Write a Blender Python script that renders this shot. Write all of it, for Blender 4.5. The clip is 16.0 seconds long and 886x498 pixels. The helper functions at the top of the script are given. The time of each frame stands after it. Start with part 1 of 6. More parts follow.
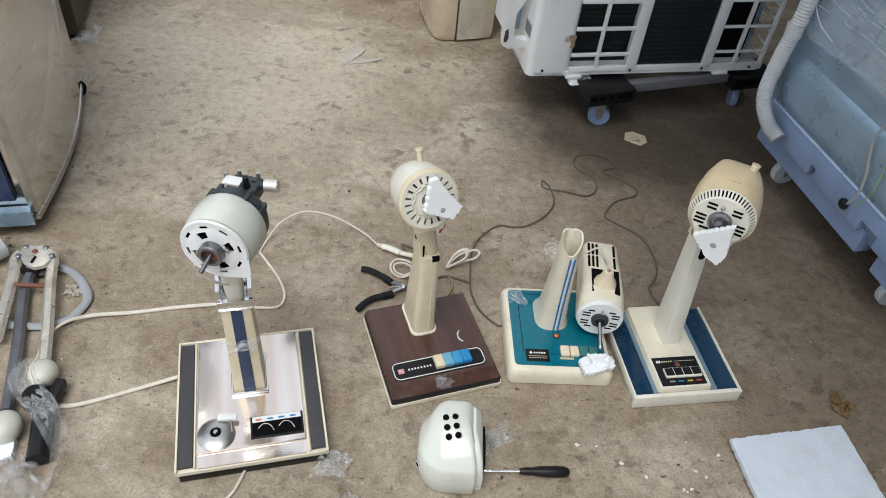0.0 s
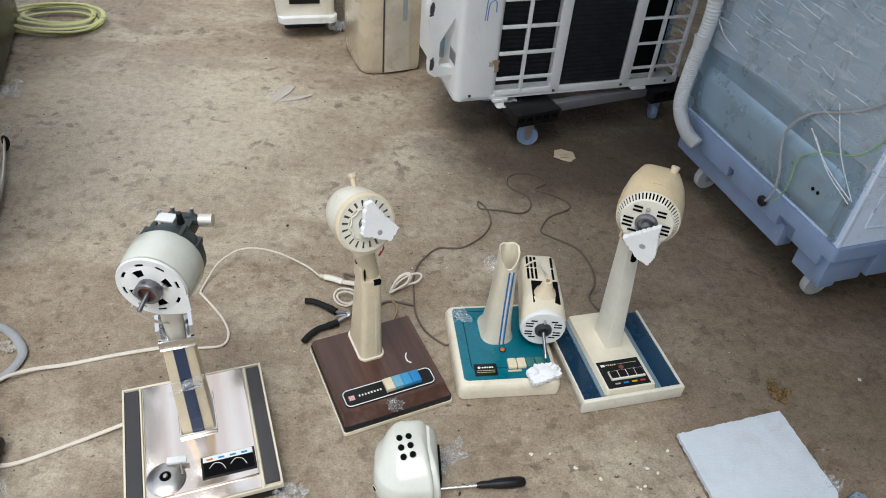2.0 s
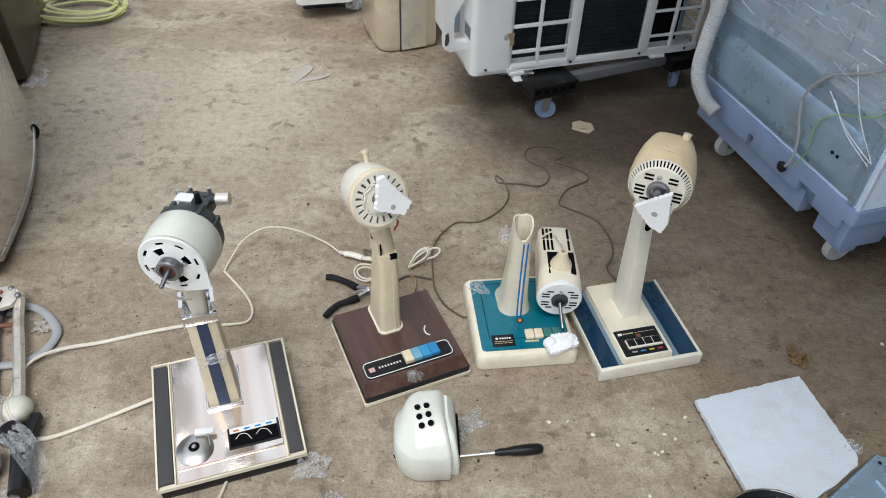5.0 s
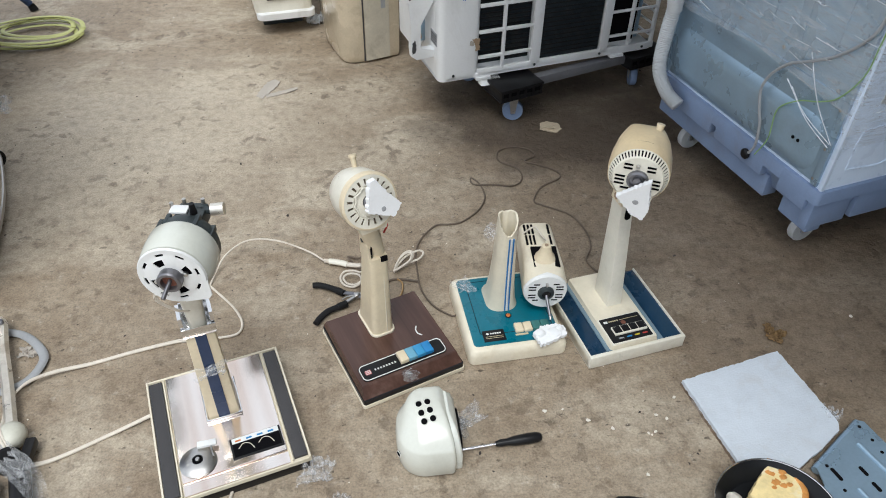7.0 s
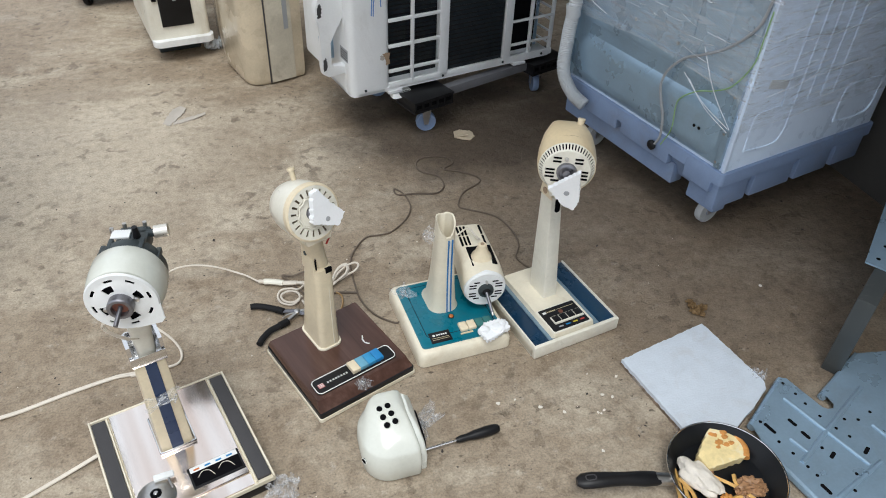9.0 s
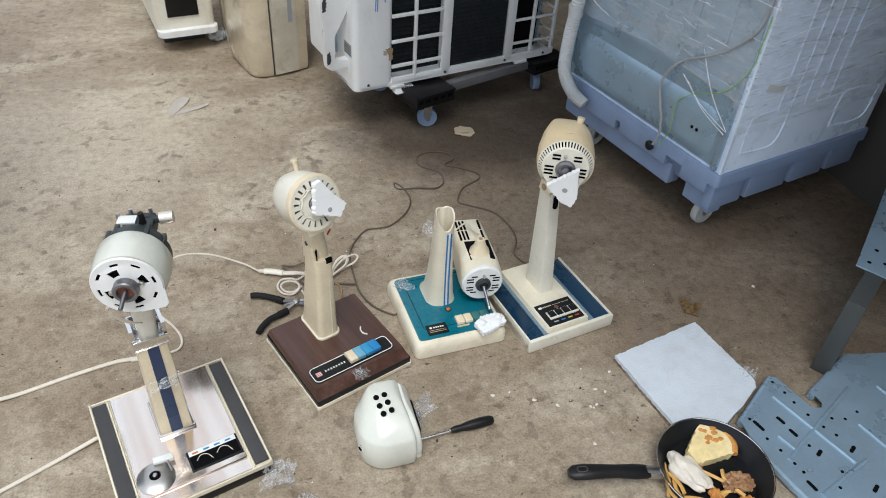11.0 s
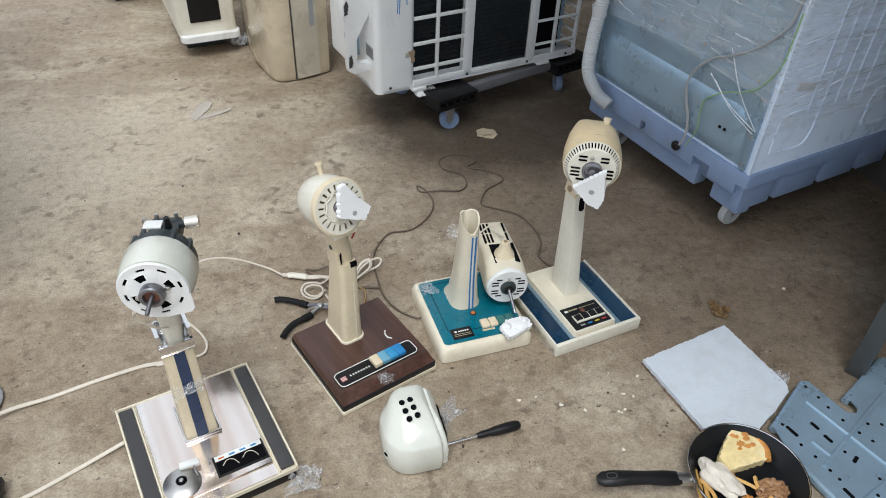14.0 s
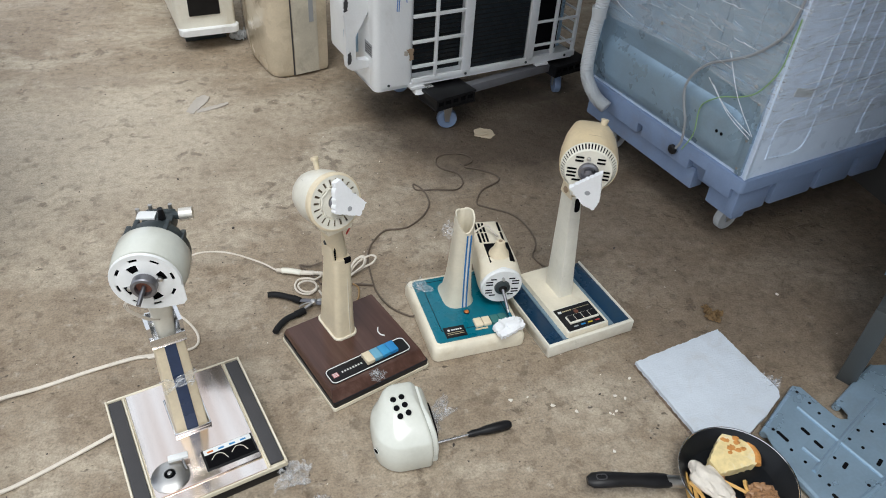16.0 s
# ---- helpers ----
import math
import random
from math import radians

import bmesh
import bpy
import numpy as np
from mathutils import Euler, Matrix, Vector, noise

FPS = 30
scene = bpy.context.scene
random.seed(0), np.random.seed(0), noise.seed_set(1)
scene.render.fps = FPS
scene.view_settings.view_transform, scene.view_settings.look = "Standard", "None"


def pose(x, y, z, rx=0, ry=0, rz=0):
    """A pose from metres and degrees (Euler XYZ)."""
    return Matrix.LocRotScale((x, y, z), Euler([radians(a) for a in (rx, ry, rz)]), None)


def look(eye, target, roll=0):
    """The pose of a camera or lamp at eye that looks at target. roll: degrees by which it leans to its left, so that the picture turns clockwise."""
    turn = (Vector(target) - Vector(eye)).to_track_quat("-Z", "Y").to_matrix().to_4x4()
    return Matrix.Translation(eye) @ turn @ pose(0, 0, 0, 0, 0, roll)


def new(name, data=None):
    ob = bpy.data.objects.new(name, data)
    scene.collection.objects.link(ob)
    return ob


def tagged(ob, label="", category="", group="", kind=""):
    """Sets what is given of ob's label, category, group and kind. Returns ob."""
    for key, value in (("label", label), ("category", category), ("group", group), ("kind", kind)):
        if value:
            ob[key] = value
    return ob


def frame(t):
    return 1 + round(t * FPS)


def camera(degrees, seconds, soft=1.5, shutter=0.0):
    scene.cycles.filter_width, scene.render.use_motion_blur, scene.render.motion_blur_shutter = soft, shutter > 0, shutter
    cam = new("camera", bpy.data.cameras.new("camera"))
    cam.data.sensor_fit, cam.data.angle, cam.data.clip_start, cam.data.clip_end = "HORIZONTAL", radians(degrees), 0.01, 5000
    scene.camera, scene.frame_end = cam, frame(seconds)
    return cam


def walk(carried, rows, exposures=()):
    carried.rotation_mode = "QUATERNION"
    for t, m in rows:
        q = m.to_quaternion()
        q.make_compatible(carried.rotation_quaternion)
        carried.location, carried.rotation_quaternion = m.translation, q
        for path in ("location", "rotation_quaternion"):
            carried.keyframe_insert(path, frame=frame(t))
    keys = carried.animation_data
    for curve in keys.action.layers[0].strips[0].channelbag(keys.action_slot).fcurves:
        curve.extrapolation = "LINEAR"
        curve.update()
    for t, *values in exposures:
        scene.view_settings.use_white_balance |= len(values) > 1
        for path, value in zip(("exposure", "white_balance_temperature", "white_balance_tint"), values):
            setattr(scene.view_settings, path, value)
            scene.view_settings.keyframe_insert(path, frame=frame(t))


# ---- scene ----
cam = camera(62.5, 16.0, soft=1.0)
PATH = [
    (0, (-0.037, 0.003, 1.257), (0.018, 1.456, -0.116), 6.3),
    (0.5, (-0.039, 0.003, 1.256), (0.022, 1.488, -0.082), 5.9),
    (1, (-0.025, 0.002, 1.263), (0.045, 1.49, -0.071), 5.5),
    (1.5, (-0.016, -0.032, 1.26), (0.214, 1.482, -0.026), 6.9),
    (2, (-0.023, -0.033, 1.252), (0.173, 1.482, -0.039), 5.2),
    (2.5, (-0.023, -0.034, 1.255), (0.167, 1.507, -0.006), 5.2),
    (3, (-0.018, -0.036, 1.254), (0.173, 1.531, 0.027), 5.7),
    (3.2, (-0.017, -0.032, 1.254), (0.168, 1.531, 0.02), 5.7),
    (5.3, (0.01, -0.062, 1.263), (0.117, 1.408, -0.089), 1.6),
    (5.5, (0.005, -0.064, 1.266), (0.108, 1.403, -0.09), 2.8),
    (6, (0.013, -0.066, 1.26), (0.151, 1.425, -0.067), 3.1),
    (6.5, (0.004, -0.073, 1.255), (0.14, 1.401, -0.09), 1.2),
    (7, (-0.058, -0.094, 1.259), (0.168, 1.399, -0.052), 1.3),
    (7.5, (-0.117, -0.111, 1.241), (0.288, 1.316, -0.101), 3.3),
    (8, (-0.158, -0.126, 1.241), (0.287, 1.341, -0.043), 2.4),
    (8.5, (-0.177, -0.129, 1.239), (0.306, 1.334, -0.037), 3.5),
    (9, (-0.156, -0.12, 1.247), (0.347, 1.351, -0.012), 2.7),
    (11.3, (-0.169, -0.143, 1.256), (0.342, 1.32, -0.008), 4.3),
    (11.5, (-0.167, -0.14, 1.249), (0.334, 1.33, -0.011), 3.5),
    (12, (-0.166, -0.132, 1.245), (0.322, 1.344, -0.013), 2.2),
    (12.5, (-0.17, -0.128, 1.247), (0.28, 1.354, -0.019), 1.2),
    (13, (-0.174, -0.127, 1.249), (0.272, 1.353, -0.02), 1.4),
    (13.5, (-0.177, -0.129, 1.248), (0.271, 1.349, -0.023), 2.0),
    (14, (-0.176, -0.127, 1.247), (0.285, 1.356, -0.014), 2.7),
    (14.5, (-0.169, -0.13, 1.252), (0.303, 1.364, 0.009), 1.9),
    (15, (-0.174, -0.132, 1.246), (0.302, 1.365, 0.007), 3.0),
    (15.5, (-0.175, -0.129, 1.247), (0.298, 1.361, -0.002), 3.4),
    (16, (-0.175, -0.129, 1.24), (0.299, 1.352, -0.018), 4.2),
]
walk(cam, [(t, look(eye, target, roll)) for t, eye, target, roll in PATH], [(0, 0.14, 6100, 7), (5.5, 0.22, 6100, 7), (12.5, 0.21, 6100, 7), (16, 0.16, 6100, 7)])

# ---- world and light ----
world = bpy.data.worlds.new("world")
scene.world = world
world.use_nodes = True
wn = world.node_tree.nodes
sky = wn.new("ShaderNodeTexSky")
sky.sky_type = "NISHITA"
sky.sun_disc = False
sky.sun_elevation, sky.sun_rotation = radians(67), radians(198)
sky.air_density, sky.dust_density = 1.0, 3.0
wn["Background"].inputs["Strength"].default_value = 0.125
veil = wn.new("ShaderNodeMix")  # thin white overcast over the clear sky
veil.data_type = "RGBA"
veil.inputs[0].default_value, veil.inputs[7].default_value = 0.75, (8.2, 8.2, 8.4, 1)
world.node_tree.links.new(sky.outputs[0], veil.inputs[6])
world.node_tree.links.new(veil.outputs[2], wn["Background"].inputs["Color"])
sun = new("sun", bpy.data.lights.new("sun", "SUN"))
sun.data.energy, sun.data.angle, sun.data.color = 1.7, radians(30), (1.0, 0.97, 0.92)
sun.matrix_world = look((-1.0, -3.0, 7.4), (0, 0, 0))


# ---- materials ----
def ramp(nt, fac, stops):
    r = nt.nodes.new("ShaderNodeValToRGB")
    els = r.color_ramp.elements
    while len(els) < len(stops):
        els.new(0.5)
    for e, (pos, col) in zip(els, stops):
        e.position, e.color = pos, (*col, 1) if len(col) == 3 else col
    nt.links.new(fac, r.inputs[0])
    return r.outputs[0]


def tex(nt, kind, scale, detail=4.0, rough=0.55, stretch=None, distortion=0.0):
    co = nt.nodes.new("ShaderNodeTexCoord")
    mp = nt.nodes.new("ShaderNodeMapping")
    nt.links.new(co.outputs["Object"], mp.inputs[0])
    if stretch:
        mp.inputs["Scale"].default_value = stretch
    t = nt.nodes.new(kind)
    t.inputs["Scale"].default_value = scale
    if kind == "ShaderNodeTexNoise":
        t.inputs["Detail"].default_value, t.inputs["Roughness"].default_value = detail, rough
        t.inputs["Distortion"].default_value = distortion
    nt.links.new(mp.outputs[0], t.inputs["Vector"])
    return t.outputs[0]


def mixc(nt, fac, a, b, mode="MIX"):
    m = nt.nodes.new("ShaderNodeMix")
    m.data_type, m.blend_type = "RGBA", mode
    for sock, v in ((0, fac), (6, a), (7, b)):
        if hasattr(v, "links"):
            nt.links.new(v, m.inputs[sock])
        elif sock == 0:
            m.inputs[0].default_value = v
        else:
            m.inputs[sock].default_value = (*v, 1)
    return m.outputs[2]


def material(name, color, rough=0.45, metal=0.0, var=0.12, scale=14.0, fine=160.0, bump=0.05, dirt=None, dirt_amount=0.5,
             coat=0.0, stretch=None, transmission=0.0, ior=1.45, alpha=1.0, spec=0.5):
    """A surface with large mottling, fine grain, uneven gloss and, if asked for, patches of dirt."""
    m = bpy.data.materials.new(name)
    m.use_nodes = True
    nt = m.node_tree
    b = nt.nodes["Principled BSDF"]
    big, small = tex(nt, "ShaderNodeTexNoise", scale, stretch=stretch), tex(nt, "ShaderNodeTexNoise", fine, 2.0, stretch=stretch)
    lo, hi = [c * (1 - var) for c in color], [min(1.0, c * (1 + var)) for c in color]
    col = ramp(nt, big, [(0.3, lo), (0.7, hi)])
    col = mixc(nt, 0.25, col, ramp(nt, small, [(0.35, lo), (0.65, hi)]))
    if dirt:
        patch = ramp(nt, tex(nt, "ShaderNodeTexNoise", scale * 0.6, 8.0, 0.7, distortion=0.6), [(0.52, (0, 0, 0)), (0.72, (dirt_amount,) * 3)])
        col = mixc(nt, patch, col, dirt)
    nt.links.new(col, b.inputs["Base Color"])
    rr = ramp(nt, big, [(0.3, (max(0.02, rough - 0.07),) * 3), (0.7, (min(1, rough + 0.07),) * 3)])
    nt.links.new(rr, b.inputs["Roughness"])
    b.inputs["Metallic"].default_value = metal
    b.inputs["Specular IOR Level"].default_value = spec
    b.inputs["Coat Weight"].default_value = coat
    b.inputs["Transmission Weight"].default_value, b.inputs["IOR"].default_value = transmission, ior
    b.inputs["Alpha"].default_value = alpha
    if bump:
        bp = nt.nodes.new("ShaderNodeBump")
        bp.inputs["Strength"].default_value, bp.inputs["Distance"].default_value = bump, 0.002
        nt.links.new(mixc(nt, 0.5, big, small), bp.inputs["Height"])
        nt.links.new(bp.outputs[0], b.inputs["Normal"])
    return m


def concrete():
    m = bpy.data.materials.new("concrete")
    m.use_nodes = True
    nt = m.node_tree
    b = nt.nodes["Principled BSDF"]
    noise = "ShaderNodeTexNoise"
    grey = lambda v: (v, v, v)
    big = tex(nt, noise, 1.7, 4.0, 0.55)
    mid = tex(nt, noise, 7.5, 8.0, 0.62, distortion=0.3)
    cloud = tex(nt, noise, 3.4, 9.0, 0.66, stretch=(0.8, 1.25, 1.0), distortion=0.5)
    fine = tex(nt, noise, 42.0, 7.0, 0.66)
    grit = tex(nt, noise, 210.0, 3.0, 0.6)
    patch = tex(nt, noise, 6.0, 5.0, 0.6, distortion=0.3)
    speck = tex(nt, noise, 62.0, 3.0, 0.5, stretch=(0.75, 1.2, 1.0))
    blot = tex(nt, noise, 19.0, 7.0, 0.66, distortion=0.25)
    fleck = tex(nt, noise, 33.0, 6.0, 0.62)
    col = ramp(nt, big, [(0.36, (0.250, 0.192, 0.132)), (0.52, (0.306, 0.244, 0.174)), (0.66, (0.360, 0.300, 0.224))])
    col = mixc(nt, 0.55, col, ramp(nt, mid, [(0.30, (0.190, 0.140, 0.092)), (0.50, (0.306, 0.244, 0.174)), (0.70, (0.390, 0.328, 0.246))]))
    # pale rubbed patches of dry cement dust
    col = mixc(nt, ramp(nt, cloud, [(0.48, grey(0)), (0.58, grey(0.45)), (0.72, grey(0.95))]), col, (0.490, 0.425, 0.328))
    # brown blotches, pale scuffs, and small dark dabs that lie in clusters
    col = mixc(nt, ramp(nt, blot, [(0.31, grey(0.65)), (0.42, grey(0))]), col, (0.150, 0.108, 0.072))
    col = mixc(nt, ramp(nt, fleck, [(0.60, grey(0)), (0.70, grey(0.55))]), col, (0.480, 0.430, 0.360))
    pits = mixc(nt, 1.0, ramp(nt, patch, [(0.44, grey(0.12)), (0.58, grey(1))]), ramp(nt, speck, [(0.30, grey(0.9)), (0.365, grey(0))]), "MULTIPLY")
    col = mixc(nt, pits, col, (0.075, 0.056, 0.040))
    # darker brown, broken up by noise, towards the washing machine
    mr = nt.nodes.new("ShaderNodeMapping")
    mr.vector_type = "TEXTURE"
    mr.inputs["Location"].default_value, mr.inputs["Scale"].default_value = (1.50, 1.45, 0), (1.50, 1.50, 1.0)
    cr = nt.nodes.new("ShaderNodeTexCoord")
    nt.links.new(cr.outputs["Object"], mr.inputs[0])
    sr = nt.nodes.new("ShaderNodeTexGradient")
    sr.gradient_type = "SPHERICAL"
    nt.links.new(mr.outputs[0], sr.inputs[0])
    brown_side = mixc(nt, 0.45, sr.outputs["Color"], mid)
    col = mixc(nt, ramp(nt, brown_side, [(0.30, grey(0)), (0.52, grey(0.66))]), col, mixc(nt, blot, (0.075, 0.052, 0.035), (0.190, 0.140, 0.098)))
    # darker brown patch with a ragged edge in front of the outdoor unit
    co = nt.nodes.new("ShaderNodeTexCoord")
    mp = nt.nodes.new("ShaderNodeMapping")
    mp.vector_type = "TEXTURE"
    mp.inputs["Location"].default_value, mp.inputs["Scale"].default_value = (0.62, 1.98, 0), (0.62, 0.50, 1.0)
    nt.links.new(co.outputs["Object"], mp.inputs[0])
    sp = nt.nodes.new("ShaderNodeTexGradient")
    sp.gradient_type = "SPHERICAL"
    nt.links.new(mp.outputs[0], sp.inputs[0])
    edge = mixc(nt, 0.42, sp.outputs["Color"], patch)
    col = mixc(nt, ramp(nt, edge, [(0.30, grey(0)), (0.50, grey(0.8))]), col, (0.072, 0.054, 0.040))
    # paler stretch of the yard towards the far left, ragged at its edge
    mq = nt.nodes.new("ShaderNodeMapping")
    mq.vector_type = "TEXTURE"
    mq.inputs["Location"].default_value, mq.inputs["Scale"].default_value = (-0.70, 2.00, 0), (0.95, 0.72, 1.0)
    nt.links.new(co.outputs["Object"], mq.inputs[0])
    sq = nt.nodes.new("ShaderNodeTexGradient")
    sq.gradient_type = "SPHERICAL"
    nt.links.new(mq.outputs[0], sq.inputs[0])
    worn = mixc(nt, 0.5, sq.outputs["Color"], cloud)
    col = mixc(nt, ramp(nt, worn, [(0.28, grey(0)), (0.58, grey(0.7))]), col, (0.53, 0.462, 0.362))
    # trodden crust: dents in loose clusters, flakes and grains over everything
    crust = tex(nt, noise, 24.0, 4.0, 0.55, distortion=0.3)
    trodden = ramp(nt, tex(nt, noise, 4.2, 4.0, 0.6), [(0.44, grey(0.15)), (0.62, grey(1))])
    dents = mixc(nt, 1.0, trodden, ramp(nt, crust, [(0.37, grey(1)), (0.445, grey(0))]), "MULTIPLY")
    col = mixc(nt, mixc(nt, 1.0, dents, grey(0.55), "MULTIPLY"), col, (0.092, 0.067, 0.046))
    col = mixc(nt, 0.68, col, ramp(nt, fine, [(0.30, (0.62, 0.59, 0.56)), (0.5, grey(1.0)), (0.70, grey(1.24))]), "MULTIPLY")
    col = mixc(nt, 0.68, col, ramp(nt, grit, [(0.30, grey(0.60)), (0.5, grey(1.0)), (0.70, grey(1.30))]), "MULTIPLY")
    nt.links.new(col, b.inputs["Base Color"])
    nt.links.new(ramp(nt, mid, [(0.3, grey(0.46)), (0.7, grey(0.70))]), b.inputs["Roughness"])
    b.inputs["Specular IOR Level"].default_value = 0.4
    bp = nt.nodes.new("ShaderNodeBump")
    bp.inputs["Strength"].default_value, bp.inputs["Distance"].default_value = 0.65, 0.010
    nt.links.new(mixc(nt, 0.5, mixc(nt, dents, blot, (0.05, 0.05, 0.05)), fine), bp.inputs["Height"])
    nt.links.new(bp.outputs[0], b.inputs["Normal"])
    return m


def wood_print():
    m = bpy.data.materials.new("walnut_print")
    m.use_nodes = True
    nt = m.node_tree
    b = nt.nodes["Principled BSDF"]
    g = tex(nt, "ShaderNodeTexNoise", 30.0, 6.0, 0.65, stretch=(1.0, 0.06, 1.0), distortion=0.3)
    h = tex(nt, "ShaderNodeTexNoise", 9.0, 4.0, 0.6, stretch=(1.0, 0.12, 1.0))
    col = ramp(nt, g, [(0.3, (0.032, 0.016, 0.012)), (0.52, (0.080, 0.042, 0.032)), (0.72, (0.15, 0.090, 0.070))])
    col = mixc(nt, 0.4, col, ramp(nt, h, [(0.3, (0.05, 0.02, 0.014)), (0.7, (0.12, 0.06, 0.042))]))
    nt.links.new(col, b.inputs["Base Color"])
    b.inputs["Roughness"].default_value = 0.27
    return m


def brushed(name, dark, light, rough=0.3, bands=22.0):
    m = bpy.data.materials.new(name)
    m.use_nodes = True
    nt = m.node_tree
    b = nt.nodes["Principled BSDF"]
    wide = tex(nt, "ShaderNodeTexNoise", bands, 2.0, 0.5, stretch=(1.0, 0.04, 0.04))
    thin = tex(nt, "ShaderNodeTexNoise", 120.0, 2.0, 0.5, stretch=(1.0, 0.03, 0.03))
    spots = tex(nt, "ShaderNodeTexNoise", 55.0, 4.0, 0.7)
    col = ramp(nt, wide, [(0.36, dark), (0.62, light)])
    col = mixc(nt, ramp(nt, spots, [(0.74, (0, 0, 0)), (0.80, (0.5, 0.5, 0.5))]), col, [c * 0.5 for c in dark])
    nt.links.new(col, b.inputs["Base Color"])
    b.inputs["Metallic"].default_value = 1.0
    nt.links.new(ramp(nt, thin, [(0.3, (rough - 0.02,) * 3), (0.7, (rough + 0.03,) * 3)]), b.inputs["Roughness"])
    return m


def film_wrap(name, tint=(0.9, 0.93, 0.97), clear=0.82):
    """Thin stretch film: mostly see-through, with a glossy creased surface."""
    m = bpy.data.materials.new(name)
    m.use_nodes = True
    nt = m.node_tree
    b = nt.nodes["Principled BSDF"]
    b.inputs["Base Color"].default_value = (*tint, 1)
    b.inputs["Roughness"].default_value = 0.08
    crease = tex(nt, "ShaderNodeTexNoise", 9.0, 6.0, 0.75, stretch=(1.0, 1.0, 6.0), distortion=0.8)
    tr = nt.nodes.new("ShaderNodeBsdfTransparent")
    mx = nt.nodes.new("ShaderNodeMixShader")
    nt.links.new(ramp(nt, crease, [(0.35, (clear + 0.1,) * 3), (0.75, (clear - 0.25,) * 3)]), mx.inputs[0])
    nt.links.new(b.outputs[0], mx.inputs[1])
    nt.links.new(tr.outputs[0], mx.inputs[2])
    nt.links.new(mx.outputs[0], nt.nodes["Material Output"].inputs["Surface"])
    bp = nt.nodes.new("ShaderNodeBump")
    bp.inputs["Strength"].default_value, bp.inputs["Distance"].default_value = 0.9, 0.006
    nt.links.new(crease, bp.inputs["Height"])
    nt.links.new(bp.outputs[0], b.inputs["Normal"])
    return m


CONCRETE = concrete()
WALNUT = wood_print()
COPPER = brushed("copper_toned_steel", (0.72, 0.57, 0.48), (0.98, 0.93, 0.88), 0.15, 13.0)
CHROME = material("chrome", (0.78, 0.78, 0.78), 0.16, 1.0, 0.06, bump=0.02)
STEEL = material("worn_steel", (0.55, 0.54, 0.52), 0.34, 1.0, 0.15, dirt=(0.2, 0.16, 0.12), bump=0.05)
GALV = material("galvanised_sheet", (0.33, 0.455, 0.57), 0.30, 0.45, 0.10, 12.0, dirt=(0.26, 0.29, 0.32), dirt_amount=0.3)
# tan plastic with the shade inside the slots put into its colour
SLOT_TAN = material("shadowed_tan_plastic", (0.20, 0.15, 0.10), 0.7, var=0.3)
CREAM = material("aged_cream_plastic", (0.74, 0.64, 0.46), 0.38, var=0.10, dirt=(0.46, 0.34, 0.19), dirt_amount=0.55)
CREAM_OLD = material("yellowed_cream_plastic", (0.72, 0.58, 0.36), 0.34, var=0.10, dirt=(0.44, 0.32, 0.17), dirt_amount=0.5)
PALE_CREAM = material("pale_cream_plastic", (0.75, 0.69, 0.55), 0.34, var=0.08, dirt=(0.50, 0.40, 0.25), dirt_amount=0.5)
IVORY = material("ivory_plastic", (0.76, 0.73, 0.63), 0.33, var=0.08, dirt=(0.50, 0.42, 0.29), dirt_amount=0.45)
WHITE_GREY = material("grey_white_enamel", (0.66, 0.67, 0.60), 0.2, var=0.05, coat=0.4, dirt=(0.42, 0.42, 0.36), dirt_amount=0.3)
WHITE = material("white_plastic", (0.78, 0.79, 0.78), 0.36, var=0.05, dirt=(0.45, 0.43, 0.38), dirt_amount=0.3)
FOAM = material("white_foam", (0.60, 0.65, 0.71), 0.85, var=0.07, scale=22.0, fine=260.0, bump=0.8, dirt=(0.46, 0.44, 0.42), dirt_amount=0.35)
FOAM_DIRT = material("grimy_foam", (0.20, 0.15, 0.11), 0.9, var=0.5, scale=30.0, fine=260.0, bump=0.5, dirt=(0.5, 0.47, 0.44), dirt_amount=0.9)
POLY = material("polystyrene", (0.84, 0.85, 0.86), 0.8, var=0.04, fine=240.0, bump=0.5)
BLACK = material("black_plastic", (0.010, 0.010, 0.011), 0.36, var=0.3, dirt=(0.035, 0.03, 0.027), dirt_amount=0.3, spec=0.3)
# near-black put in place of the shade inside holes, slots and gaps
VOID = material("opening_shade", (0.006, 0.006, 0.007), 0.9, var=0.2, spec=0.03)
RUBBER = material("black_rubber", (0.012, 0.012, 0.013), 0.6, var=0.3, spec=0.2)
DARK_GREY = material("dark_grey_casting", (0.034, 0.044, 0.047), 0.45, var=0.25, dirt=(0.16, 0.15, 0.13), dirt_amount=0.5)
STRIP_GREY = material("grey_strip", (0.060, 0.058, 0.060), 0.45, var=0.15, fine=300, spec=0.3)
TEAL = material("teal_enamel", (0.004, 0.135, 0.19), 0.3, var=0.14, coat=0.15, dirt=(0.03, 0.11, 0.13), dirt_amount=0.5)
NAVY = material("navy_enamel", (0.004, 0.030, 0.070), 0.28, var=0.18, coat=0.3, dirt=(0.04, 0.06, 0.07), dirt_amount=0.5)
SLATE = material("slate_blue_trim", (0.16, 0.23, 0.28), 0.35, var=0.1)
STRIPE_BLUE = material("blue_stripe", (0.02, 0.16, 0.42), 0.4, var=0.1)
INK_BLUE = material("dark_blue_tape", (0.03, 0.05, 0.11), 0.3, var=0.2)
KEY_BLUE = material("blue_key", (0.03, 0.22, 0.50), 0.35, var=0.08)
KEY_SKY = material("pale_blue_key", (0.16, 0.38, 0.52), 0.35, var=0.08)
KEY_MID = material("mid_blue_key", (0.05, 0.29, 0.55), 0.35, var=0.08)
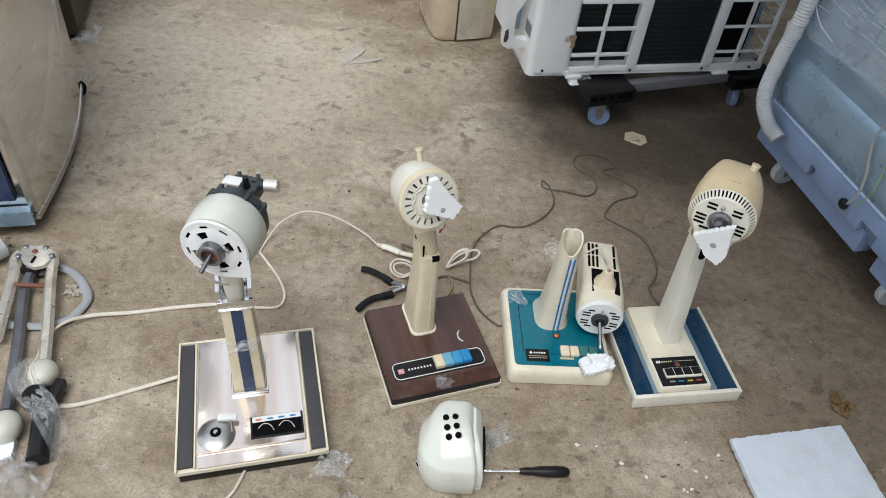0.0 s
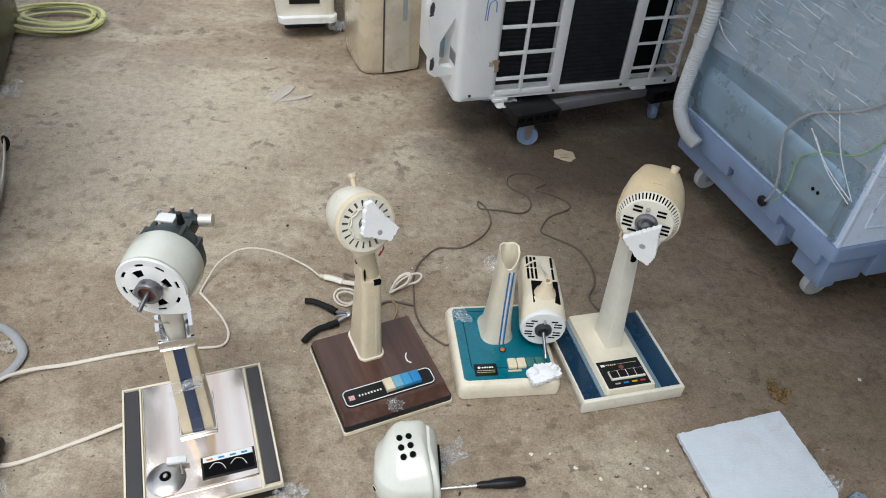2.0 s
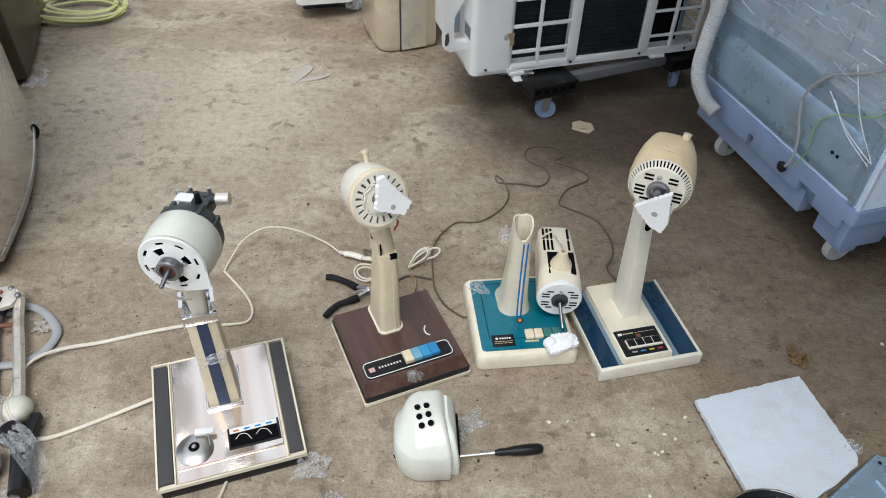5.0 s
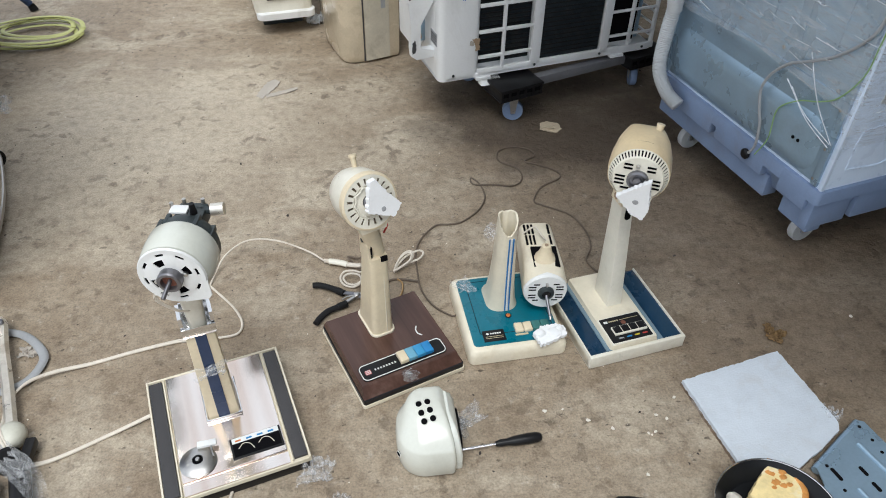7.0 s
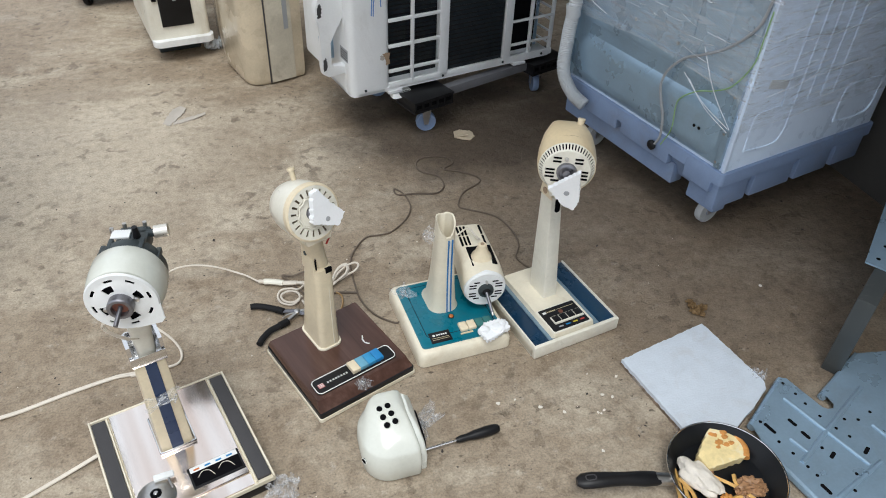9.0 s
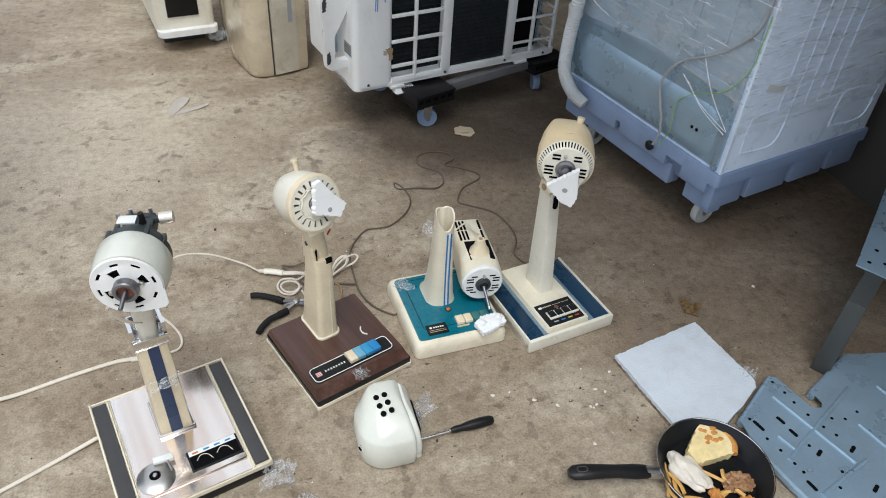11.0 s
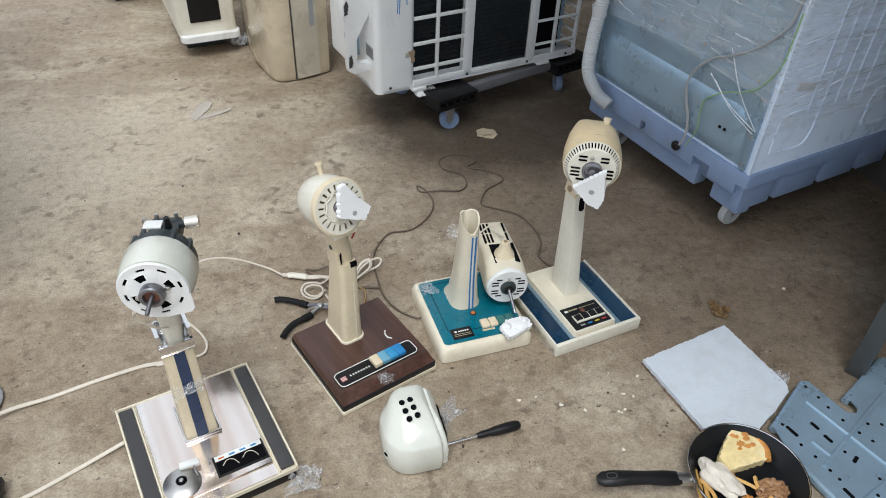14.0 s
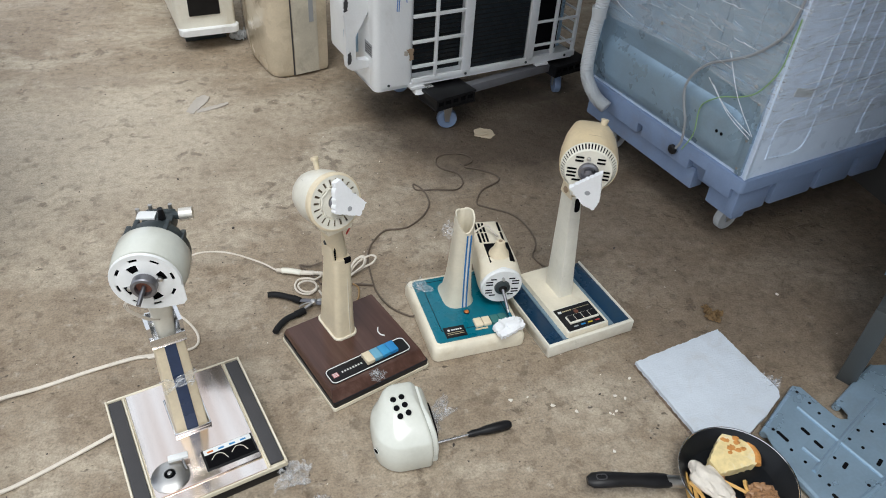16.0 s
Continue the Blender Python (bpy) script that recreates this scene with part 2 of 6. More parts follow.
KEY_GREEN = material("green_key", (0.05, 0.17, 0.16), 0.4, var=0.1)
RED = material("red_paint", (0.45, 0.05, 0.04), 0.4, var=0.12)
ORANGE = material("orange_paint", (0.55, 0.17, 0.04), 0.4, var=0.12)
YELLOW = material("yellow_paint", (0.55, 0.42, 0.03), 0.4, var=0.12)
PINK = material("pink_mark", (0.55, 0.20, 0.20), 0.4, var=0.12)
AC_WHITE = material("white_sheet_metal", (0.80, 0.81, 0.81), 0.4, var=0.05, scale=5.0, dirt=(0.36, 0.33, 0.29), dirt_amount=0.35)
FINS = material("dark_fins", (0.022, 0.028, 0.033), 0.5, 0.2, 0.25, scale=30, spec=0.2, dirt=(0.06, 0.055, 0.045), dirt_amount=0.5)
TRAY = material("lavender_grey_plastic", (0.225, 0.300, 0.455), 0.42, var=0.08, dirt=(0.22, 0.22, 0.24), dirt_amount=0.4)
SIDE_WHITE = material("washer_side_enamel", (0.70, 0.81, 0.97), 0.3, var=0.05)
HOSE_GREY = material("ribbed_hose", (0.58, 0.60, 0.61), 0.5, var=0.06, dirt=(0.4, 0.39, 0.36))
BEIGE_WRAP = material("yellowed_wrapped_casing", (0.60, 0.51, 0.37), 0.25, var=0.14, scale=9, coat=0.6, bump=0.5, dirt=(0.28, 0.22, 0.15), dirt_amount=0.7)
BEIGE_PALE = material("pale_wrapped_casing", (0.60, 0.55, 0.44), 0.25, var=0.14, scale=9, coat=0.6, bump=0.5, dirt=(0.32, 0.28, 0.22), dirt_amount=0.7)
MIRROR_STEEL = material("smoky_stainless", (0.70, 0.67, 0.63), 0.13, 1.0, 0.1, 4.0, bump=0.02)
OLIVE = material("dark_olive_panel", (0.075, 0.070, 0.050), 0.3, 0.5, 0.12, 4.0, bump=0.02)
CORD_WHITE = material("off_white_cord", (0.69, 0.63, 0.54), 0.5, var=0.1, dirt=(0.36, 0.29, 0.22))
CORD_BROWN = material("dusty_brown_cord", (0.13, 0.10, 0.075), 0.6, var=0.2)
CORD_GREY = material("grey_cable", (0.34, 0.35, 0.36), 0.5, var=0.1)
HOSE_YELLOW = material("yellow_green_hose", (0.52, 0.53, 0.20), 0.4, var=0.12)
WIRE_GREEN = material("green_wire", (0.25, 0.42, 0.16), 0.5, var=0.1)
COPPER_PIPE = material("brass", (0.42, 0.27, 0.13), 0.3, 1.0, 0.15)
CLEAR_WRAP = film_wrap("stretch_film")
# whiter and less clear, so thin strips of it read as glints
FOLD = film_wrap("glint_white_film", (0.92, 0.95, 0.98), 0.30)
FOLD_CLEAR = film_wrap("crackling_film", (0.95, 0.96, 0.97), 0.80)
CLEAR_BAG = film_wrap("clear_bag", (0.88, 0.89, 0.90), 0.84)
CARD = material("grey_card", (0.46, 0.42, 0.37), 0.8, var=0.12)
PAPER = material("tan_paper", (0.55, 0.46, 0.33), 0.8, var=0.15)
LEAF = material("dry_leaf", (0.20, 0.125, 0.055), 0.8, var=0.3, scale=60)
GRIT = material("dark_grit", (0.06, 0.05, 0.045), 0.85, var=0.4)
CHIP = material("pale_chips", (0.72, 0.68, 0.60), 0.8, var=0.15)
PAN_BLACK = material("nonstick_coating", (0.010, 0.011, 0.013), 0.33, spec=0.3, var=0.25, fine=300, bump=0.08)
BREAD = material("bread_crumb", (0.82, 0.66, 0.33), 0.65, var=0.16, scale=45, bump=0.5, dirt=(0.84, 0.78, 0.60), dirt_amount=0.9)
CRUST = material("toasted_crust", (0.60, 0.27, 0.07), 0.6, var=0.3, scale=50, bump=0.4)
FRY = material("fried_potato", (0.70, 0.42, 0.13), 0.5, var=0.2, scale=60)
MEAT = material("cooked_meat", (0.36, 0.20, 0.10), 0.42, var=0.5, scale=60, bump=0.6)
PALE_MEAT = material("pale_chicken", (0.72, 0.66, 0.57), 0.5, var=0.15, scale=50, bump=0.4)
# kept dark so the added walls and roofs bounce little light
WALL = material("dark_added_wall", (0.070, 0.066, 0.060), 0.85, var=0.12, scale=2.0)
ROOF = material("roof_sheet", (0.15, 0.155, 0.16), 0.6, 0.2, 0.1, scale=2.0)
INK = material("white_print", (0.75, 0.75, 0.73), 0.5, var=0.03, bump=0)
GOLD_INK = material("tan_print", (0.55, 0.47, 0.30), 0.5, var=0.05, bump=0)
TAPE = material("brown_tape", (0.36, 0.26, 0.17), 0.5, var=0.15)
PEN_BLUE = material("blue_marker", (0.12, 0.25, 0.55), 0.6, var=0.1)
GRIP_WHITE = material("milky_grip", (0.60, 0.59, 0.50), 0.4, var=0.08, dirt=(0.35, 0.32, 0.25))
ARM_STEEL = material("pale_worn_plating", (0.74, 0.70, 0.62), 0.32, 0.65, 0.12, 30, dirt=(0.35, 0.27, 0.18), dirt_amount=0.6)
DULL = material("dull_dark_steel", (0.23, 0.23, 0.25), 0.38, 0.8, 0.2, dirt=(0.10, 0.07, 0.05))
RUST = material("rusty_bolt", (0.22, 0.09, 0.06), 0.7, 0.3, 0.3)
RAIL_GREY = material("grey_painted_rail", (0.16, 0.16, 0.17), 0.45, var=0.15, dirt=(0.10, 0.08, 0.06))


# ---- builders ----
def thing(name, label, category, m, group="", kind=""):
    e = new(name)
    e.empty_display_size = 0.05
    e.matrix_world = m
    return tagged(e, label, category, group, kind)


def part(name, bm, mat, parent=None, label="", smooth=True):
    me = bpy.data.meshes.new(name)
    bmesh.ops.recalc_face_normals(bm, faces=bm.faces)
    bm.to_mesh(me)
    bm.free()
    me.materials.append(mat)
    if smooth:
        me.polygons.foreach_set("use_smooth", [True] * len(me.polygons))
        me.set_sharp_from_angle(angle=radians(38))
    ob = new(name, me)
    if parent:
        ob.parent = parent
    return tagged(ob, label) if label else ob


def tf(bm, verts, m):
    if m is not None:
        bmesh.ops.transform(bm, matrix=m, verts=verts)


def box(sx, sy, sz, at=(0, 0, 0), bev=0.0, m=None, bm=None, seg=2):
    """A box of that size centred on at, its edges rounded."""
    one = bmesh.new()
    bmesh.ops.create_cube(one, size=1.0, matrix=Matrix.Translation(at) @ Matrix.Diagonal((sx, sy, sz, 1)))
    if bev:
        bmesh.ops.bevel(one, geom=one.edges[:], offset=bev, segments=seg, affect="EDGES", profile=0.6)
    return merge(one, m, bm)


def merge(one, m, bm):
    if m is not None:
        bmesh.ops.transform(one, matrix=m, verts=one.verts)
    if bm is None:
        return one
    me = bpy.data.meshes.new("tmp")
    one.to_mesh(me)
    one.free()
    bm.from_mesh(me)
    bpy.data.meshes.remove(me)
    return bm


def prism(outline, z0, z1, bev=0.0, m=None, bm=None, top_scale=1.0, seg=2):
    """An outline in plan, pulled up from z0 to z1; the top may be smaller."""
    one = bmesh.new()
    cx, cy = sum(p[0] for p in outline) / len(outline), sum(p[1] for p in outline) / len(outline)
    low = [one.verts.new((x, y, z0)) for x, y in outline]
    top = [one.verts.new((cx + (x - cx) * top_scale, cy + (y - cy) * top_scale, z1)) for x, y in outline]
    n = len(outline)
    one.faces.new(low[::-1])
    up = one.faces.new(top)
    for i in range(n):
        one.faces.new((low[i], low[(i + 1) % n], top[(i + 1) % n], top[i]))
    if bev:
        bmesh.ops.bevel(one, geom=list(up.edges), offset=bev, segments=seg, affect="EDGES", profile=0.6)
    return merge(one, m, bm)


def rounded(sx, sy, r, at=(0, 0), n=5):
    """A rounded rectangle as an outline in plan."""
    out = []
    for k, (cx, cy) in enumerate(((1, 1), (-1, 1), (-1, -1), (1, -1))):
        for i in range(n + 1):
            a = radians(90 * k + 90 * i / n)
            out.append((at[0] + cx * (sx / 2 - r) + r * math.cos(a), at[1] + cy * (sy / 2 - r) + r * math.sin(a)))
    return out


def lathe(profile, seg=40, m=None, bm=None, cap=True):
    """A profile of (radius, height) turned about z."""
    one = bmesh.new()
    rings = []
    for r, z in profile:
        rings.append([one.verts.new((r * math.cos(2 * math.pi * i / seg), r * math.sin(2 * math.pi * i / seg), z)) for i in range(seg)])
    for a, b in zip(rings, rings[1:]):
        for i in range(seg):
            j = (i + 1) % seg
            one.faces.new((a[i], a[j], b[j], b[i]))
    if cap:
        one.faces.new(rings[0][::-1])
        one.faces.new(rings[-1])
    return merge(one, m, bm)


def rod(a, b, r, r2=None, seg=14, bm=None, m=None):
    a, b = Vector(a), Vector(b)
    turn = (b - a).to_track_quat("Z", "Y").to_matrix().to_4x4()
    one = lathe([(r, 0), (r if r2 is None else r2, (b - a).length)], seg, Matrix.Translation(a) @ turn)
    return merge(one, m, bm)


def loft(sections, m=None, bm=None):
    """Closed outlines with equal counts of points, skinned one to the next and capped."""
    one = bmesh.new()
    rings = [[one.verts.new(p) for p in s] for s in sections]
    n = len(rings[0])
    for a, b in zip(rings, rings[1:]):
        for i in range(n):
            j = (i + 1) % n
            one.faces.new((a[i], a[j], b[j], b[i]))
    one.faces.new(rings[0][::-1])
    one.faces.new(rings[-1])
    return merge(one, m, bm)


def glide(points, steps=6):
    """A smooth line through the points."""
    p = [Vector(q) for q in points]
    p = [2 * p[0] - p[1], *p, 2 * p[-1] - p[-2]]
    out = []
    for a, b, c, d in zip(p, p[1:], p[2:], p[3:]):
        for i in range(steps):
            t = i / steps
            out.append(0.5 * (2 * b + (c - a) * t + (2 * a - 5 * b + 4 * c - d) * t * t + (3 * b - a - 3 * c + d) * t ** 3))
    return out + [p[-2]]


def cord(points, r, seg=8, steps=6, bm=None, wave=0.0, flat=1.0):
    """A round cable along a smooth line; wave varies its thickness ring by ring, flat squashes it."""
    line = glide(points, steps)
    one = bmesh.new()
    rings = []
    for i, q in enumerate(line):
        d = (line[min(i + 1, len(line) - 1)] - line[max(i - 1, 0)]).normalized()
        side = d.cross(Vector((0, 0, 1)))
        side = side.normalized() if side.length > 1e-4 else Vector((1, 0, 0))
        up = side.cross(d)
        rr = r * (1 + (wave if i % 2 else 0.0))
        rings.append([one.verts.new(q + (side * math.cos(a) * rr + up * math.sin(a) * rr * flat)) for a in (2 * math.pi * k / seg for k in range(seg))])
    for a, b in zip(rings, rings[1:]):
        for i in range(seg):
            j = (i + 1) % seg
            one.faces.new((a[i], a[j], b[j], b[i]))
    one.faces.new(rings[0][::-1])
    one.faces.new(rings[-1])
    return merge(one, None, bm)


def pierced(radii, n, open_cell, height, thick, m=None, bm=None):
    """A turned plate of rings and sectors; the cells that open_cell names are holes. height(r) bows it."""
    one = bmesh.new()
    ring = [[one.verts.new((r * math.cos(2 * math.pi * i / n), r * math.sin(2 * math.pi * i / n), height(r))) for i in range(n)] for r in radii]
    for k in range(len(radii) - 1):
        for i in range(n):
            if not open_cell(k, i):
                j = (i + 1) % n
                one.faces.new((ring[k][i], ring[k + 1][i], ring[k + 1][j], ring[k][j]))
    bmesh.ops.delete(one, geom=[v for v in one.verts if not v.link_faces], context="VERTS")
    bmesh.ops.solidify(one, geom=one.faces[:], thickness=thick)
    return merge(one, m, bm)


def crumpled(size, seed, cuts=10, rough=0.35, flat=0.5):
    """A crumpled sheet of film."""
    rnd = random.Random(seed)
    one = bmesh.new()
    bmesh.ops.create_grid(one, x_segments=cuts * 2, y_segments=cuts * 2, size=0.5)
    off = Vector((rnd.uniform(0, 50), rnd.uniform(0, 50), 0))
    for v in one.verts:
        n1 = noise.noise_vector(v.co * 3.1 + off)
        n2 = noise.noise_vector(v.co * 8.0 + off * 2)
        n3 = noise.noise_vector(v.co * 19.0 + off * 3)
        v.co.x = (v.co.x + n1.x * rough + n2.x * 0.14) * size[0]
        v.co.y = (v.co.y + n1.y * rough + n2.y * 0.14) * size[1]
        v.co.z = abs(n1.z * 0.9 + n2.z * 0.7 + n3.z * 0.35) * flat * size[2]
    low = min(v.co.z for v in one.verts)
    for v in one.verts:
        v.co.z += 0.002 - low
    return one


def lump(size, seed, rough=0.25, sub=3, freq=2.0):
    """An uneven rounded lump standing on z = 0."""
    one = bmesh.new()
    bmesh.ops.create_icosphere(one, subdivisions=sub, radius=0.5)
    off = Vector((seed * 7.3, seed * 3.1, seed * 1.7))
    for v in one.verts:
        v.co *= 1 + rough * noise.noise(v.co * freq * 2 + off) + rough * 0.5 * noise.noise(v.co * freq * 5 + off)
    low = min(v.co.z for v in one.verts)
    for v in one.verts:
        v.co.z -= low
        v.co = Vector((v.co.x * size[0], v.co.y * size[1], v.co.z * size[2]))
    return one


def jagged(outline, thick, seed, step=0.0032, bite=0.0015, m=None):
    """A broken sheet of foam: an outline with crumbled edges."""
    rnd = random.Random(seed)
    pts = []
    n = len(outline)
    for i in range(n):
        a, b = Vector((*outline[i], 0)), Vector((*outline[(i + 1) % n], 0))
        k = max(1, int((b - a).length / step))
        nrm = (b - a).normalized().cross(Vector((0, 0, 1)))
        for j in range(k):
            q = a.lerp(b, j / k) + nrm * rnd.uniform(-bite, bite)
            pts.append((q.x, q.y))
    return prism(pts, 0, thick, 0.0, m)


def aim(c, az, el, roll=0.0):
    """A frame at c whose z points out of a fan's face: az turns it to +x, el lifts it; y is its up."""
    a, e = radians(az), radians(el)
    n = Vector((math.sin(a) * math.cos(e), -math.cos(a) * math.cos(e), math.sin(e)))
    x = Vector((math.cos(a), math.sin(a), 0))
    y = n.cross(x)
    r = Matrix((x, y, n)).transposed().to_4x4()
    return Matrix.Translation(c) @ r @ pose(0, 0, 0, 0, 0, roll)


def words(name, text, size, m, mat, parent, spacing=1.0):
    """Raised print in the built-in font, as a mesh."""
    cu = bpy.data.curves.new(name, "FONT")
    cu.body, cu.size, cu.align_x, cu.align_y, cu.extrude = text, size, "CENTER", "CENTER", 0.0002
    cu.space_character = spacing
    tmp = new("tmp", cu)
    me = bpy.data.meshes.new_from_object(tmp.evaluated_get(bpy.context.evaluated_depsgraph_get()))
    bpy.data.objects.remove(tmp)
    bpy.data.curves.remove(cu)
    me.transform(m)
    me.name = name
    me.materials.clear()
    me.materials.append(mat)
    ob = new(name, me)
    ob.parent = parent
    return ob


def stack(outlines):
    """Sections for loft() from (outline, z) pairs, with each outline in plan."""
    return [[(x, y, z) for x, y in o] for o, z in outlines]


# ---- floor, and walls and roofs added to shade it ----
def slab(name, sx, sy, sz, at, mat, label):
    return tagged(part(name, box(sx, sy, sz, at), mat, smooth=False), label, name.split("_")[0], kind="structure")


gbm = bmesh.new()
bmesh.ops.create_grid(gbm, x_segments=60, y_segments=60, size=60.0)
tagged(part("floor", gbm, CONCRETE, smooth=False), "worn brown-beige concrete floor with stains and grit", "floor", kind="structure")
# added walls that cut side light; the east one stands for dark depth
slab("wall_east", 0.2, 10.9, 4.4, (1.80, 1.00, 2.2), WALL, "added near-black wall that holds light off the covered side")
slab("wall_north", 4.0, 0.2, 4.4, (1.2, 6.6, 2.2), WALL, "added near-black wall that holds light off the covered side")
slab("wall_south", 0.20, 2.2, 1.14, (1.50, -0.92, 0.57), WALL, "added near-black wall that holds light off the covered side")
# unseen roof and low slab, added to shade the right-hand side
added_roof_plan = [(-0.12, 1.03), (0.86, -0.27), (1.5, -1.2), (1.6, -2.5), (1.69, -2.5), (1.69, 6.48), (0.95, 6.48), (0.50, 2.3)]
tagged(part("ceiling", prism(added_roof_plan, 2.4, 2.48), ROOF, smooth=False), "unseen added roof that shades one side of the yard", "ceiling", kind="structure")
tagged(part("ceiling_shade_slab", box(0.58, 4.4, 0.06, (1.40, 1.65, 1.18)), ROOF, smooth=False), "unseen slab added to keep light off the floor below", "ceiling", kind="structure")


# ---- fan with copper-toned base ----
def copper_fan():
    f = thing("table_fan", "dismantled vintage table fan with copper-toned steel base, bare grey-white motor", "table fan",
              pose(-0.3495, 0.831, 0, 0, 0, 15), "dismantled fans on the floor")
    w, d = 0.274, 0.297
    base = part("base", box(w, d, 0.009, (0, 0, 0.0325), 0.002), PALE_CREAM, f, "cream plastic base tray")
    part("skirt", box(w - 0.008, d - 0.010, 0.028, (0, 0.000, 0.0142), 0.002), BLACK, f, "black underside skirt")
    plate = box(0.196, 0.262, 0.006, (0, 0.014, 0.040), 0.0015)
    part("top_plate", plate, COPPER, f, "brushed copper-toned steel top")
    part("front_plate", loft(stack([(rounded(0.196, 0.0285, 0.001, (0, -0.1325), 1), 0.0335), (rounded(0.196, 0.026, 0.001, (0, -0.131), 1), 0.039)])), COPPER, f, "copper-toned front strip")
    for sx in (-1, 1):
        part("side_strip", box(0.026, d - 0.016, 0.006, (sx * 0.1185, 0.0, 0.0405), 0.001), STRIP_GREY, f, "dark grey textured side strip")
        part("rim", box(0.004, d, 0.009, (sx * 0.1345, 0, 0.0395), 0.001), PALE_CREAM, f)
        part("divider", box(0.003, d - 0.01, 0.008, (sx * 0.1025, 0, 0.0395), 0.001), PALE_CREAM, f)
    part("front_rim", box(w - 0.01, 0.003, 0.006, (0, -0.1475, 0.037), 0.001), PALE_CREAM, f)
    part("back_rim", box(w - 0.01, 0.004, 0.009, (0, 0.1465, 0.0395), 0.001), PALE_CREAM, f)
    # switch opening
    win = part("switch_opening", box(0.098, 0.048, 0.004, (0.047, -0.080, 0.0435), 0.001), BLACK, f, "open black switch window with loose wires")
    part("well", box(0.090, 0.040, 0.001, (0.047, -0.080, 0.0462)), VOID, win)
    part("label_strip", box(0.090, 0.012, 0.0018, (0.047, -0.064, 0.0465), 0.0003), WHITE, win, "white switch label strip")
    for i, c in enumerate((ORANGE, KEY_BLUE, KEY_BLUE, KEY_BLUE)):
        part("colour_mark", box(0.011, 0.0035, 0.0008, (0.014 + i * 0.021, -0.0655, 0.0476)), c, win)
    for i, x in enumerate((0.012, 0.050)):
        part("wire", cord([(x, -0.084, 0.047), (x + 0.010, -0.077, 0.050), (x + 0.022, -0.080, 0.049), (x + 0.029, -0.092, 0.047)], 0.0007), CORD_WHITE, win)
    # loose end cap with its bracket, lying on the plate
    cap = thing("motor_end_cap", "round bright zinc motor end cap lying on the fan base", "motor part", pose(-0.39, 0.735, 0.0435, 0, 0, 15))
    part("dish", lathe([(0.034, 0), (0.0345, 0.002), (0.030, 0.0055), (0.018, 0.009), (0.0105, 0.0095), (0.0100, 0.0065)]), STEEL, cap, "dished bright metal")
    part("bore", lathe([(0.0098, 0.0064), (0.0098, 0.0070)]), VOID, cap)
    part("pin", lathe([(0.0042, 0.006), (0.0042, 0.012), (0.003, 0.013)]), STEEL, cap)
    part("bracket", box(0.036, 0.013, 0.007, (0.018, 0.029, 0.013), 0.002, pose(0, 0, 0, 0, 0, -8)), WHITE, cap, "white clip")
    part("screw", rod((0.028, 0.022, 0.012), (0.030, -0.006, 0.011), 0.0022), STEEL, cap)
    # column
    part("column", loft(stack([(rounded(0.060, 0.086, 0.003, (0.001, 0.048), 2), 0.042), (rounded(0.052, 0.050, 0.003, (-0.001, 0.045), 2), 0.272)])), CREAM, f, "square cream column")
    part("front_stripe", loft(stack([(rounded(0.022, 0.002, 0.0005, (0.001, 0.0042), 1), 0.046), (rounded(0.020, 0.002, 0.0005, (-0.001, 0.0192), 1), 0.268)])), INK_BLUE, f, "dark blue stripe under clear tape")
    col = box(0.070, 0.004, 0.008, (0.001, 0.0005, 0.047), 0.0015)
    for sx in (-1, 1):
        box(0.004, 0.095, 0.008, (0.001 + sx * 0.033, 0.048, 0.047), 0.0015, bm=col)
    part("collar", col, CHROME, f, "chrome collar round the column foot")
    # yoke
    yk = box(0.058, 0.056, 0.004, (-0.001, 0.045, 0.274), 0.001)
    for sx in (-1, 1):
        xa, xb = -0.001 + sx * 0.0240, -0.001 + sx * 0.0305
        one = loft([[(xa, 0.018, 0.272), (xb, 0.018, 0.272), (xb, 0.072, 0.272), (xa, 0.072, 0.272)], [(xa, 0.026, 0.312), (xb, 0.026, 0.312), (xb, 0.066, 0.312), (xa, 0.066, 0.312)]])
        merge(one, None, yk)
    box(0.060, 0.003, 0.022, (-0.001, 0.0175, 0.281), 0.001, bm=yk)
    box(0.050, 0.003, 0.040, (-0.001, 0.070, 0.290), 0.001, bm=yk)
    part("yoke", yk, CHROME, f, "chrome U-shaped yoke")
    part("neck", loft(stack([(rounded(0.030, 0.034, 0.008, (0, 0.043), 3), 0.276), (rounded(0.036, 0.040, 0.010, (0, 0.043), 3), 0.330), (rounded(0.044, 0.040, 0.010, (0.002, 0.038), 3), 0.405)])), IVORY, f, "ivory neck")
    inv = f.matrix_world.inverted()
    h = inv @ aim((-0.3612, 0.815, 0.4465), -9, 2)
    part("motor_housing", lathe([(0.050, -0.006), (0.0555, -0.008), (0.058, -0.014), (0.0605, -0.040), (0.0605, -0.066), (0.056, -0.074), (0.030, -0.076)], 56, h), WHITE_GREY, f, "glossy grey-white motor housing")
    face = pierced([0.018, 0.0240, 0.0370, 0.0425, 0.0470, 0.0545, 0.0565], 60, lambda k, i: (k == 1 and i % 15 in (2, 3, 4, 5, 6)) or (k == 3 and i % 15 in (1, 2, 3, 9, 10, 11)), lambda r: -0.003 if r > 0.056 else 0.0005 if r > 0.04 else 0.0025, 0.002, h)
    part("front_plate", face, WHITE, f, "white slotted motor front")
    part("inner_dark", lathe([(0.0495, -0.0058), (0.0495, -0.0045)], 40, h), VOID, f)
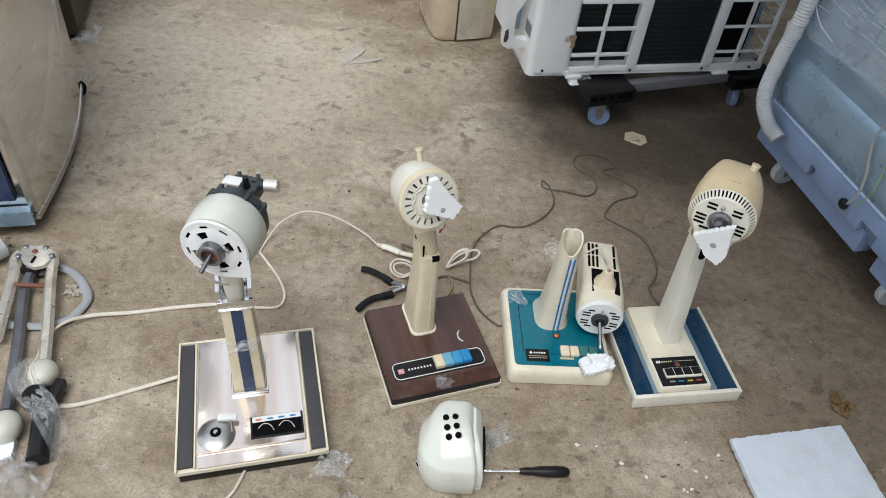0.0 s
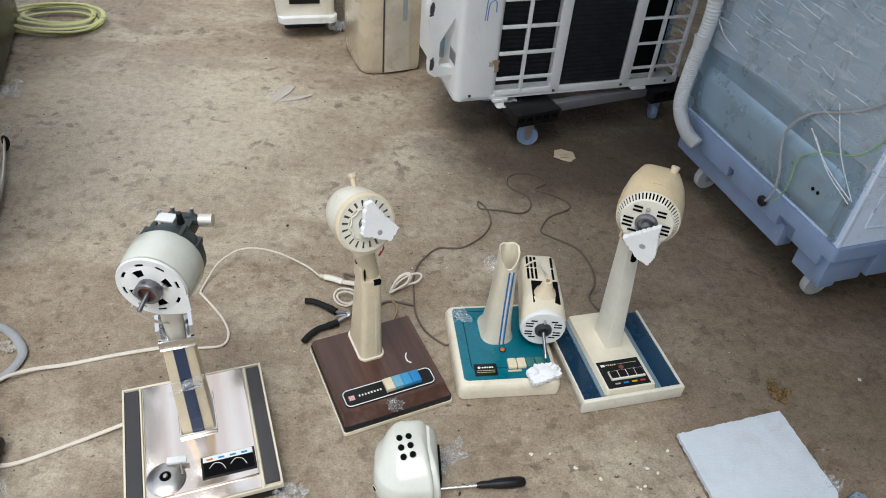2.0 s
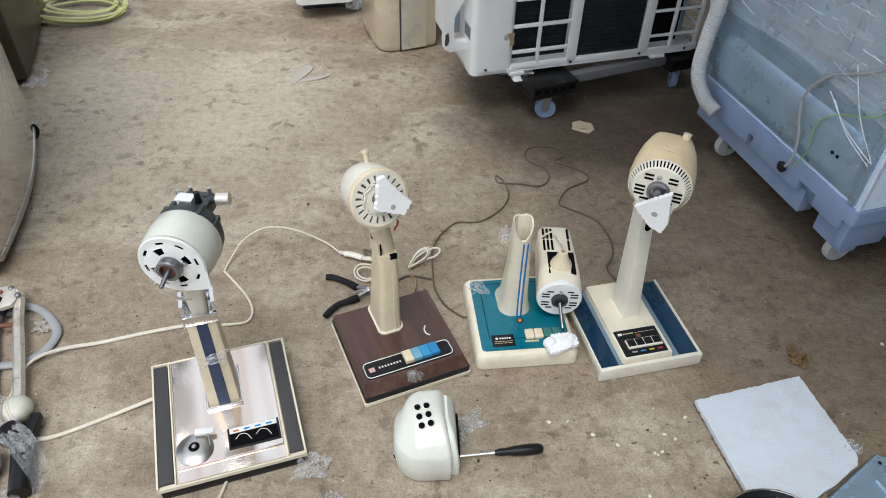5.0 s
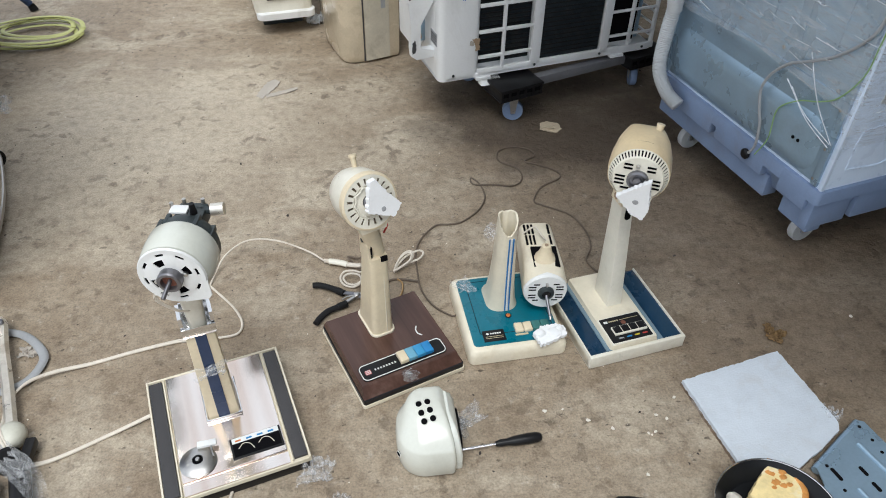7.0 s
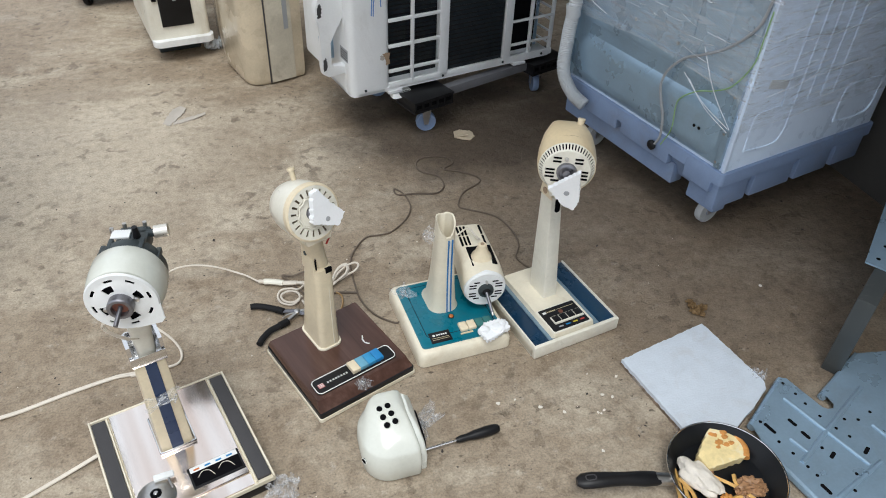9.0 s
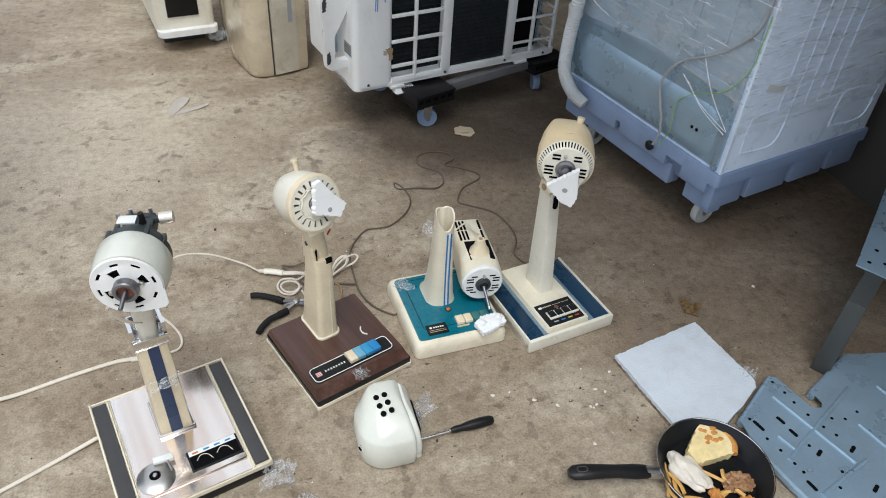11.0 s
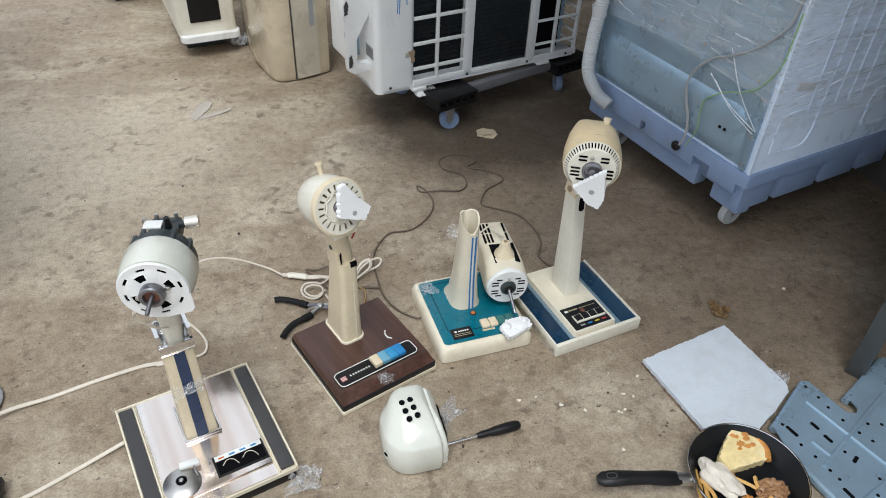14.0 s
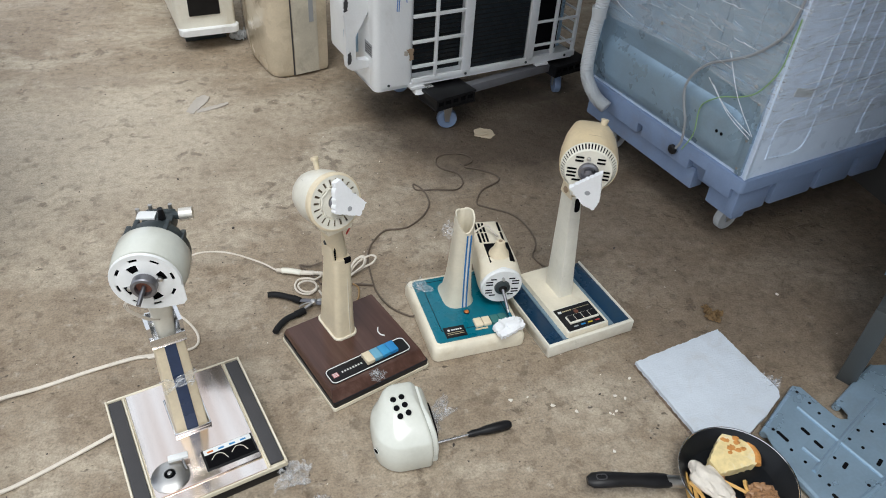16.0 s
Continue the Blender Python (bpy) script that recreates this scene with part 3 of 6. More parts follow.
    part("face_bracket", prism([(0.012, -0.0545), (0.052, -0.046), (0.058, -0.038), (0.0565, -0.008), (0.048, -0.010), (0.043, -0.024), (0.030, -0.040), (0.012, -0.048)], -0.002, 0.0006, 0, h), WHITE, f, "white corner of the motor face")
    for a in (20, 200):
        part("screw", lathe([(0.0045, 0.002), (0.0045, 0.006), (0.002, 0.0075)], 12, h @ pose(0.026 * math.cos(radians(a)), 0.026 * math.sin(radians(a)), 0)), STEEL, f)
    part("hub", lathe([(0.020, 0.0), (0.020, 0.016), (0.018, 0.018), (0.0135, 0.018), (0.0125, 0.008), (0.004, 0.007)], 32, h), DULL, f, "dull steel hub collar")
    part("bore", lathe([(0.0125, 0.0082), (0.0125, 0.0095)], 28, h), RUST, f)
    part("shaft", rod((0, 0, 0.006), (-0.005, -0.014, 0.040), 0.0036, m=h), DULL, f, "bare dull steel shaft")
    gear = lathe([(0.056, -0.070), (0.0565, -0.088), (0.048, -0.104), (0.024, -0.110)], 28, h)
    part("gear_cover", box(0.050, 0.030, 0.045, (0.004, 0.030, -0.122), 0.006, h), DARK_GREY, f)
    for a in (28, 62, 118, 140, 160):
        part("cooling_lug", box(0.008, 0.012, 0.030, (0.052 * math.cos(radians(a)), 0.052 * math.sin(radians(a)), -0.086), 0.002, h), DARK_GREY, f)
    part("gearbox", gear, DARK_GREY, f, "dark grey cast gearbox")
    part("paper_patch", box(0.030, 0.004, 0.022, (-0.014, 0.047, -0.118), 0.001, h), WHITE, f, "white paper patch")
    part("oscillation_pin", rod((0.012, 0.04, -0.112), (0.012, 0.066, -0.110), 0.007, 0.0045, m=h), BLACK, f)
    part("crank_knob", rod((0.036, 0.040, -0.130), (0.058, 0.042, -0.132), 0.011, m=h), ARM_STEEL, f, "tarnished metal knob")
    for x, z in ((-0.030, -0.128), (0.020, -0.142), (-0.012, -0.140)):
        part("screw", rod((x, 0.040, z), (x, 0.054, z), 0.0035), STEEL, f).matrix_local = h
    part("crank_arm", box(0.034, 0.010, 0.012, (0.026, 0.040, -0.128), 0.003, h), DARK_GREY, f)
    for k in range(3):
        part("lead_wire", cord([tuple(h @ Vector((-0.036, -0.034 - 0.002 * k, -0.012))), tuple(h @ Vector((-0.040 - 0.003 * k, -0.062, -0.010))), (-0.022 - 0.003 * k, 0.016, 0.345), (-0.006, 0.022, 0.330)], 0.0011), CORD_WHITE, f)
    part("tape", crumpled((0.055, 0.03, 0.016), 5, 8), CLEAR_WRAP, f).matrix_local = pose(0.0, 0.012, 0.18, 86, 0, 5)


# ---- fan with walnut-print base ----
def walnut_fan():
    f = thing("table_fan", "dismantled vintage table fan with dark walnut-print base and cream column", "table fan",
              pose(-0.003, 1.005, 0, 0, 0, 20), "dismantled fans on the floor")
    w, d = 0.241, 0.247
    part("lip", prism(rounded(w, d, 0.006), 0.002, 0.011, 0.002), PALE_CREAM, f, "thin cream lip")
    part("skirt", prism(rounded(w - 0.004, d - 0.004, 0.006), 0.011, 0.022, 0.0), BLACK, f, "black base edge")
    top = [[(-0.117, -0.119, 0.020), (0.117, -0.119, 0.020), (0.117, 0.120, 0.026), (-0.117, 0.120, 0.026)],
           [(-0.112, -0.096, 0.040), (0.112, -0.096, 0.040), (0.112, 0.115, 0.040), (-0.112, 0.115, 0.040)]]
    tb = loft(top)
    bmesh.ops.bevel(tb, geom=tb.edges[:], offset=0.0015, segments=2, affect="EDGES")
    part("top", tb, WALNUT, f, "dark walnut wood-print top")
    pan = part("control_panel", prism(rounded(0.198, 0.045, 0.012, (-0.003, -0.066)), 0.040, 0.0425, 0.0008), BLACK, f, "black panel with a white outline")
    ring = rounded(0.194, 0.041, 0.0105, (-0.003, -0.066))
    part("outline", cord([(x, y, 0.0427) for x, y in ring + ring[:1]], 0.0011, 6, 1), INK, pan)
    part("emblem", box(0.013, 0.012, 0.0008, (-0.085, -0.067, 0.0428)), PINK, pan, "red and white square emblem")
    for i in range(3):
        part("emblem_line", box(0.011, 0.0008, 0.0006, (-0.085, -0.071 + 0.004 * i, 0.0434)), INK, pan)
        part("emblem_line", box(0.0008, 0.010, 0.0006, (-0.089 + 0.004 * i, -0.067, 0.0434)), INK, pan)
    for i in range(8):
        part("brand_bar", box(0.0032, 0.0045, 0.0005, (-0.068 + i * 0.0066, -0.066, 0.0428)), INK, pan)
    for i, c in enumerate((CREAM, KEY_SKY, KEY_MID, KEY_BLUE)):
        part("key", box(0.0190, 0.030, 0.010, (-0.003 + i * 0.0197, -0.064, 0.047), 0.001), c, f, ("cream", "pale blue", "mid blue", "blue")[i] + " push key")
    part("scuff", cord([(0.066, 0.010, 0.0402), (0.060, 0.000, 0.0402), (0.060, -0.012, 0.0402), (0.066, -0.020, 0.0402)], 0.0016, 6, 4), INK, f, "pale scuff mark")
    # column
    part("column", loft(stack([(rounded(0.052, 0.092, 0.014, (-0.008, 0.066), 4), 0.040), (rounded(0.049, 0.084, 0.014, (-0.008, 0.064), 4), 0.075),
                               (rounded(0.041, 0.062, 0.012, (-0.008, 0.054), 4), 0.235), (rounded(0.040, 0.058, 0.011, (-0.008, 0.054), 4), 0.262)])), CREAM, f, "cream tapered column")
    part("column_foot", prism(rounded(0.058, 0.099, 0.016, (-0.008, 0.066), 5), 0.040, 0.0445, 0.0015), PALE_CREAM, f)
    part("ridge", loft(stack([(rounded(0.0022, 0.002, 0.0005, (0.0, 0.0198), 1), 0.046), (rounded(0.0022, 0.002, 0.0005, (-0.002, 0.0245), 1), 0.24)])), PALE_CREAM, f)
    for sx in (-1,):
        part("ear", loft(stack([(rounded(0.009, 0.052, 0.004, (-0.008 + sx * 0.0175, 0.056), 2), 0.250), (rounded(0.008, 0.034, 0.004, (-0.008 + sx * 0.0185, 0.062), 2), 0.326)])), CREAM, f)
    part("notch", box(0.015, 0.006, 0.012, (0.002, 0.0265, 0.258), 0.001), VOID, f, "dark broken notch")
    # black box drawn as the shaded gap between ear and swivel
    part("gap", box(0.003, 0.034, 0.060, (-0.0215, 0.050, 0.288), 0.001), VOID, f, "black strip painting the shade of the gap beside the swivel")
    part("pivot", lathe([(0.005, 0), (0.005, 0.003)], 14, pose(-0.0305, 0.056, 0.298, 0, -90, 0)), DARK_GREY, f)
    inv = f.matrix_world.inverted()
    h = inv @ aim((-0.033, 1.012, 0.421), HEAD2[0], HEAD2[1])
    part("swivel", rod(tuple(h @ Vector((0, -0.048, -0.045))), (-0.003, 0.050, 0.262), 0.0235, 0.0165, 28), CREAM, f, "cream swivel neck")
    part("red_wire", cord([tuple(h @ Vector((0.022, -0.052, -0.03))), (0.018, 0.040, 0.335), (0.012, 0.045, 0.31)], 0.002), RED, f)
    part("head_shell", lathe([(0.0545, -0.004), (0.056, -0.012), (0.056, -0.034), (0.053, -0.062), (0.046, -0.086), (0.035, -0.100), (0.016, -0.107)], 56, h), IVORY, f, "rounded ivory motor shell")
    rim = lathe([(0.0575, -0.010), (0.0585, -0.004), (0.0575, 0.002), (0.0535, 0.004)], 56, h, cap=False)
    bmesh.ops.solidify(rim, geom=rim.faces[:], thickness=0.0015)
    part("rim_band", rim, CREAM, f)
    face = pierced([0.014, 0.0305, 0.034, 0.0475, 0.0515, 0.0545], 60, lambda k, i: k == 2 and i % 3 == 0, lambda r: 0.0035 if r > 0.031 else 0.0005, 0.003, h)
    part("face", face, IVORY, f, "ivory face with radial slots")
    part("inner_plate", lathe([(0.051, -0.010), (0.051, -0.0025)], 40, h), SLOT_TAN, f)
    part("hub", lathe([(0.013, -0.006), (0.013, 0.004), (0.010, 0.006)], 24, h), DULL, f)
    scal = [(0.0305 + 0.0016 * math.cos(math.pi * i / 3)) for i in range(60)]
    part("scalloped_ring", cord([(r * math.cos(2 * math.pi * i / 60), r * math.sin(2 * math.pi * i / 60), 0.0035) for i, r in enumerate(scal + scal[:1])], 0.0016, 6, 1), IVORY, f).matrix_local = h
    part("top_knob", rod((0.008, 0.050, -0.060), (0.008, 0.072, -0.062), 0.005, 0.006, m=h), CREAM, f, "cream oscillation knob")
    part("knob_cap", rod((0.008, 0.072, -0.062), (0.008, 0.077, -0.0625), 0.0085, 0.0078, m=h), CREAM, f)
    part("chin", loft([[tuple(h @ Vector(p)) for p in s] for s in ([(-0.030, -0.050, 0.0), (0.030, -0.050, 0.0), (0.030, -0.050, -0.050), (-0.030, -0.050, -0.050)], [(-0.026, -0.064, -0.004), (0.026, -0.064, -0.004), (0.024, -0.060, -0.045), (-0.024, -0.060, -0.045)])]), PALE_CREAM, f)
    st = thing("polystyrene_piece", "white polystyrene wedge stuck on the fan's shaft", "packing foam", f.matrix_world @ h @ pose(0.002, 0.0, 0.010, 0, 2, 0))
    part("block", jagged([(-0.019, -0.013), (0.034, -0.036), (0.053, -0.016), (0.030, 0.012), (0.008, 0.047), (-0.004, 0.044)], 0.014, 3), POLY, st)
    part("shaft_mark", lathe([(0.005, 0.014), (0.004, 0.0146)], 16, pose(0.014, -0.014, 0)), CORD_GREY, st)
    part("film_scrap", crumpled((0.035, 0.028, 0.03), 21, 8), CLEAR_BAG, f).matrix_local = pose(-0.002, -0.103, 0.030, 20, 0, 30)


HEAD2 = (24, 17)


# ---- fan with teal base, motor lying loose on it ----
def teal_fan():
    f = thing("table_fan", "dismantled vintage table fan with teal base and hollow cream column", "table fan",
              pose(0.27, 1.068, 0, 0, 0, 3), "dismantled fans on the floor")
    w, d = 0.226, 0.248
    part("base", loft(stack([(rounded(w, d, 0.016), 0.002), (rounded(w, d, 0.016), 0.024), (rounded(w - 0.008, d - 0.008, 0.016), 0.036), (rounded(w - 0.018, d - 0.018, 0.016), 0.040)])), PALE_CREAM, f, "rounded cream plastic base")
    part("top_panel", prism(rounded(w - 0.028, d - 0.034, 0.010, (0, 0.001)), 0.0395, 0.0425, 0.001), TEAL, f, "glossy teal enamel panel")
    g = rounded(w - 0.058, d - 0.076, 0.008, (0.006, 0.010))
    part("groove", cord([(x, y, 0.0423) for x, y in g + g[:1]], 0.0009, 6, 1), BLACK, f)
    lab = part("label_plate", box(0.050, 0.033, 0.0012, (-0.049, -0.081, 0.0432), 0.0003), BLACK, f, "black label plate with pale print")
    part("mark", lathe([(0.0032, 0.0436), (0.0032, 0.0442)], 20, pose(-0.063, -0.075, 0)), INK, lab)
    for i in range(5):
        part("brand_bar", box(0.0038, 0.0038, 0.0006, (-0.055 + i * 0.0053, -0.075, 0.0440)), INK, lab)
    for k in range(2):
        part("print_bar", box(0.040, 0.0010, 0.0005, (-0.049, -0.0835 - 0.005 * k, 0.0440)), GOLD_INK, lab)
    part("pilot_hole", lathe([(0.0075, 0.0425), (0.0075, 0.0435)], 20, pose(-0.002, -0.026, 0)), BLACK, f)
    part("pilot_lamp", lathe([(0.0052, 0.0432), (0.0052, 0.0450), (0.003, 0.0465)], 20, pose(-0.002, -0.026, 0)), ORANGE, f, "orange pilot lamp")
    for i, c in enumerate((CREAM, CREAM, KEY_GREEN, KEY_GREEN)):
        part("key", box(0.0195, 0.026, 0.009, (0.011 + i * 0.0205, -0.069, 0.0455), 0.003), c, f, "cream push key" if i < 2 else "green push key")
    part("key_label", box(0.030, 0.005, 0.0008, (0.014, -0.087, 0.0432)), GOLD_INK, f)
    # column: an open sleeve, flared at its foot
    secs = [(0.074, 0.100, -0.008, 0.040, 0.042), (0.062, 0.084, -0.008, 0.034, 0.058), (0.053, 0.068, -0.009, 0.028, 0.110), (0.046, 0.054, -0.010, 0.022, 0.190), (0.042, 0.043, -0.011, 0.0155, 0.262)]

    def rim(a, b, cx, cy, x, y):
        return 0.258 + 0.046 * min(1.0, 0.85 * (y - cy + b / 2) / b + 1.1 * abs(x - cx) / a)

    outer = [[(x, y, z if z < 0.26 else rim(a, b, cx, cy, x, y)) for x, y in rounded(a, b, min(a, b) * 0.40, (cx, cy), 6)] for a, b, cx, cy, z in secs]
    a, b, cx, cy, z = secs[-1]
    hole = rounded(a - 0.006, b - 0.006, min(a, b) * 0.34, (cx, cy), 6)
    inner = [[(x, y, rim(a, b, cx, cy, x, y) - 0.0006) for x, y in hole], [(x, y, 0.175) for x, y in hole]]
    part("column", loft(outer + inner), PALE_CREAM, f, "hollow cream column with a torn, slanting open top")
    for dx in (-0.0045, 0.0, 0.0045):
        pts = []
        for a, b, cx, cy, z in secs:
            pts.append((cx + 0.006 + dx, cy - b / 2 - 0.0002, z + (0.002 if z < 0.05 else -0.006 if z > 0.26 else 0)))
        part("stripe", cord(pts, 0.0019, 6, 6), STRIPE_BLUE if dx else INK, f, "blue pinstripe" if dx else "")
    part("film_scrap", crumpled((0.035, 0.045, 0.020), 31, 9), CLEAR_BAG, f).matrix_local = pose(-0.085, 0.085, 0.043, 0, 0, 20)
    part("film_scrap", crumpled((0.030, 0.030, 0.030), 32, 8), CLEAR_BAG, f).matrix_local = pose(-0.042, 0.030, 0.255, 40, -30, 20)
    # the motor that lies on the base
    mo = thing("fan_motor", "cream fan motor lying on the teal fan base", "fan motor", aim((0.351, 1.044, 0.108), -5, 0))
    mo_body = loft([[(x, y, z) for x, y in o] for o, z in ((rounded(0.094, 0.096, 0.046, n=8), -0.004), (rounded(0.098, 0.100, 0.040, n=8), -0.014), (rounded(0.092, 0.098, 0.022, n=8), -0.050), (rounded(0.078, 0.088, 0.016, n=8), -0.190), (rounded(0.072, 0.082, 0.014, n=8), -0.196))])
    part("housing", mo_body, PALE_CREAM, mo, "cream plastic motor housing")
    part("front_band", lathe([(0.046, -0.016), (0.0495, -0.014), (0.0495, -0.004), (0.045, 0.0)], 56, None), WHITE, mo)
    part("face", pierced([0.015, 0.020, 0.043, 0.0465], 48, lambda k, i: False, lambda r: 0.002, 0.002), WHITE, mo, "white slotted face")
    for k, y in enumerate((-0.024, -0.016, -0.008, 0.008, 0.016, 0.024)):
        for sx in (-1, 1):
            ln = 0.017 if abs(y) < 0.02 else 0.014
            part("vent_slot", box(ln, 0.0036, 0.001, (sx * (0.031 if abs(y) < 0.02 else 0.022), y, 0.0022), 0.0004), VOID, mo)
    part("hub", lathe([(0.019, 0.0), (0.018, 0.008), (0.011, 0.011), (0.010, 0.004)], 32), DARK_GREY, mo, "grey metal hub")
    part("screw", rod((0, 0.026, 0.001), (0, 0.026, 0.010), 0.003), STEEL, mo)
    part("shaft", rod((0, 0, 0.004), (0.006, -0.030, 0.048), 0.0038), DULL, mo, "dark steel shaft")
    part("shaft_tip", rod((0.006, -0.030, 0.048), (0.0068, -0.034, 0.054), 0.0030), STEEL, mo)
    part("bearing", lathe([(0.0095, 0.0085), (0.0095, 0.0100), (0.005, 0.0105)], 24), BLACK, mo)
    part("gear_well", box(0.060, 0.004, 0.070, (0.004, 0.047, -0.066), 0.001), VOID, mo, "open black gear well")
    part("gear_boss", loft([[(x + 0.002, 0.046 + y, -0.060 + z) for x, z in rounded(s, s * 0.9, s * 0.4, n=5)] for s, y in ((0.050, 0.0), (0.044, 0.010), (0.032, 0.018), (0.025, 0.030), (0.020, 0.040), (0.012, 0.041))]), CREAM, mo, "cream gear boss")
    part("boss_hole", lathe([(0.0045, 0.0), (0.0045, 0.0012)], 14, pose(0.002, 0.0872, -0.060, -90, 0, 0)), TAPE, mo)
    for i, x in enumerate((-0.030, -0.021, -0.012, 0.026)):
        for k in range(2):
            part("top_slot", box(0.005, 0.004, 0.034, (x, 0.0462, -0.126 - 0.040 * k), 0.001), VOID, mo)
    part("lead", cord([(-0.038, 0.046, -0.150), (-0.010, 0.066, -0.150), (0.006, 0.060, -0.120), (0.004, 0.080, -0.085)], 0.0022), CORD_WHITE, mo)
    lp = thing("polystyrene_piece", "crumbled white polystyrene lump on the fan base keys", "packing foam", pose(0.345, 0.965, 0.0505, 6, 0, 12))
    part("block", jagged([(-0.030, -0.026), (0.002, -0.022), (0.038, -0.014), (0.040, 0.010), (0.020, 0.020), (-0.012, 0.022), (-0.036, 0.008)], 0.010, 9, 0.0030, 0.0022), POLY, lp)
    for x, y, s in ((-0.022, 0.004, 0.026), (0.010, -0.004, 0.034), (0.026, 0.004, 0.020)):
        part("crumb", merge(lump((s, s * 0.8, 0.010), int(s * 900), 0.28, 3, 2.0), pose(x, y, 0.006), None), POLY, lp)


# ---- fan with navy channels ----
def navy_fan():
    f = thing("table_fan", "dismantled vintage table fan with navy and ivory base", "table fan",
              pose(0.5206, 1.036, 0, 0, 0, 10), "dismantled fans on the floor")
    w, d = 0.236, 0.240
    part("base", box(w, d, 0.026, (0, 0, 0.015), 0.003), PALE_CREAM, f, "ivory base tray")
    part("front_lip", box(w + 0.002, 0.010, 0.035, (0, -0.116, 0.0195), 0.003), IVORY, f, "raised ivory front lip")
    for sx in (-1, 1):
        part("edge", box(0.004, d - 0.010, 0.036, (sx * 0.116, 0.002, 0.019), 0.001), IVORY, f)
        part("channel", box(0.044, d - 0.014, 0.005, (sx * 0.0925, 0.003, 0.0295), 0.001), NAVY, f, "navy enamel channel")
        part("trim", box(0.014, d - 0.014, 0.006, (sx * 0.0635 - 0.003, 0.003, 0.0325), 0.001), SLATE, f, "slate-blue trim strip")
    part("platform", loft(stack([(rounded(0.122, d - 0.012, 0.004, (-0.006, 0.004), 2), 0.027), (rounded(0.112, d - 0.014, 0.004, (-0.006, 0.004), 2), 0.047)])), PALE_CREAM, f, "raised ivory centre platform")
    pan = part("control_panel", prism(rounded(0.106, 0.080, 0.003, (-0.008, -0.068), 2), 0.047, 0.0495, 0.0005), IVORY, f, "control panel with a black face")
    part("panel_face", prism(rounded(0.099, 0.073, 0.002, (-0.008, -0.068), 2), 0.0494, 0.0503), BLACK, pan, "black panel face")
    part("rosette", lathe([(0.0058, 0.0503), (0.0058, 0.0509)], 20, pose(-0.006, -0.052, 0)), RUST, pan, "small red rosette")
    part("white_mark", box(0.009, 0.006, 0.0007, (-0.046, -0.043, 0.0506)), INK, pan)
    for i in range(5):
        part("brand_bar", box(0.0034, 0.0034, 0.0005, (-0.037 + i * 0.005, -0.043, 0.0506)), GOLD_INK, pan)
    part("print_bar", box(0.046, 0.0009, 0.0005, (0.012, -0.043, 0.0506)), GOLD_INK, pan)
    part("key_frame", box(0.080, 0.024, 0.005, (-0.003, -0.074, 0.052), 0.001), IVORY, pan)
    for i in range(4):
        part("key", box(0.0175, 0.018, 0.006, (-0.0325 + i * 0.0197, -0.073, 0.0535), 0.0008), BLACK, pan, "black push key")
        part("colour_label", box(0.012, 0.0036, 0.0006, (-0.0325 + i * 0.0197, -0.0945, 0.0506)), (CORD_GREY, KEY_BLUE, YELLOW, RED)[i], pan)
    part("column", loft(stack([(rounded(0.038, 0.064, 0.003, (0.002, 0.037), 2), 0.047), (rounded(0.029, 0.042, 0.003, (-0.006, 0.050), 2), 0.330)])), IVORY, f, "tapered ivory column")
    for sx in (-1, 1):
        part("ear", loft(stack([(rounded(0.005, 0.044, 0.001, (-0.006 + sx * 0.0145, 0.050), 1), 0.325), (rounded(0.005, 0.024, 0.001, (-0.006 + sx * 0.0145, 0.054), 1), 0.362)])), CREAM, f)
    part("slot", prism(rounded(0.013, 0.036, 0.006, n=4), 0, 0.002, 0, pose(-0.004, 0.0258, 0.308, 86, 0, 0)), VOID, f, "dark oval slot")
    part("pivot_hole", lathe([(0.008, 0), (0.008, 0.001)], 18, pose(-0.0235, 0.052, 0.338, 0, -90, 0)), TAPE, f)
    inv = f.matrix_world.inverted()
    h = inv @ aim(HEAD4[2], HEAD4[0], HEAD4[1])
    secs = []
    for half, z, power in ((0.0560, -0.0195, 2.0), (0.0592, -0.0165, 2.0), (0.0612, -0.040, 2.05), (0.0600, -0.070, 2.2), (0.0545, -0.102, 2.7), (0.0450, -0.132, 3.6), (0.0400, -0.1455, 4.5), (0.0385, -0.147, 4.5)):
        ring = []
        for i in range(64):
            ca, sa = math.cos(2 * math.pi * i / 64), math.sin(2 * math.pi * i / 64)
            r = half / (abs(ca) ** power + abs(sa) ** power) ** (1 / power)
            ring.append(tuple(h @ Vector((r * ca, r * sa, z))))
        secs.append(ring)
    part("head_shell", loft(secs), CREAM_OLD, f, "barrel-shaped yellowed motor shell, squared at its back")
    part("shell_seam", lathe([(0.0611, -0.0425), (0.0614, -0.0432), (0.0611, -0.0440)], 56, h, cap=False), TAPE, f)
    band = pierced([0.0478, 0.0500, 0.0575, 0.0592], 104, lambda k, i: k == 1 and i % 2 == 0, lambda r: -0.001 - (r - 0.0478) * 1.5, 0.002, h)
    part("vent_ring", band, IVORY, f, "ivory ring of short vent slots")
    part("inner_dark", lathe([(0.0572, -0.0190), (0.0470, -0.0040)], 48, h), VOID, f)
    face = pierced([0.016, 0.030, 0.0478], 48, lambda k, i: False, lambda r: -0.0005, 0.0025, h)
    part("face", face, IVORY, f, "ivory slotted face")
    for y in (-0.0225, -0.014, -0.0055, 0.003, 0.0225, 0.031):
        for sx in (-1, 1):
            x, ln = (0.034, 0.019) if abs(y) < 0.02 else (0.022, 0.017)
            part("vent_slot", box(ln, 0.0044, 0.001, (sx * x, y, 0.0006), 0.0006, h), VOID, f)
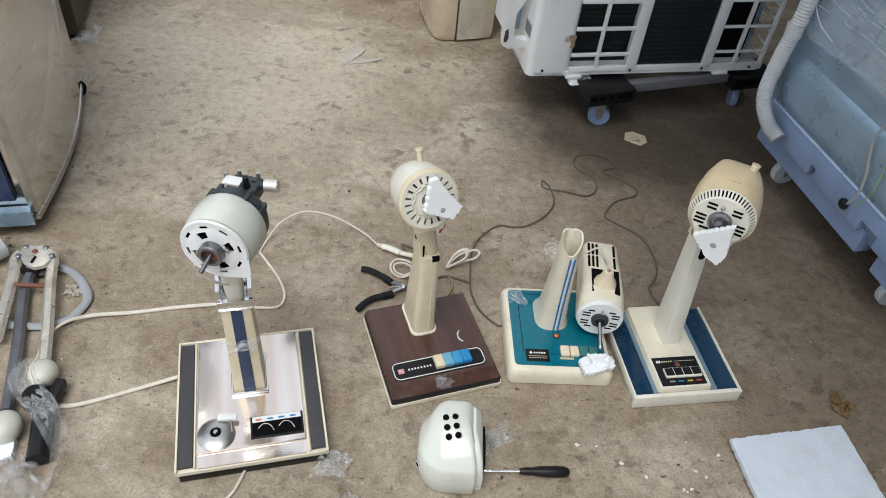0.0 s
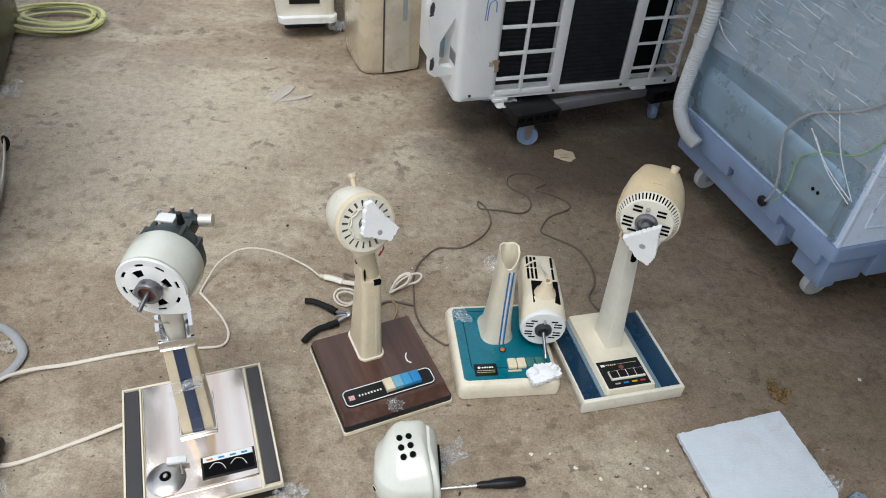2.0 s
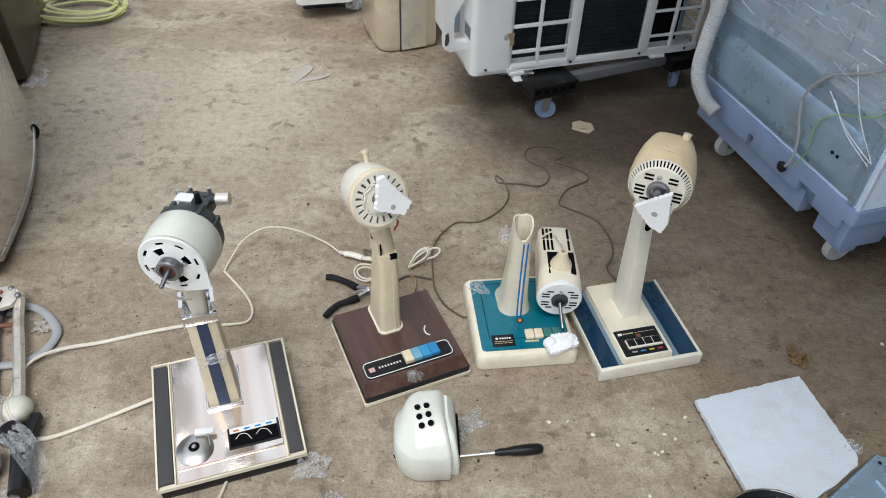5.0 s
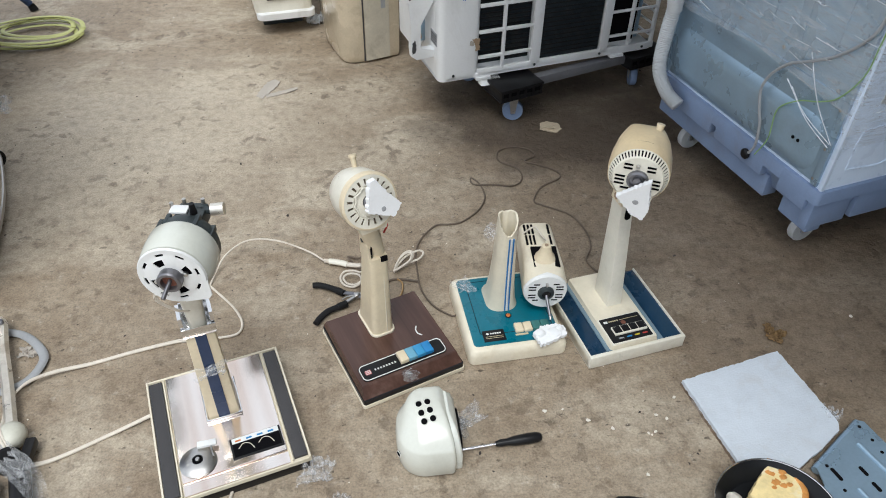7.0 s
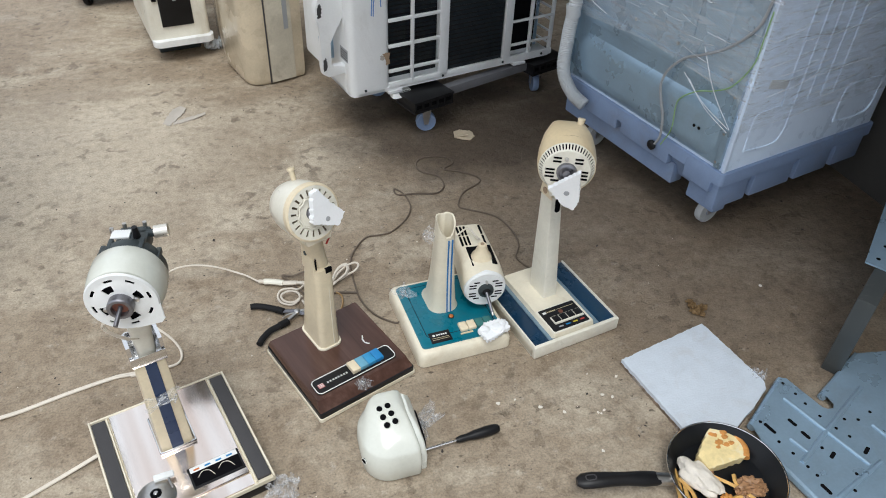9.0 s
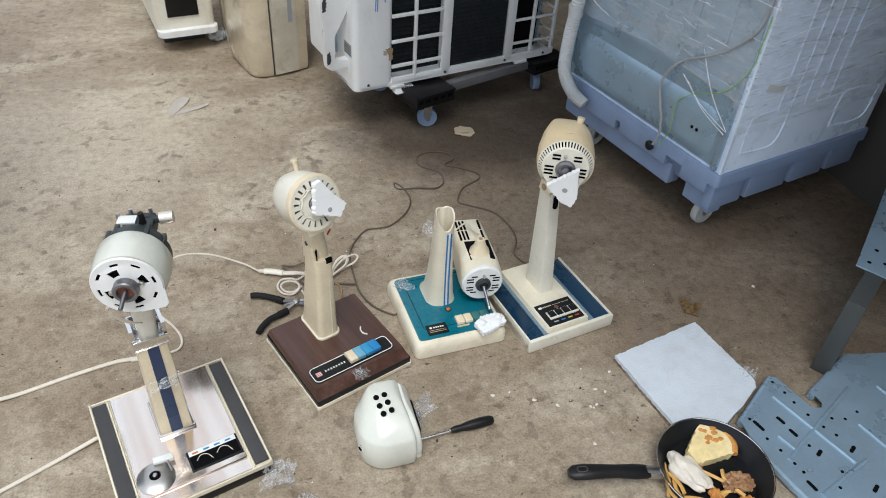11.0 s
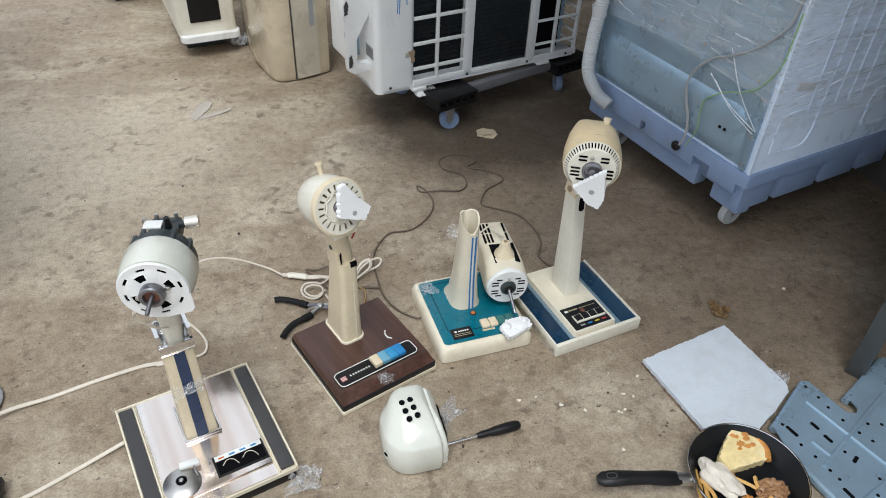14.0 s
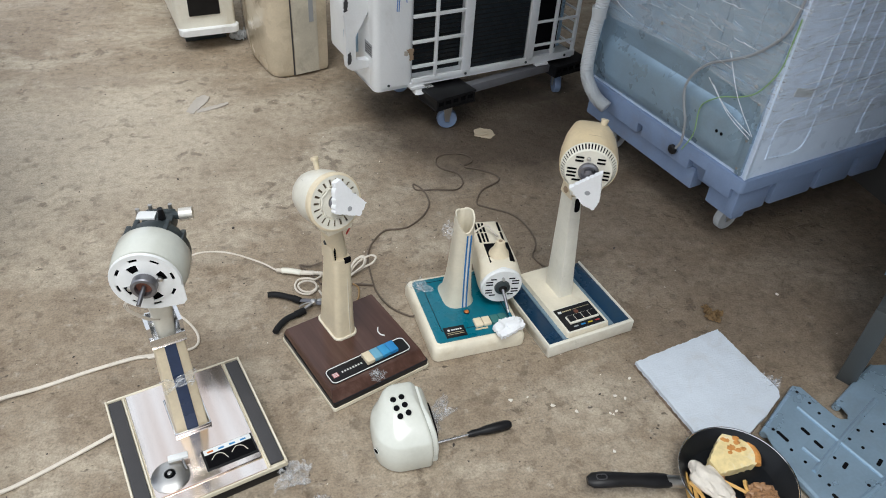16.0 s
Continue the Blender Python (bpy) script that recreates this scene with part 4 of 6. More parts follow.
    part("hub", lathe([(0.021, -0.001), (0.0205, 0.006), (0.016, 0.008), (0.0145, 0.003), (0.009, 0.003), (0.008, 0.010), (0.004, 0.0105)], 36, h), DULL, f, "dull steel bearing hub")
    part("screw", lathe([(0.004, 0), (0.004, 0.004), (0.002, 0.005)], 12, h @ pose(-0.004, 0.030, 0)), STEEL, f)
    part("top_button", rod((0.022, 0.042, -0.122), (0.024, 0.058, -0.126), 0.0065, 0.0085, m=h), CREAM, f, "cream oscillation button")
    part("chin", loft([[tuple(h @ Vector(p)) for p in s] for s in ([(-0.036, -0.036, -0.002), (0.036, -0.036, -0.002), (0.036, -0.036, -0.070), (-0.036, -0.036, -0.070)], [(-0.026, -0.066, -0.006), (0.030, -0.066, -0.006), (0.026, -0.066, -0.060), (-0.026, -0.066, -0.060)])]), IVORY, f)
    part("neck", rod(tuple(h @ Vector((0, -0.055, -0.055))), (-0.006, 0.048, 0.325), 0.015, 0.012, 20), CREAM, f)
    st = thing("polystyrene_piece", "broken white polystyrene piece hanging on the fan's hub", "packing foam", f.matrix_world @ h @ pose(0.004, -0.026, 0.012, 4, -6, 22))
    part("block", jagged([(-0.036, 0.008), (0.038, 0.034), (0.026, -0.006), (0.018, -0.034), (0.000, -0.056), (-0.018, -0.040)], 0.012, 14), POLY, st)
    part("shaft_mark", lathe([(0.006, 0.012), (0.005, 0.0128)], 16, pose(-0.002, -0.010, 0)), CORD_GREY, st)


HEAD4 = (-25, 1, (0.485, 0.998, 0.440))


# ---- wheels shared by dollies and trays ----
def caster(parent, at, r=0.034, turn=0.0, mat=None, top=None):
    """A swivel caster: plate, fork, tyre and rim; at is where it touches the floor."""
    m = pose(at[0], at[1], at[2], 0, 0, turn)
    top = 2 * r + 0.022 if top is None else top
    c = part("caster", merge(box(0.040, 0.040, 0.004, (0, 0, top - 0.002), 0.001), m, None), STEEL, parent, "swivel caster")
    part("tyre", lathe([(r - 0.008, -0.011), (r - 0.002, -0.011), (r, -0.007), (r, 0.007), (r - 0.002, 0.011), (r - 0.008, 0.011)], 32, m @ pose(0.012, 0, r, 90, 0, 0)), mat or TRAY, c)
    part("rim", lathe([(r - 0.007, -0.008), (r * 0.4, -0.006), (r * 0.3, -0.012), (r * 0.3, 0.012), (r * 0.4, 0.006), (r - 0.007, 0.008)], 24, m @ pose(0.012, 0, r, 90, 0, 0)), TRAY, c)
    fork = bmesh.new()
    for sy in (-1, 1):
        merge(loft([[(0.012 + x, sy * 0.014 + y, z) for x, y in ((-hw, -0.001), (hw, -0.001), (hw, 0.001), (-hw, 0.001))] for hw, z in ((0.007, r * 0.8), (0.016, top - 0.014), (0.018, top - 0.006))]), m, fork)
    merge(box(0.036, 0.032, 0.010, (0.006, 0, top - 0.008), 0.002), m, fork)
    part("fork", fork, STEEL, c)
    part("axle", lathe([(0.004, -0.016), (0.004, 0.016)], 12, m @ pose(0.012, 0, r, 90, 0, 0)), STEEL, c)
    return c


# ---- outdoor unit on its dolly ----
def outdoor_unit():
    u = thing("air_conditioner_outdoor_unit", "white outdoor air-conditioner unit with barred grille, standing on a wheeled dolly", "air conditioner",
              pose(0.228, 1.955, 0.150, 0, 0, 13))
    W, D, Hh = 0.78, 0.27, 0.56
    # the casing stands behind an open grille, which is the front of the unit
    deep = 0.034
    ring = lambda w, d, x, y: rounded(w, d, 0.016, (x, y), 4)
    shell = loft(stack([(ring(W - 0.055, D - deep, (W - 0.055) / 2, (D + deep) / 2), 0.0), (ring(W - 0.055, D - deep, (W - 0.055) / 2, (D + deep) / 2), Hh - 0.01), (ring(W - 0.075, D - deep - 0.02, (W - 0.055) / 2, (D + deep) / 2), Hh)]))
    body = part("casing", shell, AC_WHITE, u, "white painted steel casing")
    part("top_cover", prism(rounded(W, D, 0.022, (W / 2, D / 2), 4), Hh - 0.012, Hh + 0.006, 0.005), AC_WHITE, u, "white top cover")
    part("base_pan", prism(rounded(W, D, 0.022, (W / 2, D / 2), 4), 0.0, 0.012, 0.002), AC_WHITE, u, "white base pan")
    corner = rounded(0.135, 0.060, 0.020, (0.0675, 0.030), 4)
    part("front_plate", prism(corner, 0.0, Hh - 0.008, 0.0), AC_WHITE, u, "white front corner panel")
    part("coil", box(0.185, 0.003, Hh - 0.06, (0.225, deep - 0.002, Hh / 2), 0.0), FINS, body, "dark coil behind the grille")
    # black sheet in place of the shade behind the right-hand bars
    part("side_dark_sheet", box(0.125, 0.003, Hh - 0.06, (0.650, deep - 0.002, Hh / 2), 0.0), VOID, body, "black sheet standing in for the shaded space behind the grille")
    part("inner_plate", box(0.012, 0.10, Hh - 0.06, (W - 0.050, 0.090, Hh / 2), 0.002), GALV, body, "grey inner plate behind the corner bars")
    for k in range(36):
        part("fin_bar", box(0.178, 0.003, 0.004, (0.225, deep - 0.006, 0.040 + k * 0.014), 0.001), BLACK, body)
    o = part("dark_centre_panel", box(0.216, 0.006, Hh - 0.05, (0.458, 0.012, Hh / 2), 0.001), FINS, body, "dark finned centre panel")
    for k in range(33):
        part("fin_bar", box(0.210, 0.003, 0.004, (0.458, 0.0085, 0.040 + k * 0.015), 0.001), BLACK, o)
    g = part("front_grille", box(W - 0.130, 0.010, 0.022, (0.130 + (W - 0.130) / 2, 0.005, 0.014), 0.002), AC_WHITE, u, "white moulded front grille")
    for x, wd in ((0.2155, 0.0105), (0.331, 0.034), (0.584, 0.032), (0.679, 0.0105)):
        part("grille_post", box(wd, 0.012, Hh - 0.02, (x, 0.006, Hh / 2), 0.003), AC_WHITE, g)
    part("grille_post", box(0.012, 0.012, Hh - 0.02, (W - 0.008, 0.008, Hh / 2), 0.003), AC_WHITE, g)
    part("grille_post", box(0.012, 0.012, Hh - 0.02, (W - 0.008, 0.110, Hh / 2), 0.003), AC_WHITE, g)
    for k in range(7):
        z = 0.064 + 0.083 * k
        if z < Hh - 0.02:
            part("grille_bar", box(0.190, 0.008, 0.0105, (0.226, 0.005, z), 0.0015), AC_WHITE, g)
            part("grille_bar", box(W - 0.600, 0.008, 0.009, (0.592 + (W - 0.600) / 2, 0.006, z), 0.003), AC_WHITE, g)
    for k in range(13):
        part("corner_bar", box(0.007, 0.100, 0.007, (W - 0.006, 0.058, 0.040 + 0.0415 * k), 0.002), AC_WHITE, g)
    for x in (0.046, 0.329, 0.570, 0.735):
        part("screw", lathe([(0.0045, 0), (0.0045, 0.002), (0.002, 0.003)], 12, pose(x, -0.001, 0.012 + (0.006 if x < 0.1 else 0), 90, 0, 0)), DARK_GREY, body)
    part("tape_patch", jagged([(-0.014, 0.020), (0.012, 0.018), (0.009, -0.002), (0.013, -0.018), (0.000, -0.022), (-0.003, -0.004)], 0.0012, 23, 0.004, 0.0020, pose(0.120, -0.0002, 0.112, 90, 0, 0)), TAPE, body, "torn brown tape")
    part("torn_paper", jagged([(-0.008, 0.008), (0.009, 0.006), (0.006, -0.010), (-0.006, -0.008)], 0.0010, 24, 0.003, 0.0016, pose(0.106, -0.0002, 0.118, 90, 0, 0)), CARD, body)
    # marker strokes
    part("marker_stroke", box(0.003, 0.001, 0.060, (0.058, -0.0008, 0.290), 0, pose(0, 0, 0, 0, 3, 0)), PEN_BLUE, body)
    part("marker_stroke", cord([(0.078, -0.0005, 0.255), (0.082, -0.0005, 0.305), (0.100, -0.0005, 0.312), (0.104, -0.0005, 0.280)], 0.0016, 6), PEN_BLUE, body)
    # side valve cover with its handle loop
    ear = [(0.004, 0.066), (-0.054, 0.062), (-0.071, 0.074), (-0.074, 0.100), (-0.070, 0.190), (-0.085, 0.246), (-0.085, 0.290), (-0.060, 0.350), (-0.045, 0.430), (0.004, 0.430),
           (0.004, 0.246), (-0.042, 0.186), (-0.048, 0.174), (-0.048, 0.104), (-0.042, 0.094), (0.004, 0.094)]
    part("side_handle", prism(ear, 0, 0.026, 0.005, pose(0, 0.076, 0, 90, 0, 0)), AC_WHITE, u, "white moulded side cover with a hand loop")
    part("valve_recess", box(0.050, 0.004, 0.160, (-0.023, 0.135, 0.165), 0.001), GALV, u, "shadowed recess behind the loop")
    part("side_cover", box(0.044, 0.130, 0.370, (-0.021, 0.205, 0.250), 0.012), AC_WHITE, u, "white side cover")
    for z, y in ((0.105, 0.066), (0.275, 0.049)):
        part("wear_patch", jagged([(-0.007, -0.020), (0.004, -0.016), (0.007, 0.008), (0.002, 0.024), (-0.006, 0.014)], 0.001, int(z * 100), 0.004, 0.0018, pose(-0.072 if z > 0.2 else -0.064, 0.050, z, 90, 0, 0)), STRIP_GREY, u)
    for z in (0.085, 0.150):
        v = part("valve", rod((-0.026, 0.132, z + 0.03), (-0.030, 0.105, z + 0.03), 0.012, 0.009, 8), COPPER_PIPE, u, "brass service valve")
        part("valve_cap", rod((-0.030, 0.105, z + 0.03), (-0.031, 0.096, z + 0.03), 0.007), COPPER_PIPE, v)
    part("rating_label", box(0.001, 0.055, 0.040, (-0.0005, 0.050, 0.130)), CORD_GREY, u, "worn grey rating label")
    for k in range(4):
        part("print_bar", box(0.0006, 0.046, 0.003, (-0.0012, 0.050, 0.117 + 0.008 * k)), STRIP_GREY, u)
    for x in (0.15, 0.64):
        part("foot", box(0.050, D + 0.012, 0.010, (x, D / 2, -0.006), 0.002), AC_WHITE, u, "pressed steel foot")
    part("drain_clip", loft(stack([(rounded(0.075, 0.034, 0.008, (0.175, 0.000), 2), -0.026), (rounded(0.070, 0.030, 0.008, (0.175, 0.008), 2), -0.013)])), WHITE, u, "dented white foot bracket")

    d = thing("dolly", "black and grey wheeled dolly under the outdoor unit", "dolly", pose(0.463, 1.969, 0, 0, 0, 20), "dollies")
    spots = [(0.0, 0.0), (0.515, 0.0), (0.0, 0.30), (0.515, 0.30)]
    for x, y in spots:
        corner = part("corner_block", box(0.150, 0.100, 0.034, (x + 0.014, y + 0.006, 0.1135), 0.003), BLACK, d, "ribbed black plastic corner")
        part("top_lip", box(0.160, 0.110, 0.007, (x + 0.014, y + 0.006, 0.1335), 0.002), BLACK, corner)
        part("bottom_lip", box(0.158, 0.108, 0.006, (x + 0.014, y + 0.006, 0.0975), 0.002), BLACK, corner)
        for k in range(6):
            part("rib", box(0.005, 0.107, 0.030, (x - 0.060 + 0.0295 * k, y + 0.006, 0.1150), 0.001), BLACK, corner)
        for k in range(5):
            part("recess", box(0.018, 0.003, 0.012, (x - 0.045 + 0.0295 * k, y - 0.0440, 0.116), 0.001), VOID, corner)
        caster(d, (x, y, 0), 0.034, (-28 if x == 0 else 62) if y == 0 else -40, TRAY, 0.100)
    for y in (0.0, 0.30):
        part("rail", box(0.42, 0.030, 0.030, (0.257, y + 0.004, 0.119), 0.002), RAIL_GREY, d, "grey steel rail")
    for x in (0.0, 0.515):
        part("rail", box(0.030, 0.24, 0.024, (x, 0.155, 0.122), 0.002), STRIP_GREY, d, "grey steel rail")


# ---- washing machine on a plastic tray ----
def washer():
    w = thing("washing_machine", "film-wrapped washing machine, galvanised back showing, on a plastic tray", "washing machine",
              pose(1.025, 1.155, 0.252, 0, 0, 13))
    W, D, Hh = 0.60, 0.66, 0.85
    part("cabinet", prism(rounded(W, D, 0.006, (W / 2, D / 2), 2), 0.0, Hh, 0.004), SIDE_WHITE, w, "white enamelled cabinet")
    back = part("back_panel", box(0.004, D - 0.03, Hh - 0.02, (-0.0025, D / 2, Hh / 2), 0.001), GALV, w, "galvanised steel back panel")
    for y in (0.022, D - 0.022):
        part("edge_flange", box(0.008, 0.020, Hh - 0.01, (-0.004, y, Hh / 2), 0.002), GALV, back)
    part("corner_edge", box(0.010, 0.010, Hh, (0.001, 0.001, Hh / 2), 0.003), SIDE_WHITE, w)
    # pressed lower band
    for k, (z, hgt, dep) in enumerate(((0.085, 0.115, 0.012),)):
        ring = [(-0.004 - dep * s, D / 2 + y, z + zz) for s, (y, zz) in ((1, p) for p in rounded(D - 0.12, hgt, 0.04, n=6))]
        outer = [(-0.0045, D / 2 + y, z + zz) for y, zz in rounded(D - 0.09, hgt + 0.03, 0.05, n=6)]
        mid = [(-0.0045 - dep, D / 2 + y, z + zz) for y, zz in rounded(D - 0.13, hgt - 0.01, 0.035, n=6)]
        inn = [(-0.0045 - dep * 1.02, D / 2 + y, z + zz) for y, zz in rounded(D - 0.17, hgt - 0.045, 0.02, n=6)]
        part("pressed_band", loft([outer, mid, inn]), GALV, back, "pressed steel lower band")
    part("pressed_rib", box(0.010, 0.60, 0.030, (-0.004, D / 2, 0.215), 0.004, pose(0, 0, 0, 0, 0, 0)), GALV, back)
    part("seam", box(0.004, 0.52, 0.026, (-0.006, 0.35, 0.205), 0.001), GALV, back, "overlapping seam")
    for y in (0.10, 0.20, 0.30, 0.40, 0.50, 0.58):
        part("pressed_line", box(0.004, 0.006, 0.42, (-0.0045, y, 0.50), 0.0018), GALV, back)
    for y, z in ((0.028, 0.02), (0.028, 0.10), (0.03, 0.20), (0.24, 0.255), (0.40, 0.26), (0.055, 0.235)):
        part("screw", lathe([(0.005, 0), (0.005, 0.002), (0.002, 0.003)], 10, pose(-0.0055, y, z, 0, -90, 0)), STEEL, back)
    for y in (0.098, 0.115):
        part("hole", lathe([(0.0045, 0), (0.0045, 0.0012)], 10, pose(-0.0172, y, 0.085, 0, -90, 0)), VOID, back)
    # pressed ribs of the side
    for k in range(5):
        part("side_rib", loft([[(0.05 + 0.05 * k + x + 0.07 * s, y, z) for x, z in rounded(0.022, 0.30, 0.010, (0, 0.30), 3)] for s, y in ((0, -0.0005), (0, -0.004))], pose(0.10, 0, 0.0, 0, 0, 0)), SIDE_WHITE, w)
    part("side_rib", cord([(0.05, -0.001, 0.05), (0.05, -0.001, 0.13), (0.07, -0.001, 0.155), (0.17, -0.001, 0.155), (0.19, -0.001, 0.13), (0.17, -0.001, 0.05), (0.05, -0.001, 0.05)], 0.0025, 6), SIDE_WHITE, w)
    part("side_rib", cord([(0.40, -0.001, 0.05), (0.40, -0.001, 0.13), (0.42, -0.001, 0.155), (0.54, -0.001, 0.155), (0.56, -0.001, 0.13), (0.54, -0.001, 0.05), (0.40, -0.001, 0.05)], 0.0025, 6), SIDE_WHITE, w)
    part("hand_grip", prism(rounded(0.070, 0.022, 0.004, n=2), 0, 0.002, 0, pose(0.10, 0, 0.225, 90, 12, 0)), HOSE_GREY, w, "recessed side grip")
    # drain hose
    hose = part("drain_hose", cord([(-0.055, 0.632, 0.80), (-0.050, 0.628, 0.55), (-0.040, 0.610, 0.30), (-0.050, 0.612, 0.14), (-0.062, 0.595, 0.04), (-0.055, 0.550, -0.015), (-0.040, 0.505, -0.038)], 0.0185, 16, 44, wave=0.10), HOSE_GREY, w, "ribbed grey-white drain hose")
    part("hose_cuff", rod((-0.043, 0.61, 0.20), (-0.047, 0.612, 0.235), 0.021), HOSE_GREY, hose)
    part("power_cord", cord([(-0.010, 0.004, 0.56), (-0.012, 0.012, 0.42), (-0.016, 0.030, 0.365), (-0.018, 0.085, 0.305), (-0.018, 0.150, 0.262), (-0.020, 0.195, 0.236), (-0.022, 0.235, 0.190), (-0.024, 0.248, 0.145), (-0.026, 0.232, 0.100), (-0.026, 0.214, 0.062), (-0.028, 0.205, 0.010), (-0.030, 0.215, -0.020)], 0.0036), CORD_GREY, w, "grey power cord")
    part("earth_wire", cord([(-0.008, 0.001, 0.42), (-0.010, 0.002, 0.36), (-0.012, 0.006, 0.295), (-0.016, 0.040, 0.228), (-0.018, 0.085, 0.195), (-0.018, 0.130, 0.174), (-0.020, 0.172, 0.140), (-0.022, 0.184, 0.110), (-0.026, 0.176, 0.045), (-0.030, 0.195, -0.012)], 0.0016), WIRE_GREEN, w, "green earth wire")
    # stretch film round the cabinet
    fb = bmesh.new()
    bmesh.ops.create_grid(fb, x_segments=40, y_segments=30, size=0.5)
    for v in fb.verts:
        u, q = v.co.x + 0.5, v.co.y + 0.5
        n1 = noise.noise(Vector((u * 9, q * 3.5, 1.0)))
        n2 = noise.noise(Vector((u * 4 + q * 6, q * 22, 5.0)))
        if u < 0.55:
            s = 1 - u / 0.55
            v.co = Vector((-0.012 - 0.014 * max(0, n1) - 0.005 * n2, -0.006 + s * (D + 0.01), 0.20 + q * 0.66 + 0.05 * (0.5 - abs(s - 0.5)) * (1 - q)))
        else:
            s = (u - 0.55) / 0.45
            v.co = Vector((s * W, -0.009 - 0.007 * max(0, n1) - 0.003 * n2, 0.12 + q * 0.74))
    part("stretch_film", fb, CLEAR_WRAP, w, "creased clear stretch film")
    for k, (a, b) in enumerate((((-0.016, 0.150, 0.285), (-0.012, 0.015, 0.120)), ((-0.016, 0.19, 0.20), (-0.012, 0.02, 0.12)), ((-0.016, 0.62, 0.29), (-0.018, 0.50, 0.24)), ((-0.016, 0.17, 0.19), (-0.012, 0.02, 0.11)))):
        part("film_fold", cord([a, tuple((Vector(a) + Vector(b)) / 2 + Vector((-0.006, 0.004, -0.006))), b], 0.0018, 6, 6, flat=0.3), FOLD, w)
    # short white slivers in place of glints along the film's folds
    rnd = random.Random(8)
    for k in range(26):
        y, z, ln = rnd.uniform(0.04, 0.58), rnd.choice((0.30, 0.32, 0.345, 0.40, 0.47)) + rnd.uniform(-0.008, 0.008), rnd.uniform(0.012, 0.075)
        part("film_fold", cord([(-0.027, y, z), (-0.030, y + ln * 0.5, z + rnd.uniform(-0.002, 0.002)), (-0.027, y + ln, z + rnd.uniform(-0.004, 0.004))], rnd.uniform(0.0006, 0.0015), 6, 3, flat=0.35), FOLD, w)
    for k in range(26):
        x, z, ln = rnd.uniform(0.0, 0.30), 0.16 + 0.016 * k, rnd.uniform(0.08, 0.30)
        part("film_fold", cord([(x, -0.013, z), (x + ln * 0.5, -0.016, z + rnd.uniform(0.0, 0.012)), (x + ln, -0.014, z + rnd.uniform(0.005, 0.03))], rnd.uniform(0.0006, 0.0012), 6, 3, flat=0.35), FOLD, w)

    # more white slivers, drawn as the glints of small creases
    rnd = random.Random(17)
    for k in range(34):
        y, z, ln = rnd.uniform(0.05, 0.62), rnd.uniform(0.26, 0.66), rnd.uniform(0.02, 0.10)
        tilt = rnd.uniform(-0.25, 0.1)
        part("crease_glint", cord([(-0.024, y, z), (-0.027, y - ln / 2, z + tilt * ln / 2), (-0.024, y - ln, z + tilt * ln)], rnd.uniform(0.0005, 0.0012), 5, 3, flat=0.5), FOLD, w)

    t = thing("plastic_tray", "lavender-grey plastic tray base on casters under the washing machine", "appliance base",
              pose(1.025, 1.155, 0, 0, 0, 13))
    part("deck", prism(rounded(W + 0.02, D + 0.02, 0.012, (W / 2, D / 2), 3), 0.215, 0.252, 0.004), TRAY, t, "lavender-grey plastic deck")
    part("skirt", loft(stack([(rounded(W - 0.05, D - 0.05, 0.02, (W / 2 + 0.005, D / 2), 3), 0.150), (rounded(W, D, 0.02, (W / 2, D / 2), 3), 0.216)])), TRAY, t)
    for y0, y1 in ((0.02, 0.115), (0.175, 0.37), (0.39, 0.56)):
        part("side_block", box(0.030, y1 - y0, 0.062, (0.004, (y0 + y1) / 2, 0.214), 0.005), TRAY, t)
    for k, (y0, y1) in enumerate(((0.0, 0.10), (0.160, 0.64))):
        part("lower_block", box(0.045, y1 - y0, 0.066, (0.030, (y0 + y1) / 2, 0.155), 0.005), TRAY, t)
    for x0, x1 in ((0.0, 0.12), (0.14, 0.30), (0.32, 0.46), (0.48, 0.60)):
        part("front_block", box(x1 - x0, 0.030, 0.085, ((x0 + x1) / 2, 0.014, 0.178), 0.006), TRAY, t)
    part("plug", lathe([(0.014, 0), (0.014, 0.006), (0.009, 0.010)], 14, pose(-0.016, 0.235, 0.215, 0, -90, 0)), BLACK, t, "black cord plug")
    for x, y in ((0.105, 0.095), (0.09, 0.58), (0.44, 0.15), (0.52, 0.58)):
        caster(t, (x, y, 0), 0.038, 0, HOSE_GREY, 0.124)


